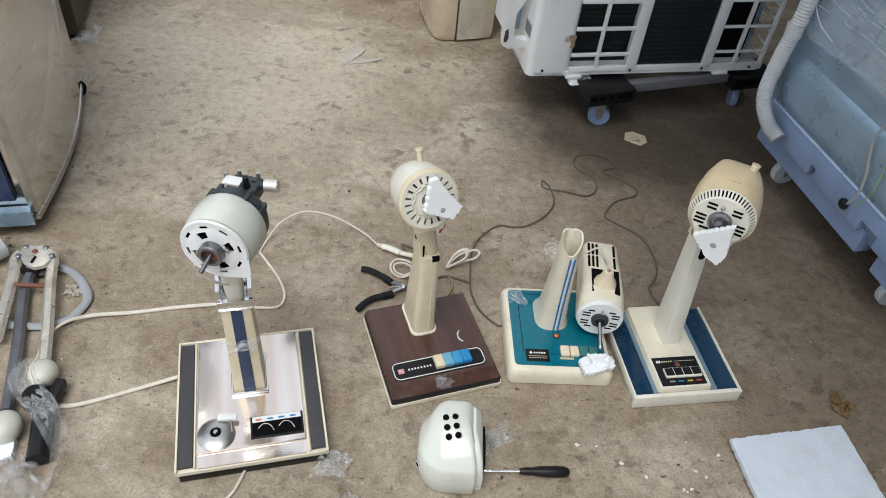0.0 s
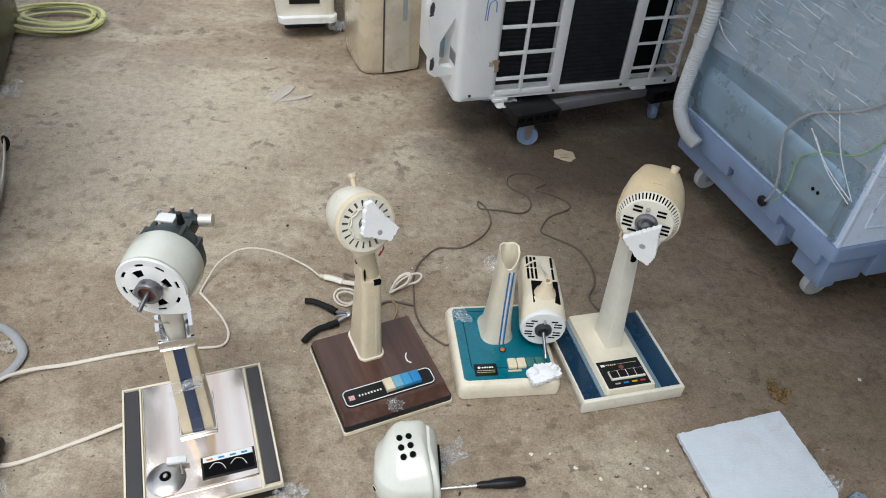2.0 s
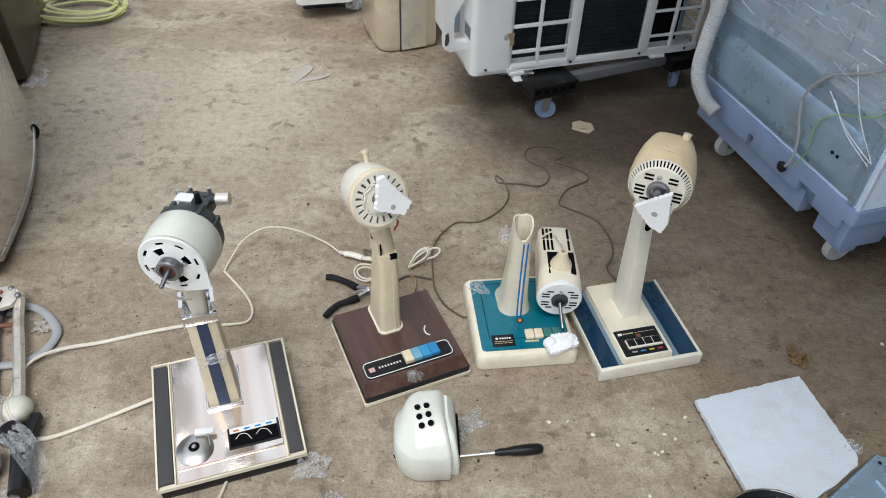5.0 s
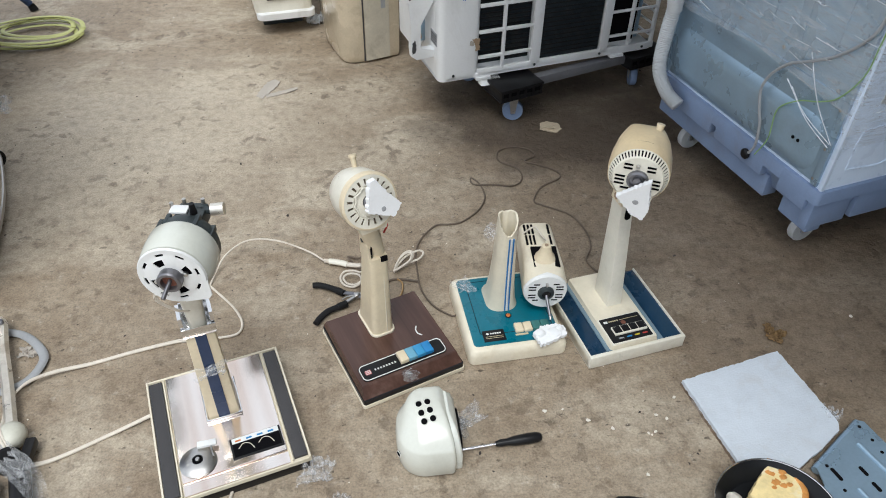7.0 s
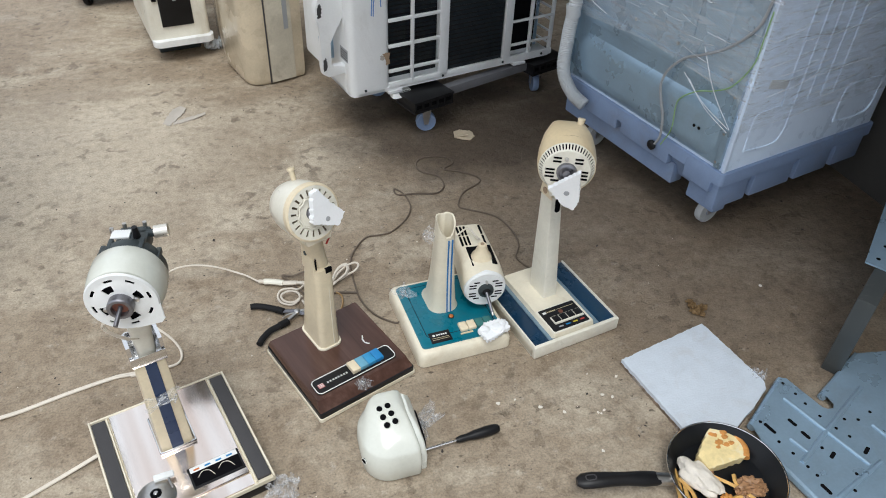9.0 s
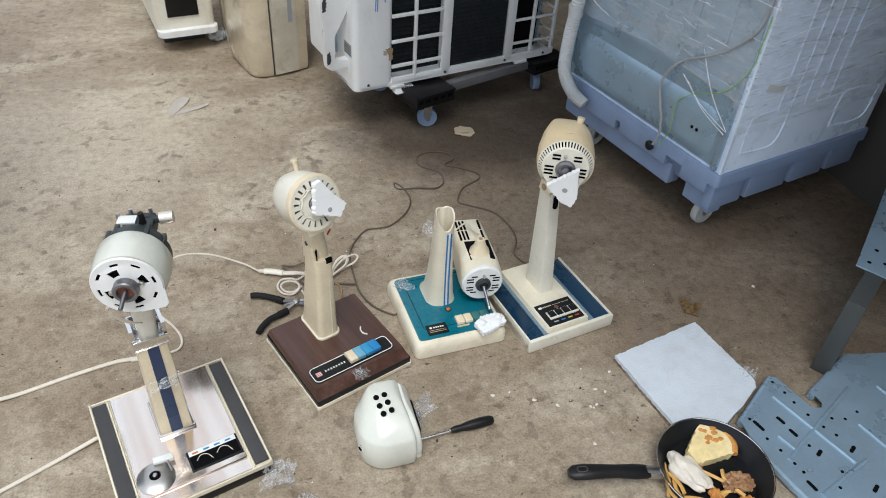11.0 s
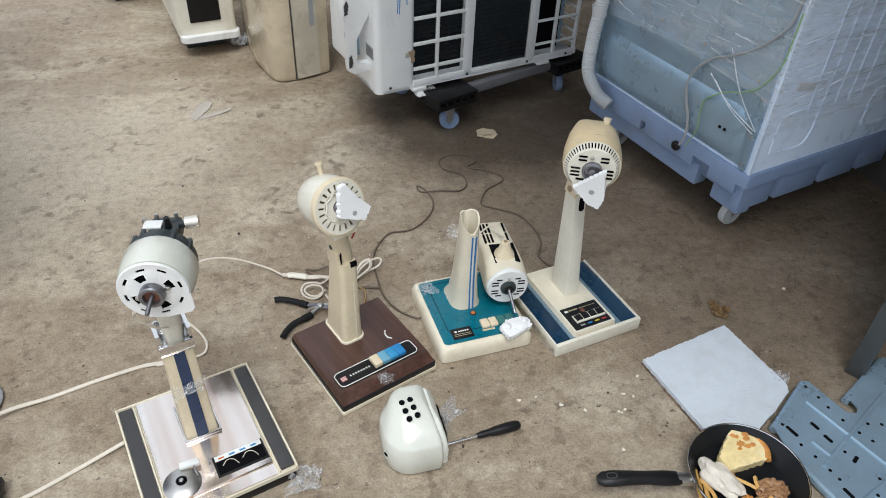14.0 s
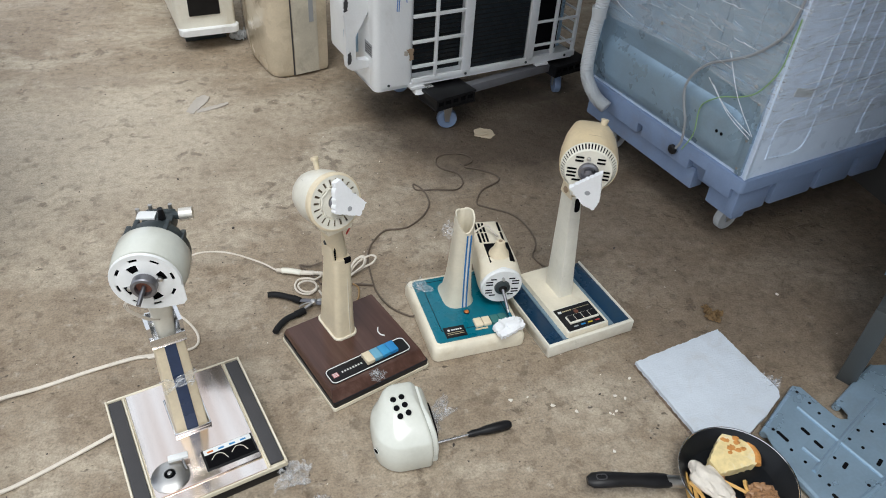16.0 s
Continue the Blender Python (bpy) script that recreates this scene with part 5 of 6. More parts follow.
# ---- wrapped appliances further back ----
def back_row():
    b = thing("wrapped_appliance", "yellowed beige appliance in aged plastic wrap, standing on the floor", "appliance", pose(0, 0, 0))
    left, near, mid, right = (-0.125, 2.600), (-0.062, 2.392), (0.014, 2.412), (0.146, 2.458)
    p0, p1 = Vector(near).lerp(Vector(left), 0.30), Vector(near).lerp(Vector(mid), 0.75)
    arc = [tuple(p0 * (1 - k) ** 2 + Vector(near) * 2 * k * (1 - k) + p1 * k * k) for k in (0, 0.2, 0.4, 0.6, 0.8, 1.0)]
    out = [left] + arc + [mid, right, (right[0] + 0.02, right[1] + 0.30), (left[0] - 0.02, right[1] + 0.42)]
    cx, cy = (left[0] + right[0]) / 2, (near[1] + right[1] + 0.30) / 2
    sec = lambda s, z: [(cx + (x - cx) * s, cy + (y - cy) * s, z) for x, y in out]
    body = loft([sec(0.93, 0.002), sec(0.965, 0.006), sec(0.99, 0.018), sec(1.0, 0.036), sec(1.0, 0.78), sec(0.97, 0.80)])
    part("casing", body, BEIGE_WRAP, b, "yellowed casing")
    along = (Vector(right) - Vector(mid)).normalized()
    side = Vector((along.y, -along.x))
    at = lambda d, o: tuple(Vector(mid) + along * d + side * o)
    span = (Vector(right) - Vector(mid)).length
    strip = lambda d0, d1, o, z0, z1: loft([[(*at(d0, -0.004), z), (*at(d1, -0.004), z), (*at(d1, o), z), (*at(d0, o), z)] for z in (z0, z1)])
    part("front_panel", strip(0.006, span * 0.72, 0.003, 0.010, 0.79), BEIGE_PALE, b, "paler front panel")
    part("seam", strip(-0.001, 0.004, 0.0022, 0.010, 0.79), STRIP_GREY, b)
    part("tape_strip", strip(span * 0.50, span * 0.62, 0.0045, 0.20, 0.60), CORD_GREY, b, "grey tape strip")

    a = thing("portable_appliance", "white appliance with a black front panel, propped above the floor", "appliance", pose(-0.385, 2.690, 0.085, 0, 0, 10))
    part("casing", prism(rounded(0.22, 0.42, 0.02, (0.11, 0.21), 4), 0, 0.62, 0.01), IVORY, a, "white plastic casing")
    part("front_panel", box(0.115, 0.006, 0.50, (0.105, -0.002, 0.30), 0.003), BLACK, a, "black glossy front panel")
    part("side_slot", box(0.018, 0.008, 0.30, (0.035, -0.003, 0.30), 0.002), VOID, a)
    part("print_bar", box(0.012, 0.002, 0.060, (0.105, -0.0055, 0.175), 0.0005), CORD_GREY, a)
    part("bottom_lip", prism(rounded(0.225, 0.07, 0.03, (0.115, 0.010), 5), -0.020, 0.004, 0.006), WHITE, a, "rounded white bottom lip")
    part("stand", box(0.16, 0.30, 0.068, (0.11, 0.24, -0.052), 0.004), DARK_GREY, a, "dark support block")

    c = thing("wrapped_appliance", "white film-wrapped appliance on black casters", "appliance", pose(-0.71, 3.30, 0, 0, 0, 8))
    part("casing", prism(rounded(0.36, 0.40, 0.02, (0.18, 0.20), 3), 0.09, 0.80, 0.01), WHITE, c, "white wrapped casing")
    part("frame", box(0.34, 0.38, 0.020, (0.18, 0.20, 0.080), 0.003), BLACK, c)
    for x, y in ((0.05, 0.05), (0.31, 0.05), (0.05, 0.35), (0.31, 0.35)):
        caster(c, (x, y, 0), 0.030, 60, RUBBER, 0.072)
    rag = thing("rag", "small grey-blue crumpled rag on the floor", "rag", pose(-0.160, 2.79, 0.0, 0, 0, 20))
    part("cloth", crumpled((0.07, 0.05, 0.10), 44, 10), HOSE_GREY, rag)


# ---- steel-fronted machine and the box behind it ----
def left_machine():
    m = thing("wrapped_cabinet", "stainless-fronted cabinet wrapped in clear film, low on casters", "cabinet", pose(0, 0, 0))
    near, far = Vector((-0.958, 1.290)), Vector((-1.098, 1.900))
    pts = []
    for i in range(9):
        t = i / 8
        q = near.lerp(far, t)
        nrm = Vector((0.975, 0.22))
        q = q + nrm * 0.030 * math.sin(math.pi * t)
        pts.append((q.x, q.y))
    outline = pts + [(-1.75, 1.78), (-1.60, 1.14)]
    part("shell", prism(outline, 0.045, 1.15, 0.004), MIRROR_STEEL, m, "smoky reflective stainless side")
    part("bottom_trim", prism([(x + 0.003, y - 0.002) for x, y in outline], 0.030, 0.045, 0.002), STEEL, m, "bright bottom trim")
    part("front_panel", loft([[(x, y, z) for x, y in ((-1.580, 1.139), (-0.985, 1.278), (-0.985, 1.268), (-1.580, 1.129))] for z in (0.10, 1.10)]), INK_BLUE, m, "dark front panel")
    part("front_sill", loft([[(x, y, z) for x, y in ((-1.600, 1.135), (-0.965, 1.284), (-0.955, 1.262), (-1.595, 1.112))] for z in (0.034, 0.075)]), GALV, m, "galvanised front sill")
    part("corner_trim", loft([[(x, y, z) for x, y in ((-0.966, 1.278), (-0.954, 1.281), (-0.952, 1.292), (-0.964, 1.290))] for z in (0.06, 1.15)]), STEEL, m)
    fb = bmesh.new()
    bmesh.ops.create_grid(fb, x_segments=30, y_segments=24, size=0.5)
    for v in fb.verts:
        u, q = v.co.x + 0.5, v.co.y + 0.5
        i = min(7, int(u * 8))
        t = u * 8 - i
        x, y = pts[i][0] * (1 - t) + pts[i + 1][0] * t, pts[i][1] * (1 - t) + pts[i + 1][1] * t
        n1 = noise.noise(Vector((u * 7, q * 4, 9.0)))
        low = 0.10 + 0.32 * u
        v.co = Vector((x + 0.006 + 0.010 * max(0, n1), y, low + q * (1.15 - low)))
    part("stretch_film", fb, CLEAR_WRAP, m, "clear stretch film")
    part("film_fold", cord([(-1.085, 1.86, 0.36), (-1.045, 1.76, 0.28), (-1.015, 1.64, 0.12)], 0.006, 6, 8, flat=0.3), CLEAR_BAG, m)
    for x, y in ((-1.00, 1.32), (-1.10, 1.86), (-1.50, 1.20), (-1.62, 1.74)):
        part("wheel", lathe([(0.016, -0.012), (0.026, -0.012), (0.028, -0.008), (0.028, 0.008), (0.026, 0.012), (0.016, 0.012)], 24, pose(x, y, 0.028, 90, 0, 60)), RUBBER, m, "small black wheel")
    b = thing("cabinet", "dark olive cabinet with a satin side", "cabinet", pose(-1.215, 2.18, 0, 0, 0, 14))
    part("shell", prism(rounded(0.60, 0.60, 0.01, (-0.30, 0.30), 2), 0.03, 1.05, 0.004), OLIVE, b, "dark olive satin panels")
    part("plinth", box(0.56, 0.56, 0.032, (-0.30, 0.30, 0.016), 0.002), BLACK, b)


# ---- bolt cutter and the clutter by it ----
def left_clutter():
    c = thing("bolt_cutter", "worn plated bolt cutter with milky grips lying on the floor", "bolt cutter", pose(0, 0, 0))
    heart = [(-0.941, 1.158), (-0.944, 1.176), (-0.937, 1.183), (-0.924, 1.182), (-0.916, 1.179), (-0.91, 1.184), (-0.898, 1.188), (-0.884, 1.178), (-0.873, 1.16), (-0.868, 1.141), (-0.873, 1.125), (-0.891, 1.116), (-0.913, 1.122), (-0.931, 1.139)]
    part("head_plate", prism(heart, 0.036, 0.046, 0.002), ARM_STEEL, c, "heart-shaped plated pivot plate")
    part("lower_plate", prism([(x + 0.002, y + 0.003) for x, y in heart], 0.014, 0.022, 0.002), DULL, c)
    for i, (x, y) in enumerate([(-0.91, 1.164), (-0.936, 1.176), (-0.892, 1.179), (-0.939, 1.146), (-0.869, 1.156)]):
        part("pivot_bolt", lathe([(0.0065, 0.040), (0.0065, 0.048), (0.004, 0.050)], 12, pose(x, y, 0)), DULL if i else RUST, c)
    part("slot", prism(rounded(0.007, 0.022, 0.003, n=3), 0.0455, 0.0466, 0, pose(-0.902, 1.138, 0)), VOID, c)
    part("jaw", box(0.040, 0.030, 0.018, (-0.909, 1.132, 0.024), 0.004), BLACK, c, "dark jaw below the plate")
    for run in ([(-0.887, 1.176, 0.034), (-0.871, 1.158, 0.033), (-0.859, 1.12, 0.031), (-0.845, 1.077, 0.029), (-0.808, 0.978, 0.026), (-0.776, 0.885, 0.022)], [(-0.947, 1.166, 0.034), (-0.951, 1.149, 0.033), (-0.94, 1.117, 0.031), (-0.928, 1.074, 0.029), (-0.909, 0.997, 0.026), (-0.892, 0.926, 0.022)]):
        part("arm", cord(run, 0.0125, 6, 6, flat=0.75), ARM_STEEL, c, "pale plated arm")
    part("inner_arm", cord([(-0.91, 1.132, 0.02), (-0.907, 1.1, 0.018), (-0.898, 1.057, 0.016), (-0.853, 0.935, 0.016), (-0.799, 0.769, 0.016)], 0.0125, 6, 6, flat=0.7), DULL, c, "dark worn inner arm")
    part("tie_bolt", rod((-0.923, 1.074, 0.030), (-0.853, 1.078, 0.030), 0.005), RUST, c, "rusty threaded tie bolt")
    part("grip", merge(lump((0.056, 0.062, 0.048), 2, 0.05), pose(-0.764, 0.854, 0.0, 0, 0, 15), None), GRIP_WHITE, c, "milky plastic grip")
    part("grip", merge(lump((0.060, 0.068, 0.050), 3, 0.05), pose(-0.78, 0.729, 0.0, 0, 0, 15), None), GRIP_WHITE, c, "milky plastic grip")
    t = thing("ratchet_tool", "dark ratchet tool with a moulded rubber handle", "hand tool", pose(0, 0, 0))
    part("handle", cord([(-0.740, 0.800, 0.020), (-0.722, 0.755, 0.022), (-0.706, 0.705, 0.022), (-0.697, 0.670, 0.020)], 0.020, 12, 6), BLACK, t, "black rubber handle")
    part("head", merge(lathe([(0.024, 0), (0.026, 0.008), (0.026, 0.030), (0.020, 0.036)], 20), pose(-0.765, 0.805, 0.004, 20, 30, 0), None), RUBBER, t)
    part("trigger", box(0.020, 0.050, 0.020, (-0.722, 0.815, 0.024), 0.004, pose(0, 0, 0, 0, 0, 0)), BLACK, t)
    g = thing("clear_bag", "long gathered clear plastic bag trailing over the tool", "plastic bag", pose(0, 0, 0))
    line = glide([(-0.802, 0.884, 0.03), (-0.803, 0.853, 0.035), (-0.787, 0.821, 0.035), (-0.727, 0.77, 0.045), (-0.679, 0.716, 0.045), (-0.663, 0.679, 0.035), (-0.669, 0.636, 0.012)], 7)
    fb = bmesh.new()
    rows = []
    for i, q in enumerate(line):
        u = i / (len(line) - 1)
        half = 0.008 + 0.017 * math.sin(math.pi * min(1.0, u * 1.15)) ** 0.8
        d = (line[min(i + 1, len(line) - 1)] - line[max(i - 1, 0)]).normalized()
        side = Vector((-d.y, d.x, 0))
        rows.append([fb.verts.new(q + side * half * (k / 5 - 1) + Vector((0, 0, 0.010 * noise.noise(Vector((i * 0.35, k * 0.8, 2.0))) + 0.006 * noise.noise(Vector((i * 0.9, k * 2.0, 7.0)))))) for k in range(11)])
    for p, q in zip(rows, rows[1:]):
        for k in range(10):
            fb.faces.new((p[k], p[k + 1], q[k + 1], q[k]))
    part("film", fb, CLEAR_BAG, g)
    g = thing("clear_bag", "milky plastic bag bunched up on the floor", "plastic bag", pose(-0.735, 0.628, 0.0, 0, 0, 20))
    part("film", crumpled((0.11, 0.10, 0.07), 52, 16), CLEAR_BAG, g)
    s = thing("polystyrene_piece", "broken piece of white polystyrene on the floor", "packing foam", pose(-0.785, 0.690, 0.0, 0, 0, 30))
    part("block", jagged([(-0.035, -0.028), (0.025, -0.030), (0.036, 0.010), (0.004, 0.034), (-0.034, 0.026)], 0.016, 61), POLY, s)
    k = thing("flat_cable", "flat grey cable looped on the floor", "cable", pose(0, 0, 0))
    part("cable", cord([(-0.872, 1.160, 0.008), (-0.830, 1.145, 0.008), (-0.790, 1.110, 0.008), (-0.765, 1.065, 0.008), (-0.780, 1.012, 0.008), (-0.820, 0.986, 0.008), (-0.880, 0.980, 0.008), (-0.96, 0.985, 0.008)], 0.010, 10, 8, flat=0.55), CORD_GREY, k)
    r = thing("paper_scrap", "crumpled greyish paper scrap on the floor", "paper scrap", pose(-0.805, 1.095, 0))
    part("scrap", crumpled((0.034, 0.026, 0.026), 63, 8), CARD, r)
    cup = thing("grey_cup", "pale grey plastic cup lying on its side", "cup", pose(-1.03, 1.15, 0.036, 0, 90, 60))
    part("wall", lathe([(0.030, -0.040), (0.036, 0.045), (0.034, 0.045), (0.028, -0.036)], 28), HOSE_GREY, cup)


# ---- cords ----
def cords():
    z = 0.0035
    a = thing("power_cord", "off-white twin power cord looping from the copper-toned fan base", "power cord", pose(0, 0, 0))
    run = [(-0.430, 1.086, z), (-0.460, 1.087, z), (-0.491, 1.085, z), (-0.575, 1.066, z), (-0.664, 1.041, z), (-0.730, 1.020, 0.012), (-0.777, 0.989, 0.020), (-0.803, 0.950, 0.012), (-0.800, 0.900, 0.012), (-0.778, 0.842, 0.045), (-0.745, 0.800, 0.012), (-0.715, 0.794, z), (-0.670, 0.805, z), (-0.585, 0.846, z), (-0.505, 0.880, 0.012)]
    off = Vector((0.0025, 0.0048, 0))
    cb = cord(run, 0.0028)
    cord([tuple(Vector(p) + off) for p in run], 0.0028, bm=cb)
    part("cable", cb, CORD_WHITE, a, "off-white twin cable")
    b = thing("power_cord", "thin off-white cord running over the floor to a plug", "power cord", pose(0, 0, 0))
    part("cable", cord([(-0.430, 1.265, z), (-0.410, 1.240, z), (-0.365, 1.180, z), (-0.343, 1.130, z), (-0.352, 1.095, z), (-0.404, 1.087, z), (-0.450, 1.083, z)], 0.0030), CORD_WHITE, b)
    part("cable", cord([(-0.430, 1.265, z), (-0.418, 1.305, 0.012), (-0.392, 1.350, 0.030), (-0.340, 1.385, 0.040), (-0.267, 1.376, 0.040), (-0.19, 1.355, 0.014), (-0.15, 1.316, 0.012)], 0.0022), CORD_WHITE, b)
    plug = part("plug", cord([(-0.138, 1.31, 0.013), (-0.128, 1.309, 0.013), (-0.105, 1.3, 0.013), (-0.092, 1.293, 0.013)], 0.0085, 10, 4, flat=0.8), IVORY, b, "off-white moulded plug")
    part("strain_relief", cord([(-0.15, 1.316, 0.012), (-0.142, 1.314, 0.012), (-0.136, 1.311, 0.012)], 0.0048, 10, 5, wave=0.25), CORD_WHITE, plug)
    part("socket", cord([(-0.094, 1.295, 0.012), (-0.078, 1.291, 0.012), (-0.06, 1.287, 0.012)], 0.0068, 10, 4, flat=0.8), CORD_WHITE, b, "dusty moulded socket")
    part("tail_relief", cord([(-0.061, 1.29, 0.01), (-0.045, 1.285, 0.01), (-0.034, 1.281, 0.01)], 0.0045, 10, 5, wave=0.25), CORD_WHITE, b)
    c = thing("cable_coil", "bundle of coiled off-white cord behind the fan column", "power cord", pose(0, 0, 0))
    for run in ([(-0.033, 1.289, 0.006), (-0.058, 1.262, 0.012), (-0.076, 1.267, 0.014), (-0.1, 1.269, 0.012), (-0.111, 1.251, 0.008), (-0.103, 1.229, 0.005), (-0.08, 1.217, 0.006), (-0.061, 1.227, 0.012), (-0.063, 1.244, 0.018), (-0.085, 1.254, 0.018), (-0.103, 1.247, 0.014), (-0.096, 1.231, 0.008), (-0.076, 1.223, 0.008), (-0.054, 1.235, 0.012)],
                [(-0.055, 1.226, 0.006), (-0.051, 1.212, 0.006), (-0.045, 1.197, 0.006)],
                [(0.023, 1.259, 0.008), (0.035, 1.289, 0.012), (0.052, 1.312, 0.018), (0.072, 1.319, 0.02), (0.075, 1.299, 0.018), (0.058, 1.278, 0.012), (0.034, 1.27, 0.008), (0.024, 1.266, 0.008)],
                [(0.024, 1.265, 0.006), (0.043, 1.289, 0.014), (0.066, 1.304, 0.022), (0.092, 1.314, 0.024), (0.103, 1.306, 0.022), (0.091, 1.29, 0.018), (0.069, 1.285, 0.012), (0.039, 1.272, 0.008), (0.023, 1.26, 0.006)],
                [(0.027, 1.268, 0.012), (0.041, 1.293, 0.02), (0.061, 1.307, 0.026), (0.072, 1.298, 0.028), (0.065, 1.279, 0.024), (0.047, 1.27, 0.016), (0.027, 1.257, 0.012)]):
        part("loop", cord(run, 0.0027, 7, 6), CORD_WHITE, c)
    w = thing("brown_lead", "short dusty lead crossing the coiled cord", "wire", pose(0, 0, 0))
    part("lead", cord([(-0.034, 1.327, 0.01), (-0.064, 1.321, 0.008), (-0.09, 1.331, 0.006), (-0.072, 1.296, 0.008), (-0.047, 1.243, 0.01)], 0.0024, 7, 6), CORD_BROWN, w)
    part("brass_hook", cord([(0.029, 1.218, 0.02), (0.039, 1.202, 0.02), (0.038, 1.184, 0.014), (0.031, 1.17, 0.008), (0.023, 1.165, 0.006)], 0.0026, 7, 6), COPPER_PIPE, w, "tarnished brass hook")
    d = thing("power_cord", "dusty brown cord snaking over the floor", "power cord", pose(0, 0, 0))
    part("cable", cord([(-0.02, 1.20, 0.01), (0.02, 1.235, z), (0.082, 1.221, z)], 0.003), CORD_BROWN, d)
    part("cable", cord([(0.160, 1.090, 0.01), (0.145, 1.095, z), (0.107, 1.133, z), (0.085, 1.190, z), (0.082, 1.250, z), (0.086, 1.330, z), (0.107, 1.385, z), (0.151, 1.434, z), (0.190, 1.436, z), (0.226, 1.443, z), (0.280, 1.490, z), (0.308, 1.547, z), (0.304, 1.610, z), (0.284, 1.644, z), (0.286, 1.612, z), (0.344, 1.601, 0.006), (0.400, 1.592, z), (0.432, 1.620, z), (0.432, 1.677, z), (0.385, 1.720, z), (0.388, 1.770, z), (0.428, 1.794, z), (0.485, 1.780, z), (0.499, 1.740, z), (0.462, 1.712, z), (0.500, 1.690, z), (0.545, 1.650, z), (0.545, 1.615, z), (0.480, 1.575, z), (0.445, 1.515, z), (0.465, 1.490, z), (0.530, 1.440, z), (0.553, 1.365, z), (0.548, 1.300, z), (0.522, 1.252, z), (0.530, 1.216, z), (0.540, 1.17, 0.02)], 0.0024, 7, 6), CORD_BROWN, d)
    e = thing("strap_coil", "loose coil of flat yellow-green strapping on the floor", "strap", pose(-1.235, 2.76, 0.006))
    cb = bmesh.new()
    for k in range(5):
        rnd = random.Random(70 + k)
        r, dx, dy = rnd.uniform(0.10, 0.16), rnd.uniform(-0.05, 0.05), rnd.uniform(-0.03, 0.03)
        cord([(dx + 1.25 * r * math.cos(2 * math.pi * i / 12), dy + 0.8 * r * math.sin(2 * math.pi * i / 12), 0.004 + 0.007 * k + 0.004 * math.sin(i)) for i in range(13)], 0.0085, 7, 4, bm=cb, flat=0.3)
    part("coil", cb, HOSE_YELLOW, e)
    h = thing("power_cord", "end of the fan's cord under its base edge", "power cord", pose(0, 0, 0))
    part("cable", cord([(-0.330, 0.690, 0.006), (-0.335, 0.670, z), (-0.345, 0.640, z), (-0.375, 0.600, z)], 0.003), CORD_WHITE, h)


# ---- tools and parts on the floor ----
COWL_PALE = material("pale_green_white_plastic", (0.74, 0.76, 0.70), 0.3, var=0.05, dirt=(0.5, 0.48, 0.40), dirt_amount=0.3)


def d_shape(x0, x1, y0, y1, rl, rr, n=8):
    """A plan outline, well rounded at its low-x end and crisp at its high-x end."""
    out = []
    for k, (cx, cy, r) in enumerate(((x1 - rr, y1 - rr, rr), (x0 + rl, y1 - rl, rl), (x0 + rl, y0 + rl, rl), (x1 - rr, y0 + rr, rr))):
        for i in range(n + 1):
            a = radians(90 * k + 90 * i / n)
            out.append((cx + r * math.cos(a), cy + r * math.sin(a)))
    return out


def cowl():
    c = thing("motor_cowl", "loose grey-white plastic motor cowl with round vent holes", "fan part", pose(0, 0, 0))
    rows = [(-0.008, 0.092, 0.678, 0.806, 0.048, 0.0), (-0.013, 0.094, 0.671, 0.806, 0.052, 0.012), (-0.016, 0.094, 0.668, 0.806, 0.054, 0.050), (-0.014, 0.092, 0.672, 0.806, 0.053, 0.078),
            (-0.011, 0.091, 0.676, 0.806, 0.052, 0.085), (0.000, 0.086, 0.706, 0.805, 0.046, 0.1005), (0.010, 0.078, 0.736, 0.803, 0.032, 0.1155), (0.020, 0.070, 0.757, 0.798, 0.020, 0.121), (0.031, 0.060, 0.768, 0.790, 0.010, 0.1225)]
    part("shell", loft(stack([(d_shape(x0, x1, y0, y1, rl, 0.007), z) for x0, x1, y0, y1, rl, z in rows])), WHITE_GREY, c, "glossy grey-white dome")
    lip = [(0.05, 0.110, 0.688, 0.803, 0.0), (0.05, 0.108, 0.682, 0.803, 0.045), (0.05, 0.104, 0.690, 0.803, 0.076), (0.05, 0.098, 0.712, 0.802, 0.094), (0.05, 0.088, 0.745, 0.798, 0.106)]
    part("flange", loft(stack([(d_shape(x0, x1, y0, y1, 0.012, 0.006), z) for x0, x1, y0, y1, z in lip])), COWL_PALE, c, "stepped mouth flange")
    # the shell is solid: a black plate draws the shade of its mouth
    part("mouth", loft([[(x, y, z) for y, z in rounded(0.090, 0.064, 0.02, (0.746, 0.036), 4)] for x in (0.104, 0.1095)]), VOID, c, "black plate for the shade in the open mouth")
    for x, y, z, n in VENTS:
        turn = Vector(n).to_track_quat("Z", "Y").to_matrix().to_4x4()
        hole = part("vent_hole", lathe([(0.0058, -0.004), (0.0058, 0.0009)], 18, Matrix.Translation((x, y, z)) @ turn), VOID, c)
        part("vent_rim", lathe([(0.0058, 0.0), (0.0062, 0.0012), (0.0070, 0.0002)], 18, Matrix.Translation((x, y, z)) @ turn, cap=False), COWL_PALE, hole)


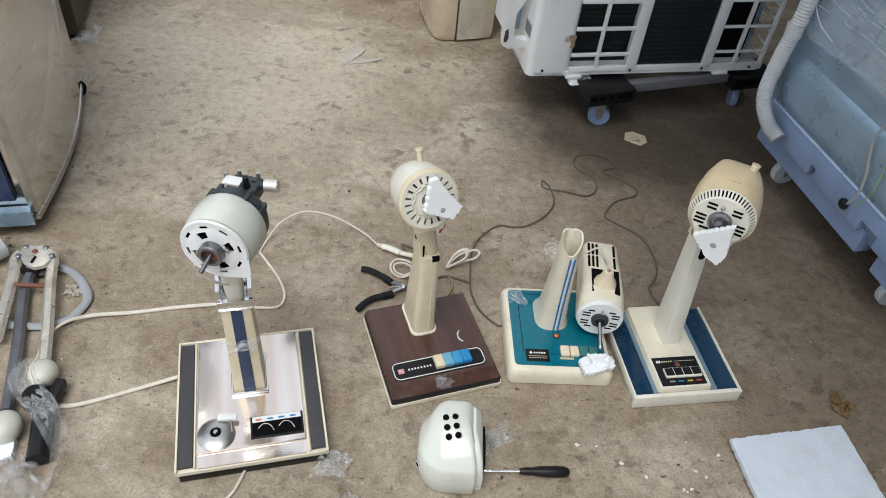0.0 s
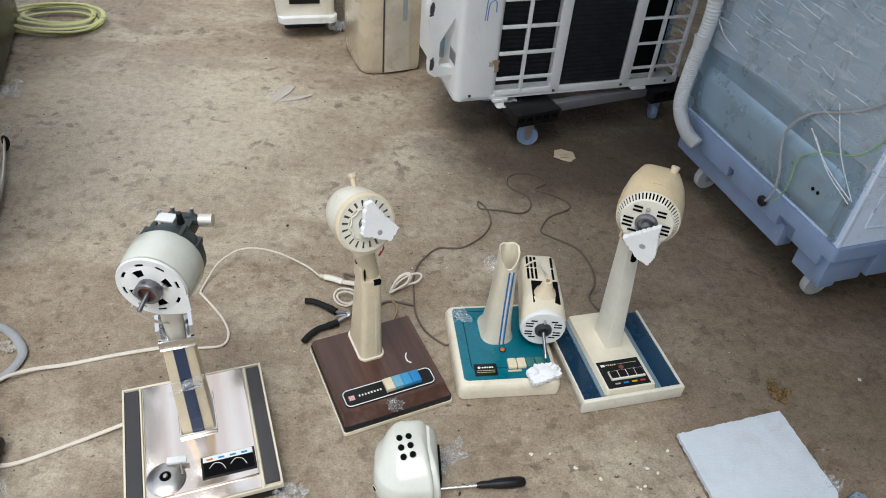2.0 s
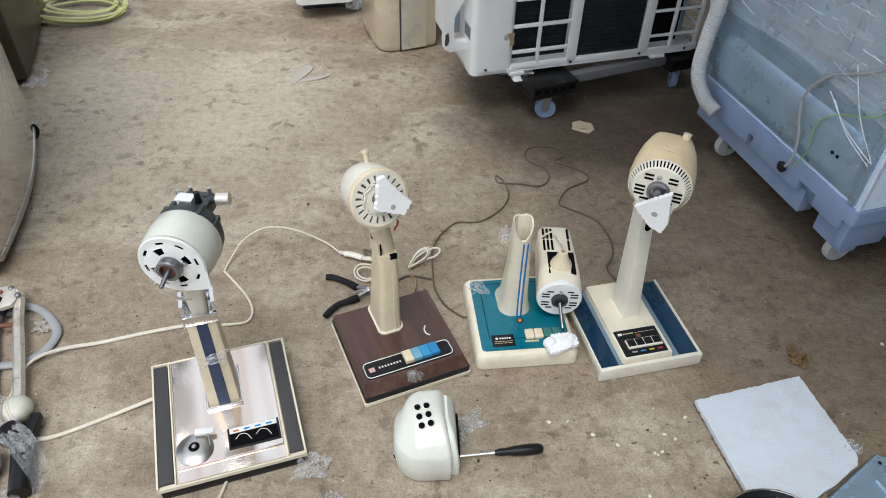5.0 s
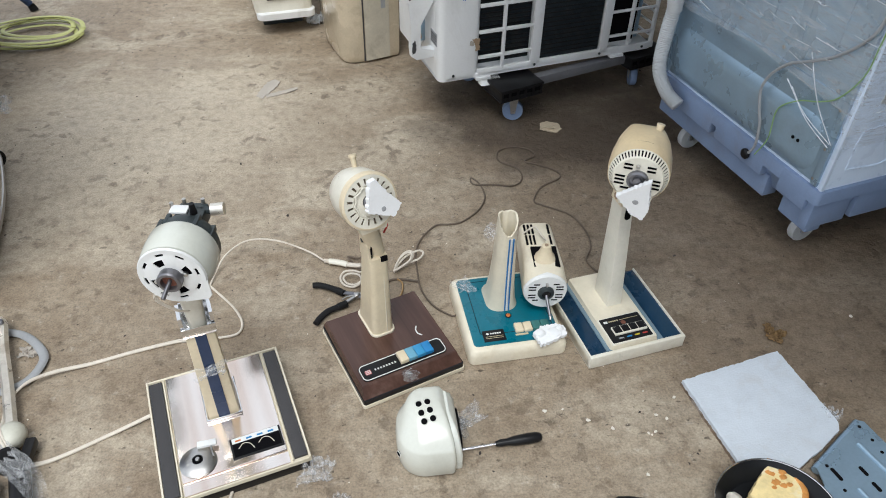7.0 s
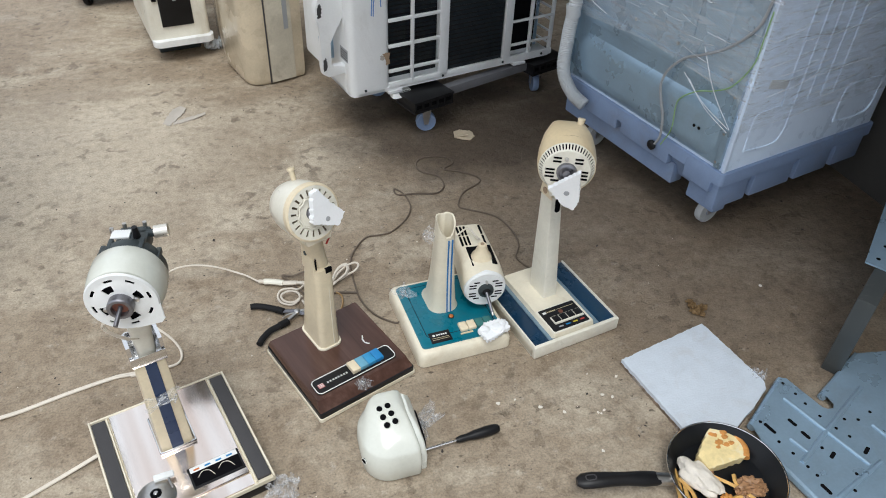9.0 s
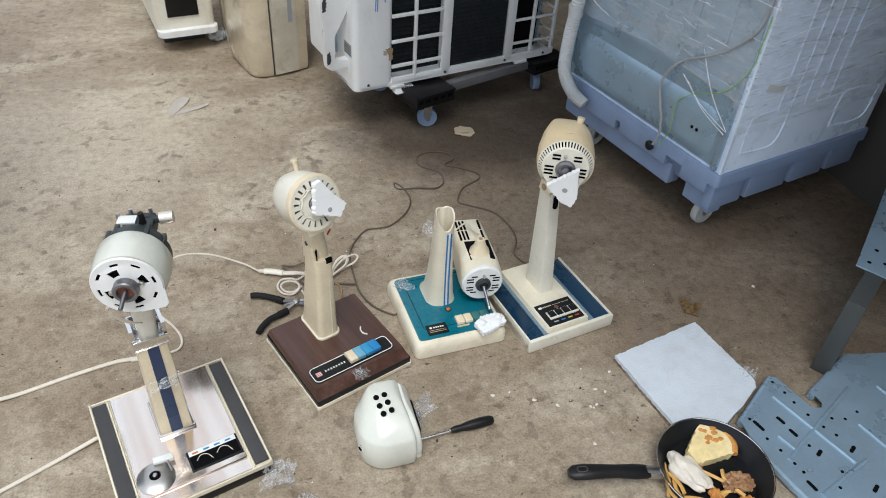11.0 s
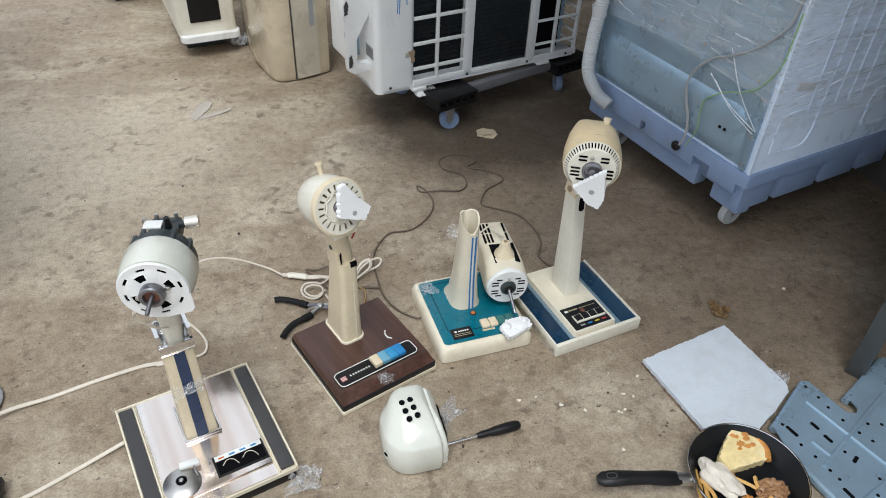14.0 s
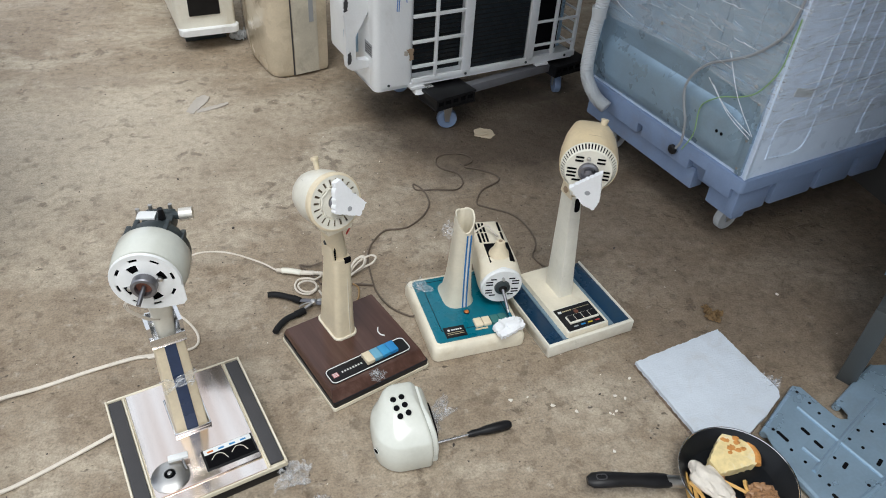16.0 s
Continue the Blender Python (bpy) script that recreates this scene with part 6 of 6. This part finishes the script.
VENTS = [(0.031, 0.760, 0.1210, (0, -0.2, 0.98)), (0.048, 0.763, 0.1216, (0, -0.2, 0.98)), (0.034, 0.742, 0.1170, (0, -0.35, 0.94)), (0.051, 0.746, 0.1180, (0, -0.35, 0.94)),
         (0.038, 0.726, 0.1115, (0, -0.42, 0.91)), (0.055, 0.730, 0.1130, (0, -0.42, 0.91)), (-0.0132, 0.7022, 0.050, (-0.86, -0.5, 0.05))]


def screwdriver():
    s = thing("screwdriver", "screwdriver with a black handle lying on the floor", "screwdriver", pose(0, 0, 0))
    part("shaft", rod((0.108, 0.722, 0.010), (0.190, 0.727, 0.0115), 0.003), CHROME, s, "bright steel shaft")
    part("handle", lathe([(0.0065, 0.0), (0.0075, 0.006), (0.0072, 0.018), (0.0098, 0.034), (0.0112, 0.060), (0.0105, 0.080), (0.0080, 0.088), (0.003, 0.091)], 10, look((0.187, 0.727, 0.0115), (0.0, 0.7155, 0.0115))), BLACK, s, "fluted black handle")
    part("ferrule", rod((0.181, 0.7265, 0.0115), (0.189, 0.727, 0.0115), 0.005, 0.0065), BLACK, s)


def pliers():
    p = thing("pliers", "pliers with black rubber handles lying open on the floor", "pliers", pose(0, 0, 0))
    for run in ([(-0.179, 1.229, 0.011), (-0.164, 1.228, 0.011), (-0.143, 1.219, 0.011), (-0.119, 1.204, 0.011), (-0.104, 1.192, 0.011)], [(-0.172, 1.099, 0.011), (-0.162, 1.116, 0.011), (-0.143, 1.136, 0.011), (-0.12, 1.147, 0.011), (-0.098, 1.157, 0.011)]):
        grip = part("handle", cord(run, 0.0078, 10, 6, flat=0.85), RUBBER, p, "black rubber handle")
        part("bead", rod(run[-2], run[-1], 0.0088, 0.0085), RUBBER, grip)
    part("jaw", cord([(-0.107, 1.195, 0.011), (-0.089, 1.191, 0.011), (-0.073, 1.186, 0.011), (-0.062, 1.175, 0.011), (-0.05, 1.174, 0.011)], 0.0052, 8, 4, flat=0.7), DULL, p, "worn steel jaw")
    part("jaw", cord([(-0.101, 1.159, 0.011), (-0.085, 1.172, 0.011), (-0.069, 1.184, 0.011), (-0.051, 1.184, 0.011)], 0.0052, 8, 4, flat=0.7), STEEL, p, "worn steel jaw")
    part("rivet", lathe([(0.0075, 0.008), (0.0075, 0.0165), (0.005, 0.018)], 16, pose(-0.073, 1.182, 0)), STEEL, p)
    part("spring", cord([(x, y, 0.010) for x, y, z in ((-0.11, 1.172, 0.01), (-0.097, 1.181, 0.01), (-0.081, 1.184, 0.01))], 0.0016, 6, 6), STEEL, p)


def foam_sheet():
    f = thing("foam_sheet", "square sheet of white packing foam lying on the floor", "packing foam", pose(0, 0, 0))
    pts = [(0.612, 0.83), (0.858, 0.884), (0.892, 0.687), (0.882, 0.667), (0.826, 0.632), (0.752, 0.593), (0.644, 0.625)]
    part("sheet", jagged(pts, 0.0095, 71, 0.006, 0.0012, pose(0, 0, 0.0090)), FOAM, f)
    cx, cy = sum(q[0] for q in pts) / len(pts), sum(q[1] for q in pts) / len(pts)
    grimy = [(cx + (x - cx) * 1.003, cy + (y - cy) * 1.003) for x, y in pts]
    part("grimy_edge", jagged(grimy, 0.0090, 72, 0.004, 0.0016), FOAM_DIRT, f, "brown grimy edge")


def frying_pan():
    px, py = 0.658, 0.497
    p = thing("frying_pan", "black non-stick frying pan with food scraps in it", "frying pan", pose(px, py, 0))
    R = 0.114
    part("bowl", lathe([(0.078, 0.0), (0.092, 0.004), (R, 0.042), (R - 0.002, 0.043), (0.088, 0.007), (0.076, 0.0045), (0.001, 0.0045)], 56), PAN_BLACK, p, "black non-stick bowl")
    ring = [(R * math.cos(2 * math.pi * i / 48), R * math.sin(2 * math.pi * i / 48), 0.0432) for i in range(49)]
    part("rim", cord(ring, 0.0016, 6, 1), CHROME, p, "bare metal rim")
    d = Vector((0.369 - px, 0.547 - py, 0)).normalized()
    at = lambda r, z: (d.x * r, d.y * r, z)
    part("bracket", rod(at(R - 0.004, 0.030), at(R + 0.032, 0.037), 0.0125, 0.0125, 14), STEEL, p, "steel handle bracket")
    side = Vector((-d.y, d.x, 0))
    ribs = []
    for r, z, hw, hh in ((0.018, 0.036, 0.0110, 0.0095), (0.030, 0.038, 0.0150, 0.0105), (0.055, 0.041, 0.0162, 0.0115), (0.090, 0.046, 0.0138, 0.0115), (0.125, 0.050, 0.0150, 0.0115), (0.158, 0.052, 0.0172, 0.0105), (0.178, 0.0515, 0.0160, 0.0090), (0.188, 0.051, 0.0085, 0.0060)):
        c0 = Vector(at(R + r, z))
        ribs.append([tuple(c0 + side * hw * math.cos(2 * math.pi * i / 16) + Vector((0, 0, hh * math.sin(2 * math.pi * i / 16)))) for i in range(16)])
    h = part("handle", loft(ribs), BLACK, p, "waisted black plastic handle")
    eye = rounded(0.020, 0.011, 0.005, n=4)
    part("hang_hole", cord([(x, y, 0) for x, y in eye + eye[:1]], 0.0012, 6, 1), STRIP_GREY, h).matrix_local = pose(*at(R + 0.162, 0.0622), 0, 0, -9)
    z = 0.0046
    # wedge of flat bread, its crust along one side
    b = thing("bread_piece", "wedge of toasted flat bread with a browned crust", "food", pose(0.686, 0.558, 0.008, 5, 3, 0))
    out = [(0.011, 0.053), (0.035, 0.035), (0.050, 0.004), (0.041, -0.033), (-0.005, -0.037), (-0.050, -0.040), (-0.058, -0.008), (-0.021, 0.026)]
    crumb = jagged(out, 0.022, 130, 0.005, 0.0018)
    part("crumb", crumb, BREAD, b, "pale cheesy crumb")
    part("crust", cord([(0.006, 0.053, 0.017), (0.023, 0.044, 0.017), (0.040, 0.029, 0.017), (0.050, 0.007, 0.017), (0.050, -0.015, 0.017), (0.040, -0.033, 0.017)], 0.0085, 10, 6, flat=0.85), CRUST, b, "browned crust")
    for i, (x, y) in enumerate([(0.003, 0.009), (0.014, 0.001), (0.001, 0.026), (0.024, 0.028), (-0.005, 0.030), (0.027, 0.002), (-0.006, -0.001), (0.021, 0.017)]):
        sz = (0.017, 0.013, 0.012, 0.016, 0.010, 0.012, 0.009, 0.014)[i]
        part("toast_mark", merge(lump((sz, sz * 0.7, 0.0024), 150 + i, 0.6, 3, 2.5), pose(x, y, 0.0212), None), CRUST, b)
    c = thing("chicken_scrap", "large pale scrap of cooked chicken with skin", "food", pose(0.611, 0.508, z, 0, 0, -71))
    part("meat", lump((0.100, 0.052, 0.034), 6, 0.32, 4, 1.4), PALE_MEAT, c)
    for i, (x, y, s, mt) in enumerate(((0.692, 0.462, 0.056, MEAT), (0.716, 0.456, 0.032, MEAT), (0.640, 0.452, 0.030, CRUST), (0.640, 0.520, 0.022, MEAT), (0.690, 0.420, 0.036, CRUST))):
        c = thing("meat_scrap", "browned scrap of cooked meat", "food", pose(x, y, z, 0, 0, 40 * i), "meat scraps in the pan")
        part("meat", lump((s, s * 0.7, s * 0.5), 80 + i, 0.6, 4, 2.6), mt, c)
    fries = [((0.579, 0.545), (0.552, 0.475)), ((0.587, 0.525), (0.567, 0.462)), ((0.637, 0.504), (0.692, 0.434)), ((0.679, 0.495), (0.674, 0.462)), ((0.619, 0.442), (0.675, 0.456)), ((0.562, 0.510), (0.556, 0.462)), ((0.577, 0.466), (0.630, 0.440)), ((0.600, 0.452), (0.640, 0.426)), ((0.573, 0.520), (0.582, 0.470)), ((0.650, 0.448), (0.686, 0.470)), ((0.622, 0.430), (0.664, 0.428)), ((0.594, 0.440), (0.610, 0.412))]
    for i, ((x0, y0), (x1, y1)) in enumerate(fries):
        ln, a = math.hypot(x1 - x0, y1 - y0), math.degrees(math.atan2(y1 - y0, x1 - x0))
        fr = thing("french_fry", "golden fried potato stick", "food", pose((x0 + x1) / 2, (y0 + y1) / 2, z + 0.005 + (0.012 if i in (2, 3) else 0.003 * (i % 3)), 0, 0, a), "fries in the pan")
        bend = 0.003 * (-1) ** i
        part("stick", cord([(-ln / 2, 0, 0), (-ln / 6, bend, 0), (ln / 6, bend, 0), (ln / 2, -bend, 0.001)], 0.0042, 4, 4), FRY, fr, "")


def shelf_panel():
    """The perforated sheet: a deck with a notch, pressed ribs, slots and holes."""
    zz = 0.020
    p = thing("steel_shelf_panel", "perforated galvanised steel panel with pressed ribs", "metal panel", pose(0.79, 0.59, 0))
    W = lambda x, y: (x - 0.79, y - 0.59)
    body = [(0.790, 0.590), (0.935, 0.684), (0.944, 0.680), (0.968, 0.590), (0.976, 0.582), (0.990, 0.580), (1.000, 0.590), (1.000, 0.612), (0.993, 0.618), (1.160, 0.700), (1.60, 0.62), (1.55, 0.15), (0.88, 0.10), (0.822, 0.360), (0.805, 0.427), (0.789, 0.513), (0.786, 0.552)]
    part("sheet", prism([W(*q) for q in body], zz - 0.003, zz), GALV, p, "galvanised sheet")
    for a, b in (((0.790, 0.590), (0.935, 0.684)), ((0.993, 0.618), (1.160, 0.700)), ((0.786, 0.552), (0.789, 0.513)), ((0.789, 0.513), (0.805, 0.427)), ((0.805, 0.427), (0.822, 0.360))):
        part("edge_fold", rod((*W(*a), zz - 0.009), (*W(*b), zz - 0.009), 0.009, seg=8), GALV, p)
    for a, b in (((0.902, 0.632), (0.962, 0.440)), ((1.090, 0.612), (0.831, 0.482)), ((0.846, 0.538), (0.859, 0.500)), ((0.990, 0.44), (0.845, 0.395)), ((1.16, 0.60), (1.20, 0.36)), ((1.04, 0.52), (1.08, 0.36))):
        part("pressed_rib", rod((*W(*a), zz), (*W(*b), zz), 0.0048, seg=12), GALV, p)
    for x, y, ln, a in ((0.821, 0.572, 0.030, -75), (0.877, 0.572, 0.022, -75), (0.883, 0.537, 0.022, -75), (0.904, 0.480, 0.020, 30), (0.837, 0.418, 0.026, -78), (0.98, 0.47, 0.022, 30), (0.96, 0.38, 0.022, 30)):
        part("slot", prism(rounded(ln, 0.008, 0.0035, n=3), 0, 0.0008, 0, pose(x - 0.79, y - 0.59, zz, 0, 0, a)), VOID, p)
    for x, y in ((0.927, 0.669), (0.935, 0.636), (0.938, 0.607), (0.946, 0.570), (0.992, 0.549), (0.958, 0.534), (0.971, 0.509), (0.818, 0.538), (0.828, 0.506), (0.836, 0.471), (0.841, 0.449), (0.812, 0.592), (0.895, 0.501), (1.03, 0.58), (1.06, 0.55), (1.02, 0.54), (1.05, 0.50), (0.92, 0.43), (0.89, 0.40)):
        part("hole", lathe([(0.0036, zz), (0.0036, zz + 0.0007)], 10, pose(x - 0.79, y - 0.59, 0)), VOID, p)
    q = thing("cabinet_board", "grey-green board standing on edge behind the steel panel", "board", pose(1.066, 0.690, 0, 0, 0, 33))
    part("board", box(0.70, 0.04, 0.22, (0.35, -0.01, 0.11), 0.003), OLIVE_PALE, q)
    r = thing("steel_bracket_panel", "second galvanised panel resting on the board's edge", "metal panel", pose(1.160, 0.790, 0.222, 0, 0, 33))
    part("sheet", prism([(0, 0), (0.5, 0.05), (0.5, -0.10), (0.0, -0.07)], 0.0, 0.004), GALV, r, "galvanised sheet")
    for x, y in ((0.03, -0.02), (0.05, -0.05), (0.09, -0.02)):
        part("hole", lathe([(0.005, 0.004), (0.005, 0.0046)], 10, pose(x, y, 0)), VOID, r)


OLIVE_PALE = material("grey_green_board", (0.055, 0.06, 0.06), 0.5, var=0.08, dirt=(0.22, 0.21, 0.18))


def small_litter():
    for i, (x, y, a, pts) in enumerate(((-0.335, 2.250, 62, [(-0.062, -0.018), (0.030, -0.024), (0.060, -0.016), (0.066, 0.010), (0.040, 0.022), (-0.056, 0.012)]), (-0.285, 2.222, 24, [(-0.060, -0.008), (0.010, -0.014), (0.058, -0.008), (0.060, 0.004), (-0.052, 0.010)]))):
        c = thing("card_strip", "torn strip of grey card on the floor", "card", pose(x, y, 0.001, 0, -1.5, a), "card strips")
        part("card", jagged(pts, 0.0025, 40 + i, 0.008, 0.0022), CARD, c)
    c = thing("paper_scrap", "small crumpled tan paper on the floor", "paper scrap", pose(0.588, 1.893, 0, 0, 0, -12))
    part("paper", merge(jagged([(-0.036, -0.020), (0.020, -0.026), (0.034, -0.004), (0.026, 0.022), (-0.014, 0.026), (-0.034, 0.012)], 0.004, 91, 0.006, 0.002), pose(0, 0, 0.004, 6, 5, 0), None), PAPER, c)
    part("folded_flap", merge(jagged([(-0.030, -0.006), (0.012, -0.010), (0.008, 0.010), (-0.026, 0.012)], 0.0024, 92, 0.005, 0.002), pose(-0.002, -0.008, 0.010, -12, -10, 8), None), PAPER, c)
    for i, (x, y, s) in enumerate(((0.135, 0.795, 0.075), (0.120, 0.775, 0.05))):
        c = thing("film_scrap", "crumpled scrap of clear film on the floor", "film scrap", pose(x, y, 0.001, 0, 0, 30 + 60 * i), "film scraps")
        part("film", crumpled((s, s * 0.5, 0.06), 93 + i, 14, 0.22), FOLD_CLEAR, c)
    for i, (x, y, s) in enumerate(((-0.172, 0.711, 0.058), (-0.133, 0.629, 0.05), (-1.20, 2.20, 0.09), (0.890, 0.712, 0.035), (0.215, 1.13, 0.03))):
        c = thing("film_scrap", "crumpled scrap of clear film on the floor", "film scrap", pose(x, y, 0.001, 0, 0, 50 * i), "film scraps")
        part("film", crumpled((s, s * 0.8, 0.07), 103 + i, 14, 0.22), FOLD_CLEAR, c)
    lf = thing("dry_leaves", "small heap of dry brown leaf scraps", "leaf", pose(0.885, 0.945, 0), kind="")
    for i in range(5):
        part("leaf", crumpled((0.032, 0.016, 0.026), 110 + i, 6), LEAF, lf).matrix_local = pose(0.012 * math.cos(i * 2), 0.016 * math.sin(i * 2), 0.001, 0, 0, 70 * i)
    rnd = random.Random(11)
    pale, dark = bmesh.new(), bmesh.new()
    spots = [(0.465, 0.627), (0.385, 0.765), (0.43, 0.74), (0.50, 0.72), (0.505, 0.715), (0.515, 0.722), (0.53, 0.76), (0.55, 0.75), (0.585, 0.80), (0.34, 0.80), (0.30, 0.80), (1.10, 0.98)]
    for x, y in spots:
        s = rnd.uniform(0.006, 0.012)
        merge(lump((s, s * 0.7, s * 0.5), rnd.randint(1, 99), 0.5, 1), pose(x, y, 0.0003, 0, 0, rnd.uniform(0, 360)), pale)
    for k in range(120):
        x, y = rnd.uniform(-1.0, 1.6), rnd.uniform(0.45, 3.2)
        s = rnd.uniform(0.002, 0.005)
        merge(lump((s, s * 0.7, s * 0.5), k, 0.5, 1), pose(x, y, 0.0003, 0, 0, rnd.uniform(0, 360)), pale)
    for k in range(560):
        x, y = rnd.uniform(-1.4, 1.6), rnd.uniform(0.45, 3.6)
        s = rnd.uniform(0.0025, 0.0065) * (1.9 if rnd.random() < 0.07 else 1)
        merge(lump((s, s * 0.6, s * 0.45), k, 0.6, 1), pose(x, y, 0.0002, 0, 0, rnd.uniform(0, 360)), dark)
    tagged(part("pale_crumbs", pale, CHIP), "scattered pale plastic and foam crumbs on the floor", "debris", kind="stuff")
    tagged(part("grit", dark, GRIT), "scattered dark grit and chips on the floor", "debris", kind="stuff")


copper_fan()
walnut_fan()
teal_fan()
navy_fan()
outdoor_unit()
washer()
back_row()
left_machine()
left_clutter()
cords()
cowl()
screwdriver()
pliers()
foam_sheet()
frying_pan()
shelf_panel()
small_litter()

# foot of a stand far back in the yard
leg = thing("stand_leg", "slanting dark blue stand leg with a rubber foot", "stand", pose(-1.311, 3.022, 0))
part("rubber_foot", rod((0, 0, 0), (-0.008, 0, 0.024), 0.017, 0.014), RUBBER, leg, "black rubber foot")
part("tube", rod((-0.008, 0, 0.024), (-0.085, 0, 0.120), 0.014), INK_BLUE, leg, "dark blue tube")
part("upper_tube", rod((-0.085, 0, 0.120), (-0.26, 0, 0.34), 0.010), HOSE_GREY, leg, "pale upper tube")
